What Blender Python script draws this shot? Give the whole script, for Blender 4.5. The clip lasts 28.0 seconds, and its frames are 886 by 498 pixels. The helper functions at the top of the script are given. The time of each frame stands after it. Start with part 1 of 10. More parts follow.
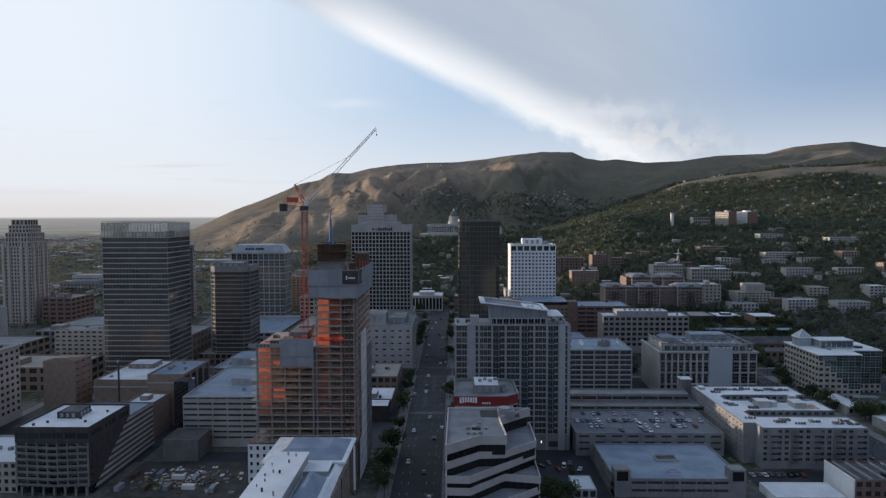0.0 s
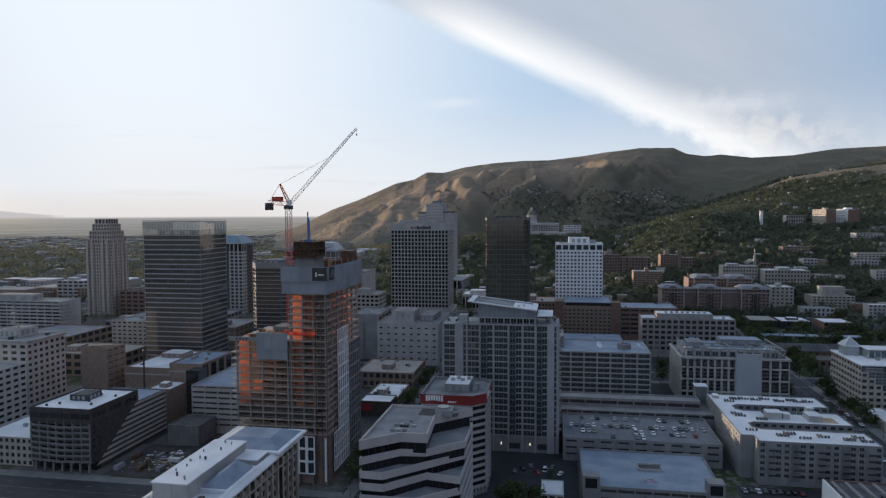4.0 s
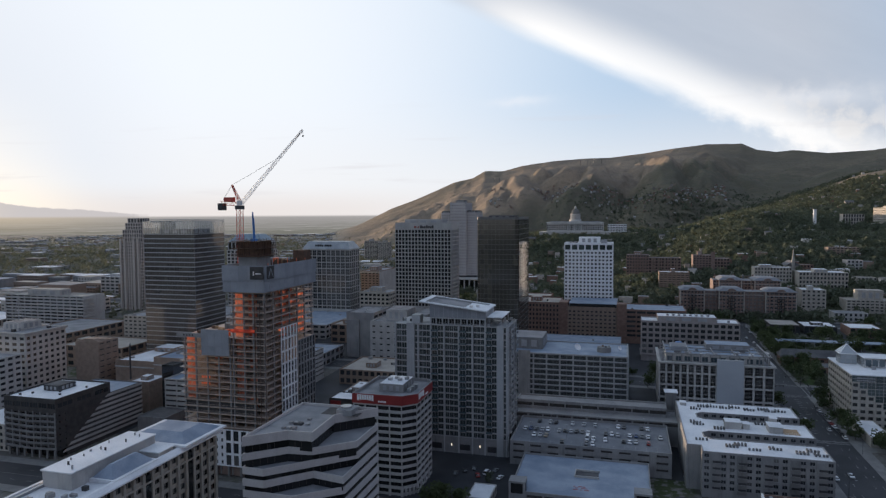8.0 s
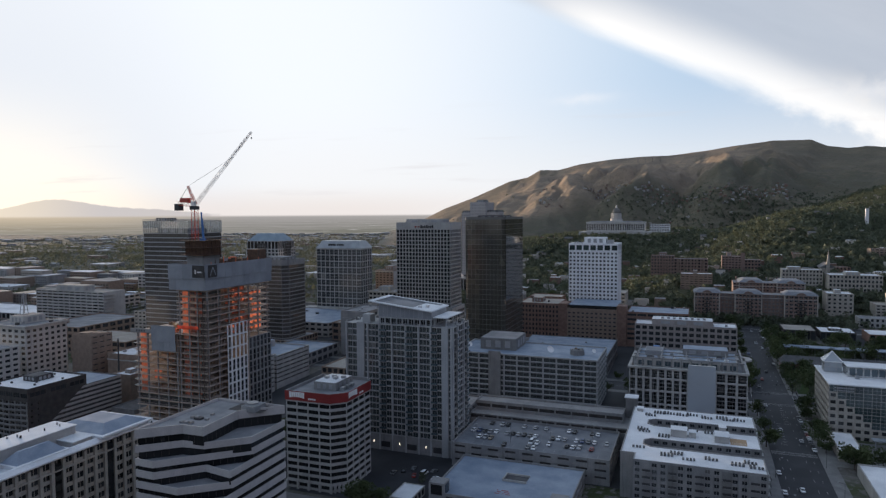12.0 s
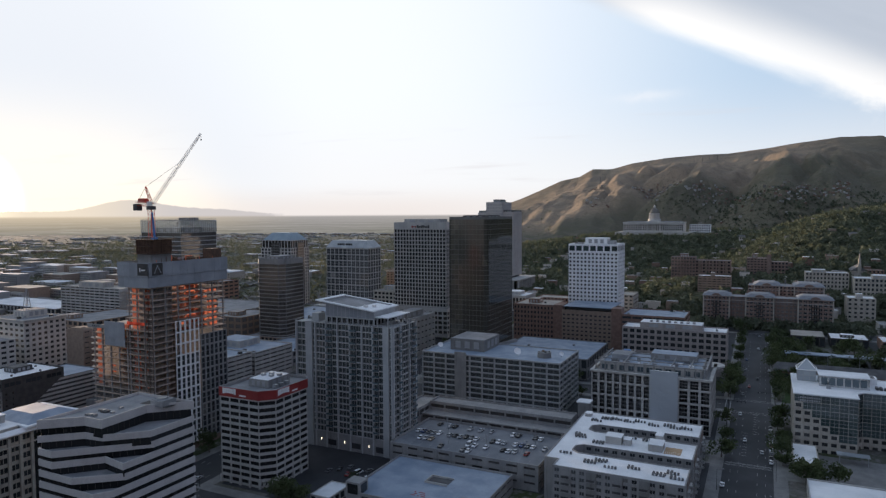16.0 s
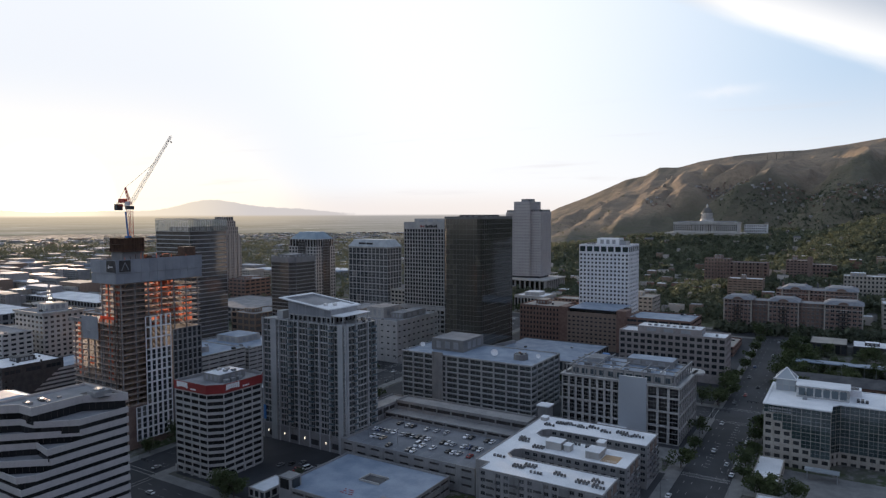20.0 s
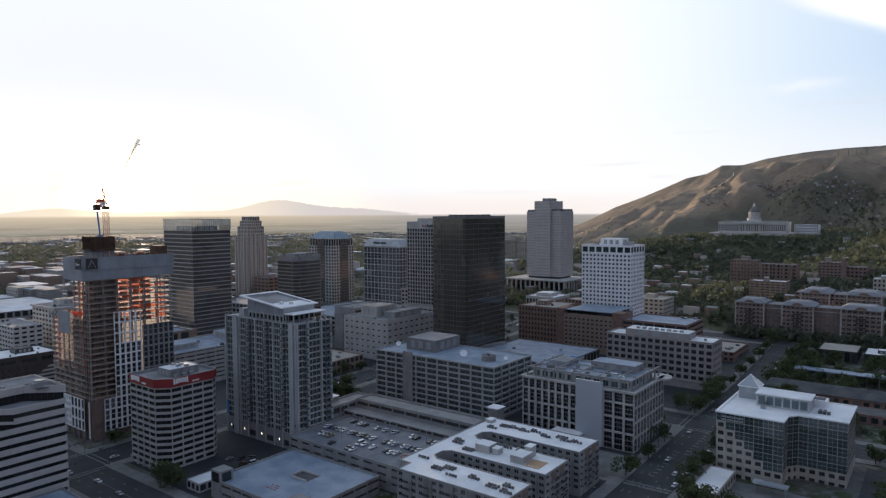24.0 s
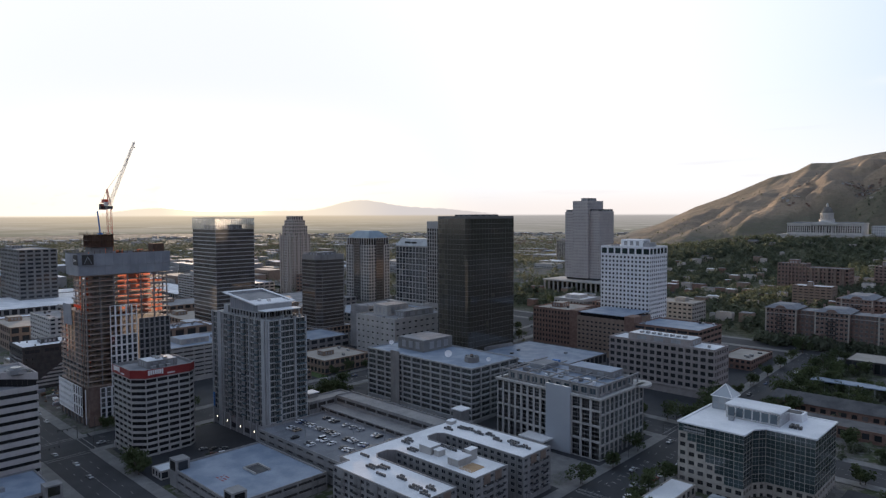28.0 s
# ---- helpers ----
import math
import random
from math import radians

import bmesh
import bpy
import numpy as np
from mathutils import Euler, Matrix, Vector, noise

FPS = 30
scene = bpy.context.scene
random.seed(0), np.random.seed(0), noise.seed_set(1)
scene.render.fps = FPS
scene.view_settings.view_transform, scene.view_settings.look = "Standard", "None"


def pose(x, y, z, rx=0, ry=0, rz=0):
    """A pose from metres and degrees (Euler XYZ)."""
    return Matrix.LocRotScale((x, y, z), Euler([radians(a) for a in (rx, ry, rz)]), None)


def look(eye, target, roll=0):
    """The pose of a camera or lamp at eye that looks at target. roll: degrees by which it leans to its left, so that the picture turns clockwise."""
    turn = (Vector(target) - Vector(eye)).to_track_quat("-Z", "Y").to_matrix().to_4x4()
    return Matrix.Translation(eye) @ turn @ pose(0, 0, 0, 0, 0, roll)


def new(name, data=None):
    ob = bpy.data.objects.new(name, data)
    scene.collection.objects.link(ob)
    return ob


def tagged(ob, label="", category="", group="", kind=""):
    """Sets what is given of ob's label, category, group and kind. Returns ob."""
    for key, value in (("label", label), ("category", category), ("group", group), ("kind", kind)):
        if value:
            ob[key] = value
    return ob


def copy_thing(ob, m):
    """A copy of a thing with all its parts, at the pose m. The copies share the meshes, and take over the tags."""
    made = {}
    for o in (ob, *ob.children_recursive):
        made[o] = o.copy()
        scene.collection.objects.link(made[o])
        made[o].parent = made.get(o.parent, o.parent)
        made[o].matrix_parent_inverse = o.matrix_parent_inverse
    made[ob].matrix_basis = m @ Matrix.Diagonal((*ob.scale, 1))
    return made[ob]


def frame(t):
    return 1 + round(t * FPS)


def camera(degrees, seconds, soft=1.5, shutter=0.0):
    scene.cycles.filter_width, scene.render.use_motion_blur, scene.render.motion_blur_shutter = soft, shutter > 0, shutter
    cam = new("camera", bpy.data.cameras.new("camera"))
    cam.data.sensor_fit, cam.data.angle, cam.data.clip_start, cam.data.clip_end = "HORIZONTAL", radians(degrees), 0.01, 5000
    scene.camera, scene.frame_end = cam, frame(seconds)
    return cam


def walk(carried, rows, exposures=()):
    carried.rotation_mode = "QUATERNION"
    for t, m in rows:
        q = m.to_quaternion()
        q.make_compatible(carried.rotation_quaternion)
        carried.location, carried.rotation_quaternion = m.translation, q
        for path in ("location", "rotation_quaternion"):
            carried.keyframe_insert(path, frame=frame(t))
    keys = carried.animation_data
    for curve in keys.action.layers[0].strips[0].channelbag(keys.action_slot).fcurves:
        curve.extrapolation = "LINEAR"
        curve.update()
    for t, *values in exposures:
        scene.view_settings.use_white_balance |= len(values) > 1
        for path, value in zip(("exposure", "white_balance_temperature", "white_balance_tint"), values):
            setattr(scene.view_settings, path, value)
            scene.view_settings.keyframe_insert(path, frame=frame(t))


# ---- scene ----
cam = camera(67.4, 28.0, soft=1.3)
METRES, EYE, TILT, LEAN, TURN = 413.7, 133.2, 0.0, 0.0, 1.0
ROWS = [
    (0.0, 0.0, 0.0, 0.0, -0.01, -2.85, 0.11),
    (0.5, 0.0176, -0.0005, -0.0001, 0.53, -2.86, 0.12),
    (1.0, 0.0353, -0.0005, 0.0002, 1.89, -2.92, 0.1),
    (1.5, 0.0534, -0.0003, -0.0004, 3.57, -2.91, 0.15),
    (2.0, 0.0717, 0.0006, -0.0006, 5.08, -2.91, 0.18),
    (2.5, 0.0897, 0.0023, -0.0007, 6.3, -2.92, 0.2),
    (3.0, 0.1077, 0.0044, -0.0007, 7.25, -2.93, 0.21),
    (3.5, 0.1259, 0.0068, -0.0011, 7.93, -2.92, 0.23),
    (5.5, 0.1975, 0.0191, -0.0004, 11.48, -2.99, 0.3),
    (6.0, 0.2153, 0.0227, -0.0002, 12.27, -2.99, 0.28),
    (6.5, 0.2333, 0.0267, -0.0002, 13.06, -2.99, 0.29),
    (7.0, 0.251, 0.031, -0.0001, 13.69, -2.99, 0.29),
    (7.5, 0.2687, 0.0357, -0.0003, 14.08, -2.99, 0.31),
    (8.0, 0.2863, 0.0404, -0.0003, 14.45, -3.01, 0.31),
    (8.5, 0.304, 0.0453, -0.0004, 14.83, -3.01, 0.33),
    (9.0, 0.3215, 0.0501, -0.0004, 15.24, -3.03, 0.29),
    (9.5, 0.3387, 0.0549, -0.0004, 15.73, -3.04, 0.32),
    (10.0, 0.3559, 0.06, -0.0003, 16.42, -3.04, 0.32),
    (10.5, 0.373, 0.0653, -0.0003, 17.26, -3.04, 0.33),
    (11.0, 0.3901, 0.0709, -0.0002, 18.17, -3.04, 0.33),
    (11.5, 0.407, 0.0767, -0.0002, 19.02, -3.03, 0.34),
    (12.0, 0.4237, 0.0826, -0.0002, 19.83, -3.03, 0.33),
    (12.5, 0.4406, 0.0889, -0.0002, 20.57, -3.02, 0.34),
    (14.5, 0.5063, 0.1177, -0.001, 22.87, -3.02, 0.35),
    (15.0, 0.5224, 0.1245, -0.001, 23.53, -3.02, 0.33),
    (15.5, 0.5384, 0.132, -0.001, 24.14, -3.02, 0.32),
    (16.0, 0.5545, 0.1395, -0.001, 24.85, -3.01, 0.31),
    (16.5, 0.5706, 0.1473, -0.001, 25.41, -3.01, 0.31),
    (17.0, 0.5866, 0.1551, -0.001, 26.02, -3.01, 0.28),
    (17.5, 0.6023, 0.1632, -0.0011, 26.77, -3.02, 0.28),
    (18.0, 0.6179, 0.1712, -0.0011, 27.59, -3.02, 0.27),
    (18.5, 0.6333, 0.1796, -0.0011, 28.43, -3.02, 0.28),
    (19.0, 0.6486, 0.1883, -0.0011, 29.26, -3.02, 0.29),
    (19.5, 0.664, 0.1972, -0.0012, 30.07, -3.02, 0.28),
    (20.0, 0.6791, 0.2062, -0.0012, 30.83, -3.03, 0.26),
    (20.5, 0.6938, 0.2152, -0.0012, 31.65, -3.02, 0.28),
    (22.5, 0.752, 0.2547, -0.0016, 34.27, -3.02, 0.33),
    (23.0, 0.7667, 0.2648, -0.0017, 34.84, -3.02, 0.32),
    (23.5, 0.7811, 0.2753, -0.0018, 35.48, -3.03, 0.3),
    (24.0, 0.7953, 0.2858, -0.0019, 36.18, -3.03, 0.3),
    (24.5, 0.8093, 0.2964, -0.002, 36.97, -3.03, 0.3),
    (25.0, 0.8232, 0.3073, -0.0021, 37.76, -3.02, 0.29),
    (25.5, 0.837, 0.3185, -0.0022, 38.59, -3.02, 0.28),
    (26.0, 0.8506, 0.3299, -0.0022, 39.32, -3.02, 0.27),
    (26.5, 0.8639, 0.3415, -0.0023, 40.15, -3.02, 0.24),
    (27.0, 0.8771, 0.3532, -0.0024, 41.13, -3.02, 0.23),
    (27.5, 0.8899, 0.3651, -0.0025, 42.07, -3.01, 0.22),
    (28.0, 0.9025, 0.3771, -0.0028, 43.0, -3.0, 0.19),
]
EXPOSURES = [(0, -0.04, 6080, 9), (3, 0.0, 6150, 9), (8, 0.07, 6300, 10), (14, 0.12, 6370, 10), (28, 0.26, 6420, 11)]
walk(cam, [(t, pose(0, 0, EYE, TILT, LEAN, TURN) @ pose(METRES * x, METRES * y, METRES * z, 90 + pitch, roll, yaw)) for t, x, y, z, yaw, pitch, roll in ROWS], EXPOSURES)

# ---------------------------------------------------------------- light and sky
SUN_AZ, SUN_EL = -62.5, 1.9          # degrees from north (minus is west), above the horizon


def link(nt, a, b):
    nt.links.new(a, b)


def node(nt, kind, **values):
    n = nt.nodes.new(kind)
    for k, v in values.items():
        if k in n.inputs:
            n.inputs[k].default_value = v
    return n


def maths(nt, op, a, b=None, c=None, clamp=False):
    n = nt.nodes.new("ShaderNodeMath")
    n.operation, n.use_clamp = op, clamp
    for i, v in enumerate((a, b, c)):
        if v is None:
            continue
        if isinstance(v, (int, float)):
            n.inputs[i].default_value = v
        else:
            nt.links.new(v, n.inputs[i])
    return n.outputs[0]


def blend(nt, fac, a, b, mode="MIX"):
    n = nt.nodes.new("ShaderNodeMix")
    n.data_type, n.blend_type = "RGBA", mode
    for sock, v in ((n.inputs[0], fac), (n.inputs[6], a), (n.inputs[7], b)):
        if isinstance(v, (int, float)):
            sock.default_value = v
        elif isinstance(v, tuple):
            sock.default_value = (*v, 1) if len(v) == 3 else v
        else:
            nt.links.new(v, sock)
    return n.outputs[2]


def step(nt, v, lo, hi):
    n = nt.nodes.new("ShaderNodeMapRange")
    n.interpolation_type = "SMOOTHSTEP"
    nt.links.new(v, n.inputs[0])
    n.inputs[1].default_value, n.inputs[2].default_value = lo, hi
    return n.outputs[0]


def noise_tex(nt, vec, scale, detail=4.0, rough=0.55):
    n = node(nt, "ShaderNodeTexNoise", Scale=scale, Detail=detail, Roughness=rough)
    nt.links.new(vec, n.inputs["Vector"])
    return n.outputs[0]


def make_sky():
    w = bpy.data.worlds.new("evening_sky")
    scene.world = w
    w.use_nodes = True
    nt = w.node_tree
    nt.nodes.clear()
    out = nt.nodes.new("ShaderNodeOutputWorld")
    bg = node(nt, "ShaderNodeBackground", Strength=1.0)
    link(nt, bg.outputs[0], out.inputs[0])
    tc = nt.nodes.new("ShaderNodeTexCoord")
    sky = nt.nodes.new("ShaderNodeTexSky")
    sky.sky_type, sky.sun_disc = "NISHITA", False
    sky.sun_elevation, sky.sun_rotation = radians(SUN_EL), radians(SUN_AZ)
    sky.air_density, sky.dust_density, sky.ozone_density = 1.0, 1.5, 1.5
    nish = blend(nt, 1.0, sky.outputs[0], (0.10, 0.10, 0.10), "MULTIPLY")
    sep = nt.nodes.new("ShaderNodeSeparateXYZ")
    link(nt, tc.outputs["Generated"], sep.inputs[0])
    x, y, z = sep.outputs
    # closeness to the sun along the sky
    dot = nt.nodes.new("ShaderNodeVectorMath")
    dot.operation = "DOT_PRODUCT"
    link(nt, tc.outputs["Generated"], dot.inputs[0])
    e, a = radians(9), radians(-58.0)
    dot.inputs[1].default_value = (math.sin(a) * math.cos(e), math.cos(a) * math.cos(e), math.sin(e))
    near = dot.outputs["Value"]
    blue = blend(nt, step(nt, near, -0.2, 0.72), (0.27, 0.365, 0.52), (0.50, 0.63, 0.78))
    blue = blend(nt, step(nt, z, 0.42, 0.85), blue, (0.258, 0.342, 0.478))
    away = step(nt, maths(nt, "MULTIPLY", near, -1.0), 0.12, 0.65)
    blue = blend(nt, away, blue, (0.272, 0.300, 0.425))          # rosy dusk sky opposite the sun
    pale = blend(nt, step(nt, near, 0.52, 0.91), blue, (0.878, 0.908, 0.946))
    low = maths(nt, "MULTIPLY", maths(nt, "SUBTRACT", 1.0, step(nt, z, 0.0, 0.20)), 0.85)
    hazy = blend(nt, low, pale, (0.875, 0.858, 0.842))
    # the bright patch of sky round the sun itself
    disc = nt.nodes.new("ShaderNodeVectorMath")
    disc.operation = "DOT_PRODUCT"
    link(nt, tc.outputs["Generated"], disc.inputs[0])
    e2, a2 = radians(1.0), radians(SUN_AZ)
    disc.inputs[1].default_value = (math.sin(a2) * math.cos(e2), math.cos(a2) * math.cos(e2), math.sin(e2))
    core = disc.outputs["Value"]
    west = step(nt, core, 0.88, 0.985)
    hazy = blend(nt, west, hazy, (0.790, 0.815, 0.856))
    band = maths(nt, "MULTIPLY", maths(nt, "SUBTRACT", 1.0, step(nt, z, 0.004, 0.050)), step(nt, core, 0.55, 0.85))
    hazy = blend(nt, maths(nt, "MULTIPLY", band, 0.85), hazy, (0.810, 0.735, 0.690))
    warm = maths(nt, "MULTIPLY", maths(nt, "SUBTRACT", 1.0, step(nt, z, 0.0, 0.085)), step(nt, core, 0.92, 0.995))
    glow = blend(nt, maths(nt, "MULTIPLY", warm, 0.8), hazy, (1.05, 0.93, 0.76))
    close = maths(nt, "MULTIPLY", step(nt, core, 0.94, 1.0), maths(nt, "SUBTRACT", 1.0, step(nt, z, 0.02, 0.20)))
    glow = blend(nt, maths(nt, "MULTIPLY", close, 0.7), glow, (1.25, 1.08, 0.84))
    glow = blend(nt, step(nt, core, 0.9965, 1.0), glow, (5.0, 4.0, 2.6))
    # the great plume of cloud over the hills
    fwd = maths(nt, "MAXIMUM", y, 0.05)
    u, v = maths(nt, "DIVIDE", x, fwd), maths(nt, "DIVIDE", z, fwd)
    com = nt.nodes.new("ShaderNodeCombineXYZ")
    link(nt, u, com.inputs[0])
    link(nt, v, com.inputs[1])
    d0 = maths(nt, "ADD", maths(nt, "MULTIPLY", maths(nt, "ADD", u, 0.233), 0.444), maths(nt, "MULTIPLY", maths(nt, "SUBTRACT", v, 0.300), 0.896))
    along = maths(nt, "SUBTRACT", maths(nt, "MULTIPLY", u, 0.896), maths(nt, "MULTIPLY", v, 0.444))
    lay = nt.nodes.new("ShaderNodeCombineXYZ")               # drawn out along the wind
    link(nt, maths(nt, "MULTIPLY", along, 2.4), lay.inputs[0])
    link(nt, maths(nt, "MULTIPLY", d0, 11.0), lay.inputs[1])
    n1 = noise_tex(nt, lay.outputs[0], 1.0, 7.0, 0.6)
    n0 = noise_tex(nt, lay.outputs[0], 0.45, 3.0)
    n2 = noise_tex(nt, com.outputs[0], 30.0, 5.0)
    low_end = maths(nt, "SUBTRACT", 1.0, step(nt, v, 0.09, 0.20))
    d = maths(nt, "ADD", d0, maths(nt, "MULTIPLY", maths(nt, "SUBTRACT", n1, 0.5), 0.040))
    d = maths(nt, "ADD", d, maths(nt, "MULTIPLY", maths(nt, "MULTIPLY", maths(nt, "SUBTRACT", n2, 0.5), low_end), 0.055))
    body = maths(nt, "MULTIPLY", step(nt, d, -0.004, 0.026), maths(nt, "SUBTRACT", 1.0, step(nt, d, 0.15, 0.44)))
    body = maths(nt, "MULTIPLY", body, maths(nt, "SUBTRACT", 1.0, step(nt, u, 0.20, 0.52)))
    body = maths(nt, "MULTIPLY", body, step(nt, u, -0.36, -0.17))
    body = maths(nt, "MULTIPLY", body, maths(nt, "ADD", 0.72, maths(nt, "MULTIPLY", n0, 0.5)), clamp=True)
    edge = maths(nt, "SUBTRACT", 1.0, step(nt, maths(nt, "ADD", d, maths(nt, "MULTIPLY", n0, 0.03)), 0.030, 0.098))
    edge = maths(nt, "MULTIPLY", edge, maths(nt, "ADD", 0.65, maths(nt, "MULTIPLY", n1, 0.75)), clamp=True)
    edge = maths(nt, "MULTIPLY", edge, step(nt, u, -0.30, -0.10))
    billow = maths(nt, "MULTIPLY", step(nt, n2, 0.42, 0.62), low_end)
    grey = blend(nt, n1, (0.40, 0.44, 0.51), (0.58, 0.605, 0.66))
    grey = blend(nt, maths(nt, "MULTIPLY", billow, maths(nt, "SUBTRACT", 1.0, step(nt, d, 0.08, 0.17))), grey, (0.86, 0.80, 0.74))
    plume = blend(nt, edge, grey, (1.04, 1.0, 0.955))
    ahead = step(nt, y, 0.1, 0.3)
    sky1 = blend(nt, maths(nt, "MULTIPLY", maths(nt, "MULTIPLY", body, ahead), 0.94), glow, plume)
    # two stray wisps below the plume
    for wu, wv, ww, wh in ((-0.158, 0.168, 0.040, 0.007), (0.235, 0.155, 0.07, 0.012)):
        qu, qv = maths(nt, "DIVIDE", maths(nt, "SUBTRACT", u, wu), ww), maths(nt, "DIVIDE", maths(nt, "SUBTRACT", v, maths(nt, "ADD", wv, maths(nt, "MULTIPLY", maths(nt, "SUBTRACT", n2, 0.5), 0.02))), wh)
        wisp = maths(nt, "EXPONENT", maths(nt, "MULTIPLY", maths(nt, "ADD", maths(nt, "MULTIPLY", qu, qu), maths(nt, "MULTIPLY", qv, qv)), -1.0))
        sky1 = blend(nt, maths(nt, "MULTIPLY", maths(nt, "MULTIPLY", wisp, ahead), 0.45), sky1, (0.86, 0.86, 0.88))
    # thin streaks low in the west
    streak = nt.nodes.new("ShaderNodeMapping")
    streak.inputs["Scale"].default_value = (1.6, 22.0, 1.0)
    streak.inputs["Rotation"].default_value = (0, 0, radians(2.0))
    link(nt, com.outputs[0], streak.inputs[0])
    n3 = noise_tex(nt, streak.outputs[0], 2.2, 3.0)
    thin = maths(nt, "MULTIPLY", step(nt, n3, 0.56, 0.74), maths(nt, "MULTIPLY", step(nt, v, 0.02, 0.05), maths(nt, "SUBTRACT", 1.0, step(nt, v, 0.08, 0.2))))
    sky2 = blend(nt, maths(nt, "MULTIPLY", maths(nt, "MULTIPLY", thin, ahead), 0.35), sky1, (0.66, 0.62, 0.63))
    # a range of hills across the lake, far in the west
    az = maths(nt, "ARCTAN2", x, y)
    def hump(at, wide, high):
        q = maths(nt, "DIVIDE", maths(nt, "SUBTRACT", az, radians(at)), radians(wide))
        return maths(nt, "MULTIPLY", maths(nt, "EXPONENT", maths(nt, "MULTIPLY", maths(nt, "MULTIPLY", q, q), -1.0)), high)
    prof = maths(nt, "ADD", maths(nt, "ADD", hump(-51.2, 3.2, 0.019), hump(-45.5, 4.5, 0.009)), maths(nt, "ADD", hump(-59.5, 5.0, 0.006), hump(-67.5, 3.2, 0.009)))
    jag = noise_tex(nt, com.outputs[0], 55.0, 4.0)
    prof = maths(nt, "ADD", prof, maths(nt, "MULTIPLY", maths(nt, "SUBTRACT", jag, 0.5), 0.003))
    hill = maths(nt, "MULTIPLY", maths(nt, "SUBTRACT", 1.0, step(nt, maths(nt, "SUBTRACT", z, prof), -0.0008, 0.0012)), step(nt, prof, 0.001, 0.003))
    far_hill = blend(nt, step(nt, core, 0.965, 0.999), (0.555, 0.515, 0.505), (0.82, 0.70, 0.54))
    sky3 = blend(nt, maths(nt, "MULTIPLY", hill, 0.93), sky2, far_hill)
    # hazy plain below the horizon
    down = maths(nt, "MAXIMUM", maths(nt, "MULTIPLY", z, -1.0), 0.0015)
    flat = nt.nodes.new("ShaderNodeCombineXYZ")
    link(nt, maths(nt, "DIVIDE", x, down), flat.inputs[0])
    link(nt, maths(nt, "DIVIDE", y, down), flat.inputs[1])
    f1, f2 = noise_tex(nt, flat.outputs[0], 0.09, 6.0, 0.65), noise_tex(nt, flat.outputs[0], 0.32, 5.0, 0.65)
    fields = blend(nt, step(nt, f1, 0.42, 0.58), (0.245, 0.235, 0.215), (0.150, 0.150, 0.122))
    fields = blend(nt, step(nt, f2, 0.57, 0.66), fields, (0.40, 0.385, 0.365))
    hazed = blend(nt, step(nt, core, 0.90, 0.999), (0.385, 0.362, 0.350), (0.62, 0.51, 0.37))
    lift = maths(nt, "POWER", maths(nt, "DIVIDE", maths(nt, "ADD", maths(nt, "MAXIMUM", z, -0.034), 0.034), 0.034), 1.5, clamp=True)
    under = blend(nt, lift, fields, hazed)
    sky4 = blend(nt, maths(nt, "SUBTRACT", 1.0, step(nt, z, -0.0035, 0.0005)), sky3, under)
    final = blend(nt, maths(nt, "MULTIPLY", maths(nt, "MULTIPLY", step(nt, z, 0.0, 0.06), maths(nt, "SUBTRACT", 1.0, step(nt, near, 0.5, 0.92))), 0.09), sky4, nish, "ADD")
    link(nt, final, bg.inputs[0])


make_sky()
sun_data = bpy.data.lights.new("sun", "SUN")
sun_data.energy, sun_data.angle, sun_data.color = 5.0, radians(0.6), (1.0, 0.73, 0.51)
sun = new("sun", sun_data)
_a, _e = radians(SUN_AZ), radians(SUN_EL)
sun.matrix_world = look((0, 0, 300), (-math.sin(_a) * math.cos(_e), -math.cos(_a) * math.cos(_e), 300 - math.sin(_e)))

# ---------------------------------------------------------------- materials


def surface(name, c1, c2, scale=0.12, rough=0.8, metal=0.0, bump=0.15, fine=2.5, vary=0.0, streaks=0.0, spec=0.4):
    m = bpy.data.materials.new(name)
    m.use_nodes = True
    nt = m.node_tree
    p = nt.nodes["Principled BSDF"]
    geo = nt.nodes.new("ShaderNodeNewGeometry")
    pos = geo.outputs["Position"]
    n1 = noise_tex(nt, pos, scale, 5.0)
    n2 = noise_tex(nt, pos, fine, 3.0)
    col = blend(nt, step(nt, n1, 0.3, 0.7), c1, c2)
    g = maths(nt, "ADD", maths(nt, "MULTIPLY", n2, 0.5), 0.75)
    if streaks:
        mp = nt.nodes.new("ShaderNodeMapping")
        mp.inputs["Scale"].default_value = (0.8, 0.8, 0.05)
        link(nt, pos, mp.inputs[0])
        n3 = noise_tex(nt, mp.outputs[0], 1.0, 3.0)
        g = maths(nt, "MULTIPLY", g, maths(nt, "SUBTRACT", 1.0, maths(nt, "MULTIPLY", step(nt, n3, 0.5, 0.75), streaks)))
    if vary:
        oi = nt.nodes.new("ShaderNodeObjectInfo")
        g = maths(nt, "MULTIPLY", g, maths(nt, "ADD", maths(nt, "MULTIPLY", oi.outputs["Random"], 2 * vary), 1.0 - vary))
    com = nt.nodes.new("ShaderNodeCombineColor")
    for i in range(3):
        link(nt, g, com.inputs[i])
    link(nt, blend(nt, 1.0, col, com.outputs[0], "MULTIPLY"), p.inputs["Base Color"])
    p.inputs["Roughness"].default_value, p.inputs["Metallic"].default_value = rough, metal
    p.inputs["Specular IOR Level"].default_value = spec
    if bump:
        b = node(nt, "ShaderNodeBump", Strength=bump, Distance=0.05)
        link(nt, n2, b.inputs["Height"])
        link(nt, b.outputs[0], p.inputs["Normal"])
    return m


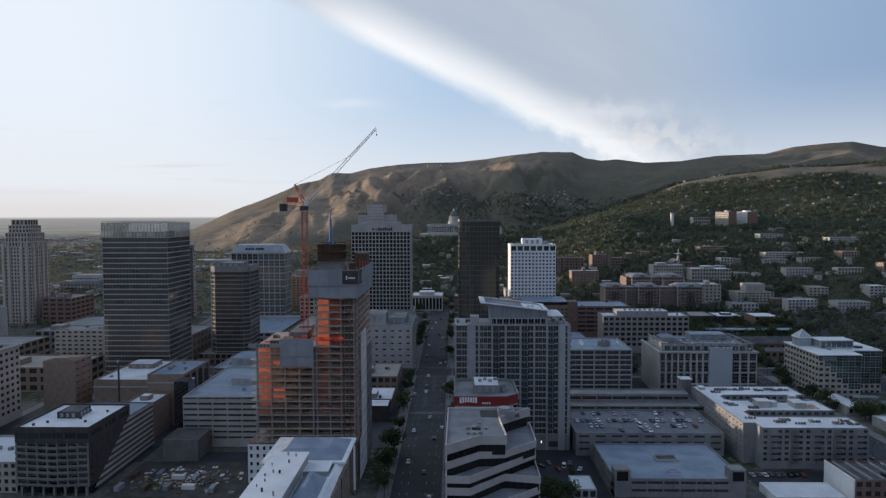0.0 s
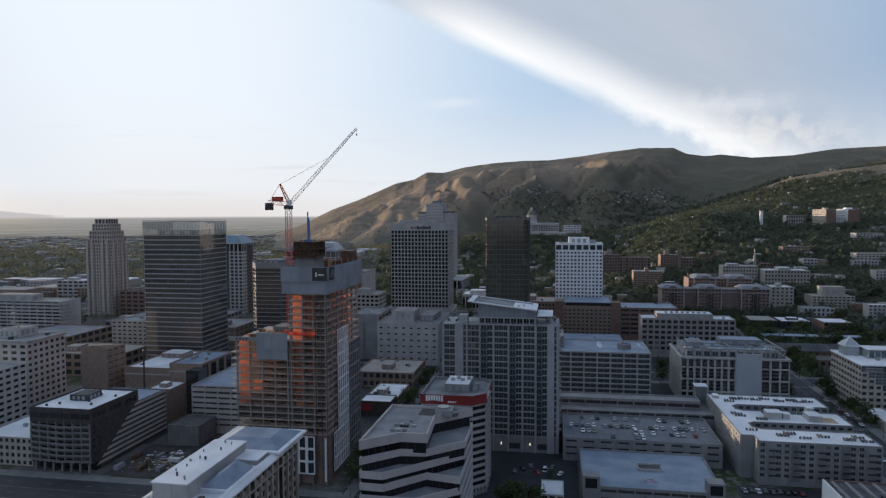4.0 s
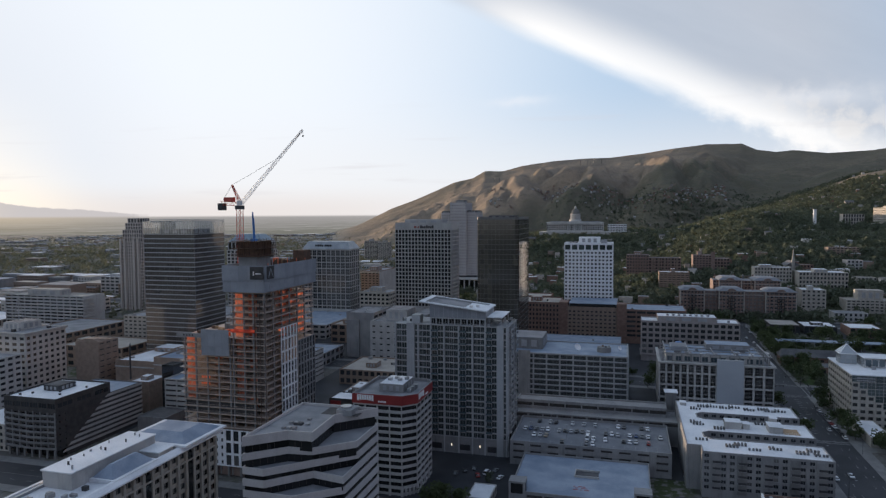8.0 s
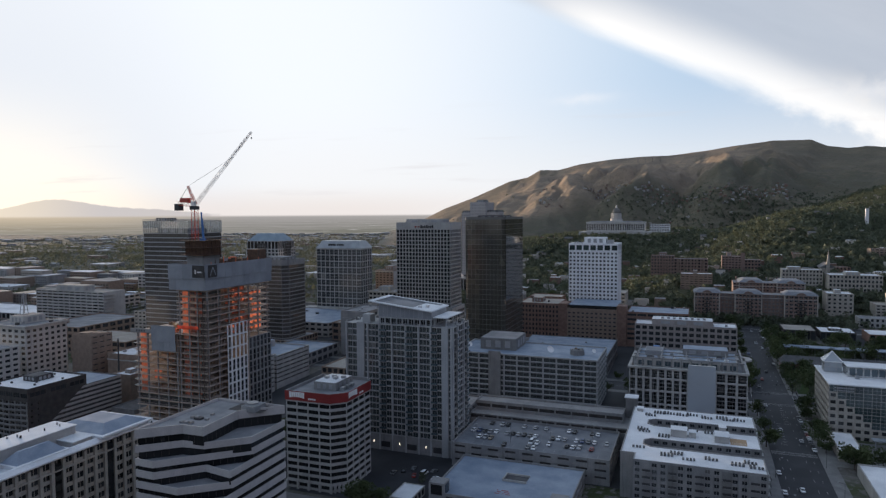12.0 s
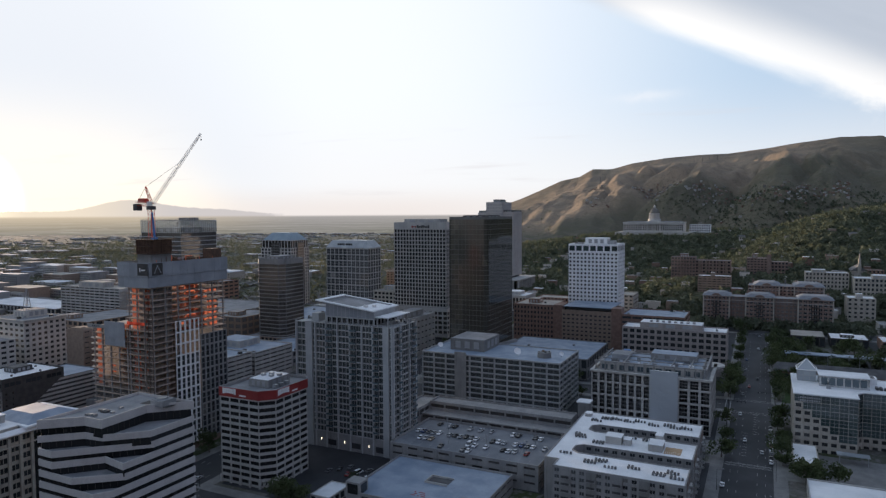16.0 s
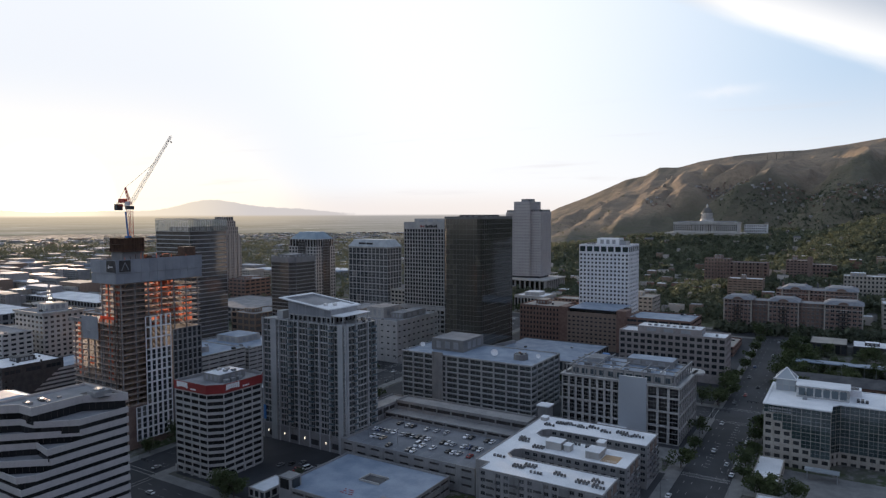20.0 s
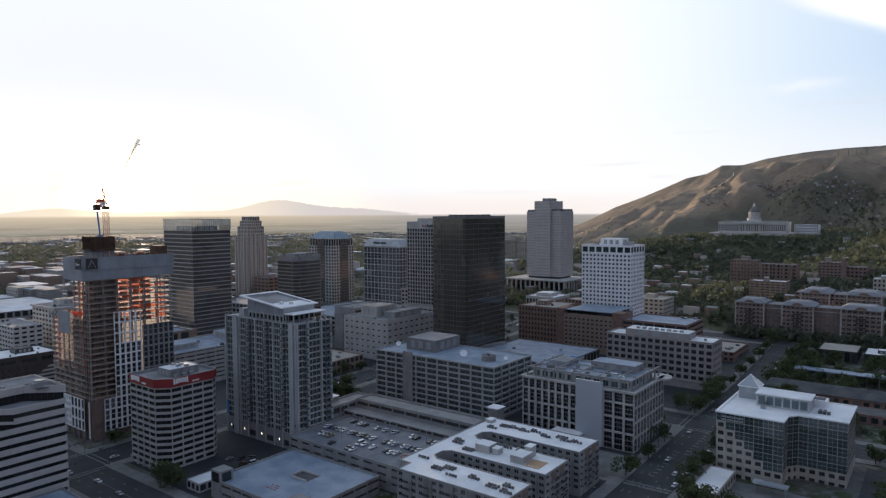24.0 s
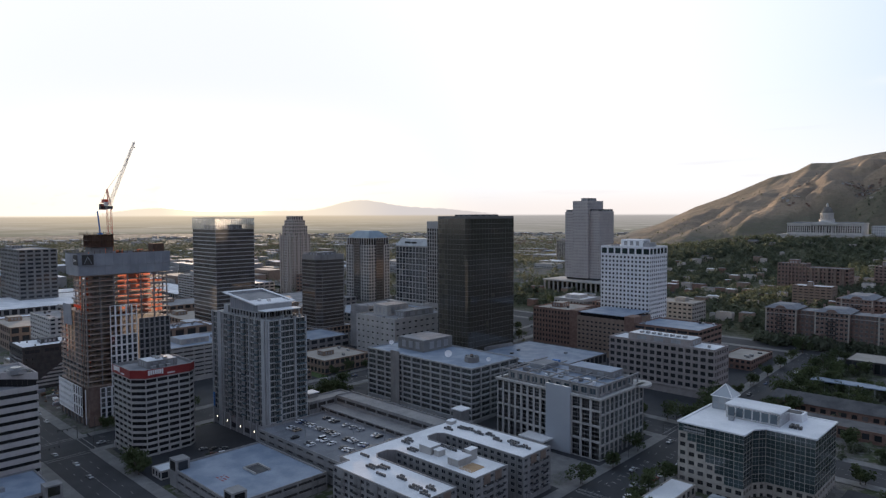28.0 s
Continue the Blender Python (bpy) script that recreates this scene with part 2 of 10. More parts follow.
def glazing(name, c1, c2, rough=0.06, wave=0.02, ior=1.6, blinds=0.0, metal=0.0):
    """Dark window glass; panes differ a little, some have pale blinds behind."""
    m = bpy.data.materials.new(name)
    m.use_nodes = True
    nt = m.node_tree
    p = nt.nodes["Principled BSDF"]
    oi = nt.nodes.new("ShaderNodeObjectInfo")
    geo = nt.nodes.new("ShaderNodeNewGeometry")
    n1 = noise_tex(nt, geo.outputs["Position"], 0.08, 2.0)
    r = maths(nt, "FRACT", maths(nt, "ADD", oi.outputs["Random"], maths(nt, "MULTIPLY", n1, 0.6)))
    col = blend(nt, r, c1, c2)
    if blinds:
        r2 = maths(nt, "FRACT", maths(nt, "MULTIPLY", oi.outputs["Random"], 17.3))
        col = blend(nt, maths(nt, "MULTIPLY", step(nt, r2, 1.0 - blinds, 1.01), 0.6), col, (0.30, 0.29, 0.27))
    link(nt, col, p.inputs["Base Color"])
    p.inputs["Roughness"].default_value, p.inputs["IOR"].default_value = rough, ior
    p.inputs["Metallic"].default_value = metal
    n2 = noise_tex(nt, geo.outputs["Position"], 0.35, 2.0)
    b = node(nt, "ShaderNodeBump", Strength=wave, Distance=1.0)
    link(nt, n2, b.inputs["Height"])
    link(nt, b.outputs[0], p.inputs["Normal"])
    return m


def lamp_glow(name, c, s):
    m = bpy.data.materials.new(name)
    m.use_nodes = True
    p = m.node_tree.nodes["Principled BSDF"]
    p.inputs["Emission Color"].default_value, p.inputs["Emission Strength"].default_value = (*c, 1), s
    return m


M = dict(
    concrete=surface("concrete", (0.205, 0.205, 0.208), (0.275, 0.272, 0.265), streaks=0.25),
    concrete_dark=surface("weathered_concrete", (0.15, 0.15, 0.15), (0.21, 0.21, 0.205), streaks=0.3),
    concrete_pale=surface("pale_precast", (0.34, 0.335, 0.32), (0.43, 0.42, 0.40), streaks=0.15),
    stone=surface("cream_stone", (0.33, 0.305, 0.265), (0.42, 0.39, 0.34), scale=0.3, streaks=0.2),
    pink_stone=surface("rosy_stone", (0.38, 0.34, 0.305), (0.45, 0.405, 0.36), scale=0.3, streaks=0.15),
    white=surface("white_paint", (0.72, 0.73, 0.73), (0.80, 0.80, 0.79), streaks=0.1),
    white_panel=surface("white_cladding", (0.66, 0.67, 0.69), (0.74, 0.75, 0.76), rough=0.5),
    brick=surface("red_brick", (0.17, 0.105, 0.082), (0.24, 0.155, 0.12), scale=0.4, fine=6.0),
    brick_tan=surface("tan_brick", (0.22, 0.165, 0.125), (0.28, 0.21, 0.165), scale=0.4, fine=6.0),
    # dark brick; also the painted shade in garage openings and recesses
    brick_dark=surface("dark_brick_and_shade", (0.042, 0.040, 0.040), (0.068, 0.063, 0.059), scale=0.4, fine=6.0),
    roof_white=surface("white_membrane", (0.58, 0.60, 0.62), (0.77, 0.78, 0.79), scale=0.06, rough=0.8, spec=0.25),
    roof_blue=surface("worn_blue_grey_deck", (0.165, 0.215, 0.285), (0.265, 0.315, 0.385), scale=0.11, rough=0.6),
    roof_grey=surface("gravel_roof", (0.185, 0.19, 0.20), (0.285, 0.285, 0.29), scale=0.1, fine=4.0, spec=0.2),
    roof_dark=surface("dark_roof", (0.06, 0.06, 0.065), (0.11, 0.11, 0.11), scale=0.2),
    roof_tan=surface("tan_gravel_roof", (0.30, 0.28, 0.25), (0.38, 0.35, 0.31), scale=0.1, spec=0.2),
    metal=surface("grey_metal", (0.28, 0.29, 0.30), (0.36, 0.37, 0.38), rough=0.45, metal=0.6),
    dark_metal=surface("dark_metal", (0.04, 0.04, 0.045), (0.07, 0.07, 0.07), rough=0.5, metal=0.3, vary=0.3),
    mullion=surface("aluminium_mullion", (0.30, 0.31, 0.32), (0.38, 0.39, 0.40), rough=0.4, metal=0.4),
    bronze=surface("bronze_frame", (0.035, 0.03, 0.027), (0.06, 0.05, 0.045), rough=0.4, metal=0.3),
    red=surface("red_fascia", (0.20, 0.022, 0.022), (0.26, 0.032, 0.03), rough=0.5),
    rust=surface("rusty_formwork", (0.075, 0.045, 0.032), (0.13, 0.075, 0.048), scale=0.6, vary=0.2),
    orange=surface("orange_sheeting", (0.70, 0.13, 0.05), (0.85, 0.24, 0.11), scale=0.5, vary=0.35, rough=0.7),
    timber=surface("raw_timber", (0.34, 0.22, 0.12), (0.46, 0.32, 0.19), scale=0.8, vary=0.3),
    screen=surface("grey_screen_panel", (0.22, 0.235, 0.26), (0.28, 0.295, 0.32), scale=0.15, rough=0.6, vary=0.08),
    crane_red=surface("crane_red", (0.42, 0.06, 0.04), (0.50, 0.09, 0.06), rough=0.5),
    crane_white=surface("crane_white", (0.62, 0.60, 0.58), (0.70, 0.68, 0.66), rough=0.5),
    blue=surface("blue_steel", (0.05, 0.16, 0.42), (0.08, 0.22, 0.50), rough=0.5),
    asphalt=surface("asphalt", (0.024, 0.026, 0.030), (0.046, 0.048, 0.053), scale=0.05, fine=1.5),
    paving=surface("pavement_concrete", (0.14, 0.14, 0.138), (0.20, 0.198, 0.192), scale=0.2),
    paint=surface("road_paint", (0.22, 0.22, 0.215), (0.36, 0.36, 0.35), scale=0.8),
    yellow=surface("yellow_road_paint", (0.45, 0.32, 0.06), (0.55, 0.40, 0.10), scale=0.8),
    lawn=surface("lawn", (0.045, 0.085, 0.025), (0.075, 0.115, 0.035), scale=0.2),
    dirt=surface("trodden_dirt", (0.040, 0.037, 0.034), (0.078, 0.071, 0.062), scale=0.15),
    bark=surface("bark", (0.07, 0.055, 0.042), (0.11, 0.09, 0.07), scale=2.0),
    shingle=surface("roof_shingles", (0.10, 0.10, 0.105), (0.17, 0.165, 0.16), scale=0.5, vary=0.4),
    siding=surface("house_walls", (0.26, 0.24, 0.215), (0.42, 0.39, 0.35), scale=0.02, vary=0.45),
    copper=surface("pale_blue_standing_seam", (0.175, 0.235, 0.285), (0.23, 0.295, 0.345), rough=0.45, metal=0.2),
    slate=surface("slate", (0.15, 0.16, 0.18), (0.22, 0.23, 0.25), scale=0.6),
    glass=glazing("window_glass", (0.018, 0.021, 0.024), (0.045, 0.050, 0.055), blinds=0.12),
    glass_black=glazing("black_mirror_glass", (0.010, 0.011, 0.012), (0.028, 0.026, 0.024), rough=0.04, wave=0.03, ior=1.8),
    glass_blue=glazing("blue_grey_glass", (0.05, 0.075, 0.09), (0.10, 0.13, 0.15), rough=0.05, wave=0.015, ior=1.7),
    glass_green=glazing("green_tinted_glass", (0.018, 0.032, 0.032), (0.055, 0.080, 0.080), rough=0.04, wave=0.03, ior=1.65),
    # pale base colour stands in for the sky this glass mirrors
    glass_silver=glazing("sky_paled_glass", (0.33, 0.36, 0.39), (0.42, 0.45, 0.48), rough=0.10, wave=0.09),
    glass_pale=glazing("pale_screen_glass", (0.30, 0.33, 0.35), (0.40, 0.43, 0.45), rough=0.15),
    rubber=surface("tyre_rubber", (0.02, 0.02, 0.02), (0.03, 0.03, 0.03), bump=0),
    concrete_cool=surface("cool_grey_concrete", (0.305, 0.312, 0.315), (0.375, 0.385, 0.385), streaks=0.2),
    tower_stone=surface("greyish_quartz_facing", (0.40, 0.38, 0.37), (0.46, 0.44, 0.425), streaks=0.1),
    glass_condo=glazing("cool_apartment_glass", (0.046, 0.056, 0.057), (0.110, 0.128, 0.126), rough=0.08, ior=1.6, blinds=0.18),
    glass_rail=glazing("cool_balcony_glass", (0.07, 0.10, 0.115), (0.13, 0.165, 0.18), rough=0.1, ior=1.6),
    glass_bronze=glazing("bronze_glass", (0.048, 0.044, 0.041), (0.095, 0.085, 0.074), rough=0.05, wave=0.02, ior=1.7),
    glass_tower=glazing("dark_tower_glass", (0.044, 0.042, 0.034), (0.094, 0.086, 0.066), rough=0.08, wave=0.03, ior=1.75),
    line_metal=surface("dull_floor_lines", (0.115, 0.112, 0.105), (0.16, 0.155, 0.145), rough=0.5),
    glass_deep=glazing("deep_dark_glass", (0.008, 0.009, 0.010), (0.024, 0.025, 0.026), rough=0.08, wave=0.02, ior=1.35),
    # browner than bare concrete: the warm glare is put into this colour
    raw_slab=surface("raw_slab_edges", (0.36, 0.285, 0.235), (0.46, 0.375, 0.315), scale=0.4),
    capitol_stone=surface("grey_granite", (0.44, 0.43, 0.41), (0.54, 0.53, 0.50), streaks=0.15),
    sandstone=surface("brown_brick", (0.165, 0.125, 0.10), (0.215, 0.165, 0.135), scale=0.4, fine=6.0),
    netting=surface("dark_site_netting", (0.060, 0.050, 0.045), (0.105, 0.082, 0.068), scale=0.4),
    # colour of the shade painted into the louvred bays
    deck_shade=surface("painted_deck_shade", (0.032, 0.038, 0.040), (0.060, 0.068, 0.070), scale=0.3),
    deck_rail=surface("grey_green_rail", (0.15, 0.17, 0.17), (0.20, 0.22, 0.22), scale=0.3),
    plant_grey=surface("grey_plant_casing", (0.10, 0.105, 0.11), (0.15, 0.155, 0.16), rough=0.5, vary=0.35),
    bright_metal=surface("polished_cladding", (0.46, 0.46, 0.45), (0.55, 0.55, 0.54), rough=0.22, metal=0.8, bump=0.0),
    dull_copper=surface("weathered_copper", (0.17, 0.165, 0.15), (0.23, 0.225, 0.205), scale=0.2, streaks=0.2),
    trim_cool=surface("cool_concrete_trim", (0.335, 0.345, 0.348), (0.405, 0.415, 0.415), streaks=0.15),
    precast=surface("rosy_grey_precast", (0.265, 0.235, 0.222), (0.325, 0.292, 0.275), scale=0.3, streaks=0.2),
    brick_warm=surface("warm_red_brick", (0.178, 0.124, 0.103), (0.245, 0.180, 0.153), scale=0.4, fine=6.0),
    deck_top=surface("worn_parking_deck", (0.135, 0.145, 0.162), (0.195, 0.205, 0.222), scale=0.12, fine=3.0),
    lamp=lamp_glow("warm_lamp", (1.0, 0.85, 0.62), 2.2),
)


def thin_sheet(name, c, through_share):
    """Thin sheeting that lets part of the light through."""
    m = bpy.data.materials.new(name)
    m.use_nodes = True
    nt = m.node_tree
    nt.nodes.remove(nt.nodes["Principled BSDF"])
    out = nt.nodes["Material Output"]
    geo, oi = nt.nodes.new("ShaderNodeNewGeometry"), nt.nodes.new("ShaderNodeObjectInfo")
    n1 = noise_tex(nt, geo.outputs["Position"], 0.9, 4.0)
    v = maths(nt, "MULTIPLY", maths(nt, "ADD", 0.6, maths(nt, "MULTIPLY", oi.outputs["Random"], 0.4)), maths(nt, "ADD", 0.7, maths(nt, "MULTIPLY", n1, 0.6)))
    com = nt.nodes.new("ShaderNodeCombineColor")
    for i in range(3):
        link(nt, v, com.inputs[i])
    col = blend(nt, 1.0, c, com.outputs[0], "MULTIPLY")
    a, b, mix = nt.nodes.new("ShaderNodeBsdfDiffuse"), nt.nodes.new("ShaderNodeBsdfTranslucent"), node(nt, "ShaderNodeMixShader", Fac=through_share)
    link(nt, col, a.inputs["Color"])
    link(nt, col, b.inputs["Color"])
    link(nt, a.outputs[0], mix.inputs[1])
    link(nt, b.outputs[0], mix.inputs[2])
    link(nt, mix.outputs[0], out.inputs["Surface"])
    return m


def clear_pane(name, tint, gloss):
    """Clear glass sheet: mostly seen through, with a mirror share that grows at grazing angles."""
    m = bpy.data.materials.new(name)
    m.use_nodes = True
    nt = m.node_tree
    nt.nodes.remove(nt.nodes["Principled BSDF"])
    a, b = nt.nodes.new("ShaderNodeBsdfTransparent"), node(nt, "ShaderNodeBsdfGlossy", Roughness=0.05)
    a.inputs["Color"].default_value, b.inputs["Color"].default_value = (*tint, 1), (0.9, 0.93, 0.95, 1)
    lw, mix = node(nt, "ShaderNodeLayerWeight", Blend=0.3), nt.nodes.new("ShaderNodeMixShader")
    link(nt, maths(nt, "ADD", maths(nt, "MULTIPLY", lw.outputs["Fresnel"], 0.6), gloss, clamp=True), mix.inputs[0])
    link(nt, a.outputs[0], mix.inputs[1])
    link(nt, b.outputs[0], mix.inputs[2])
    link(nt, mix.outputs[0], nt.nodes["Material Output"].inputs["Surface"])
    return m


M["clear_glass"] = clear_pane("clear_roof_glass", (0.82, 0.86, 0.90), 0.22)
M["sheet"] = thin_sheet("orange_tarpaulin", (0.88, 0.28, 0.17), 0.42)
M["red_net"] = thin_sheet("red_safety_net", (0.80, 0.13, 0.08), 0.4)


def foliage(name, c1, c2):
    m = bpy.data.materials.new(name)
    m.use_nodes = True
    nt = m.node_tree
    p = nt.nodes["Principled BSDF"]
    geo = nt.nodes.new("ShaderNodeNewGeometry")
    oi = nt.nodes.new("ShaderNodeObjectInfo")
    n1 = noise_tex(nt, geo.outputs["Position"], 0.012, 3.0)
    n2 = noise_tex(nt, geo.outputs["Position"], 0.11, 2.0)
    r = maths(nt, "FRACT", maths(nt, "ADD", geo.outputs["Random Per Island"], oi.outputs["Random"]))
    f = maths(nt, "ADD", maths(nt, "MULTIPLY", r, 0.22), maths(nt, "ADD", maths(nt, "MULTIPLY", step(nt, n1, 0.35, 0.65), 0.33), maths(nt, "MULTIPLY", step(nt, n2, 0.35, 0.68), 0.45)))
    col = blend(nt, f, c1, c2)
    link(nt, col, p.inputs["Base Color"])
    leaf_glow, mix = nt.nodes.new("ShaderNodeBsdfTranslucent"), node(nt, "ShaderNodeMixShader", Fac=0.25)
    link(nt, blend(nt, 1.0, col, (1.2, 1.2, 1.0), "MULTIPLY"), leaf_glow.inputs["Color"])
    link(nt, p.outputs[0], mix.inputs[1])
    link(nt, leaf_glow.outputs[0], mix.inputs[2])
    link(nt, mix.outputs[0], nt.nodes["Material Output"].inputs["Surface"])
    p.inputs["Roughness"].default_value = 0.8
    p.inputs["Specular IOR Level"].default_value = 0.2
    return m


M["leaf"] = foliage("street_tree_leaves", (0.040, 0.056, 0.028), (0.100, 0.122, 0.056))
# far leaves lifted paler and bluer: haze put into their colour
M["wood"] = foliage("far_tree_leaves", (0.066, 0.080, 0.058), (0.150, 0.166, 0.112))
# leaves of the western plain, paled further to stand for haze
M["hazed_leaf"] = foliage("haze_paled_plain_leaves", (0.105, 0.112, 0.078), (0.180, 0.180, 0.128))
M["sage"] = foliage("sage_scrub", (0.062, 0.064, 0.042), (0.110, 0.104, 0.072))
CAR_PAINT = [surface("car_paint_" + n, c, c, rough=0.3, bump=0, spec=0.6) for n, c in (
    ("white", (0.72, 0.73, 0.74)), ("silver", (0.40, 0.41, 0.42)), ("black", (0.02, 0.02, 0.022)), ("grey", (0.12, 0.125, 0.13)),
    ("blue", (0.04, 0.07, 0.16)), ("red", (0.26, 0.03, 0.025)), ("tan", (0.30, 0.24, 0.17)))]

# ---------------------------------------------------------------- mesh helpers
ORG = {}


def thing(name, x, y, z, label, category, group="", kind=""):
    t = new(name)
    t.location = (x, y, z)
    t.empty_display_size = 0.5
    ORG[t] = Vector((x, y, z))
    return tagged(t, label, category, group, kind)


class Build:
    """Collects faces; link() makes ONE mesh of them."""

    def __init__(self):
        self.v, self.f, self.m = [], [], []

    def face(self, pts, m=0):
        n = len(self.v)
        self.v.extend(pts)
        self.f.append(tuple(range(n, n + len(pts))))
        self.m.append(m)

    def box(self, x0, y0, z0, x1, y1, z1, m=0, bottom=True):
        n = len(self.v)
        self.v.extend([(x0, y0, z0), (x1, y0, z0), (x1, y1, z0), (x0, y1, z0), (x0, y0, z1), (x1, y0, z1), (x1, y1, z1), (x0, y1, z1)])
        fs = [(4, 5, 6, 7), (0, 1, 5, 4), (1, 2, 6, 5), (2, 3, 7, 6), (3, 0, 4, 7)] + ([(3, 2, 1, 0)] if bottom else [])
        for q in fs:
            self.f.append(tuple(n + i for i in q))
            self.m.append(m)

    def prism(self, poly, z0, z1, m=0, top=None):
        k = len(poly)
        for i in range(k):
            a, b = poly[i], poly[(i + 1) % k]
            self.face([(*a, z0), (*b, z0), (*b, z1), (*a, z1)], m)
        self.face([(*p, z1) for p in poly], m if top is None else top)
        self.face([(*p, z0) for p in reversed(poly)], m)

    def beam(self, a, b, w, m=0):
        a, b = Vector(a), Vector(b)
        d = (b - a).normalized()
        s = d.cross(Vector((0, 0, 1)))
        s = (s.normalized() if s.length > 0.01 else Vector((1, 0, 0))) * (w / 2)
        t = d.cross(s).normalized() * (w / 2)
        ring = [s + t, t - s, -s - t, s - t]
        for i in range(4):
            j = (i + 1) % 4
            self.face([tuple(a + ring[i]), tuple(b + ring[i]), tuple(b + ring[j]), tuple(a + ring[j])], m)

    def tube(self, x, y, z0, z1, r0, r1, n=10, m=0, cap=True):
        ring = [(math.cos(2 * math.pi * i / n), math.sin(2 * math.pi * i / n)) for i in range(n)]
        for i in range(n):
            a, b = ring[i], ring[(i + 1) % n]
            self.face([(x + a[0] * r0, y + a[1] * r0, z0), (x + b[0] * r0, y + b[1] * r0, z0), (x + b[0] * r1, y + b[1] * r1, z1), (x + a[0] * r1, y + a[1] * r1, z1)], m)
        if cap:
            self.face([(x + a[0] * r1, y + a[1] * r1, z1) for a in ring], m)

    def link(self, name, parent, mats, label="", kind=""):
        o = ORG[parent]
        me = bpy.data.meshes.new(name)
        me.from_pydata([(p[0] - o.x, p[1] - o.y, p[2] - o.z) for p in self.v], [], self.f)
        for k in (mats if isinstance(mats, (list, tuple)) else [mats]):
            me.materials.append(M[k] if isinstance(k, str) else k)
        if any(self.m):
            me.polygons.foreach_set("material_index", self.m)
        ob = new(name, me)
        ob.parent = parent
        ORG[ob] = o
        return tagged(ob, label, kind=kind)


def inset(poly, d):
    out, k = [], len(poly)
    for i in range(k):
        p, a, b = Vector(poly[i]), Vector(poly[i - 1]), Vector(poly[(i + 1) % k])
        u, v = (p - a).normalized(), (b - p).normalized()
        n1, n2 = Vector((-u.y, u.x)), Vector((-v.y, v.x))
        q = p + (n1 + n2) * (d / max(0.3, 1 + n1.dot(n2)))
        out.append((q.x, q.y))
    return out


def rect(x0, y0, x1, y1):
    return [(x0, y0), (x1, y0), (x1, y1), (x0, y1)]


def facade(bd, panes, a, b, z0, z1, cols, rows, pier, sill, head, depth=0.3, zb=0.0, zt=0.0, m=0):
    """A wall from a to b (seen from outside, left to right) with cols x rows openings that go back by depth."""
    a, b = Vector(a), Vector(b)
    run = (b - a).length
    u = (b - a) / run
    n = Vector((u.y, -u.x))
    ang = math.atan2(u.y, u.x)
    lo, hi = z0 + zb, z1 - zt
    P = lambda s, z, d=0.0: (a.x + u.x * s - n.x * d, a.y + u.y * s - n.y * d, z)
    if zb > 0:
        bd.face([P(0, z0), P(run, z0), P(run, lo), P(0, lo)], m)
    if zt > 0:
        bd.face([P(0, hi), P(run, hi), P(run, z1), P(0, z1)], m)
    w, h = run / cols, (hi - lo) / rows
    for c in range(cols + 1):
        s0, s1 = max(0, c * w - pier / 2), min(run, c * w + pier / 2)
        bd.face([P(s0, lo), P(s1, lo), P(s1, hi), P(s0, hi)], m)
    for c in range(cols):
        s0, s1 = c * w + pier / 2, (c + 1) * w - pier / 2
        for r in range(rows):
            c0, c1 = lo + r * h, lo + (r + 1) * h
            e0, e1 = c0 + sill, c1 - head
            if sill > 0:
                bd.face([P(s0, c0), P(s1, c0), P(s1, e0), P(s0, e0)], m)
            if head > 0:
                bd.face([P(s0, e1), P(s1, e1), P(s1, c1), P(s0, c1)], m)
            bd.face([P(s0, e0), P(s1, e0), P(s1, e0, depth), P(s0, e0, depth)], m)
            bd.face([P(s0, e1, depth), P(s1, e1, depth), P(s1, e1), P(s0, e1)], m)
            bd.face([P(s0, e0, depth), P(s0, e1, depth), P(s0, e1), P(s0, e0)], m)
            bd.face([P(s1, e0), P(s1, e1), P(s1, e1, depth), P(s1, e0, depth)], m)
            panes.append((P((s0 + s1) / 2, (e0 + e1) / 2, depth), ang, s1 - s0, e1 - e0))


def pane_mesh(name, nx, nz, glass, rim, bar=0.04):
    """A window one unit wide and high: glass with a frame and nx x nz lights."""
    bd = Build()
    bd.face([(-0.5, 0, -0.5), (0.5, 0, -0.5), (0.5, 0, 0.5), (-0.5, 0, 0.5)], 0)
    q = lambda x0, z0, x1, z1: bd.face([(x0, -0.07, z0), (x1, -0.07, z0), (x1, -0.07, z1), (x0, -0.07, z1)], 1)
    for i in range(nx + 1):
        x = -0.5 + i / nx
        q(max(-0.5, x - bar / nx ** 0.5), -0.5, min(0.5, x + bar / nx ** 0.5), 0.5)
    for j in range(nz + 1):
        z = -0.5 + j / nz
        for i in range(nx):
            q(-0.5 + i / nx + bar / nx ** 0.5, max(-0.5, z - bar), -0.5 + (i + 1) / nx - bar / nx ** 0.5, min(0.5, z + bar))
    me = bpy.data.meshes.new(name)
    me.from_pydata(bd.v, [], bd.f)
    me.materials.append(M[glass])
    me.materials.append(M[rim])
    me.polygons.foreach_set("material_index", bd.m)
    return me


PANE = {}


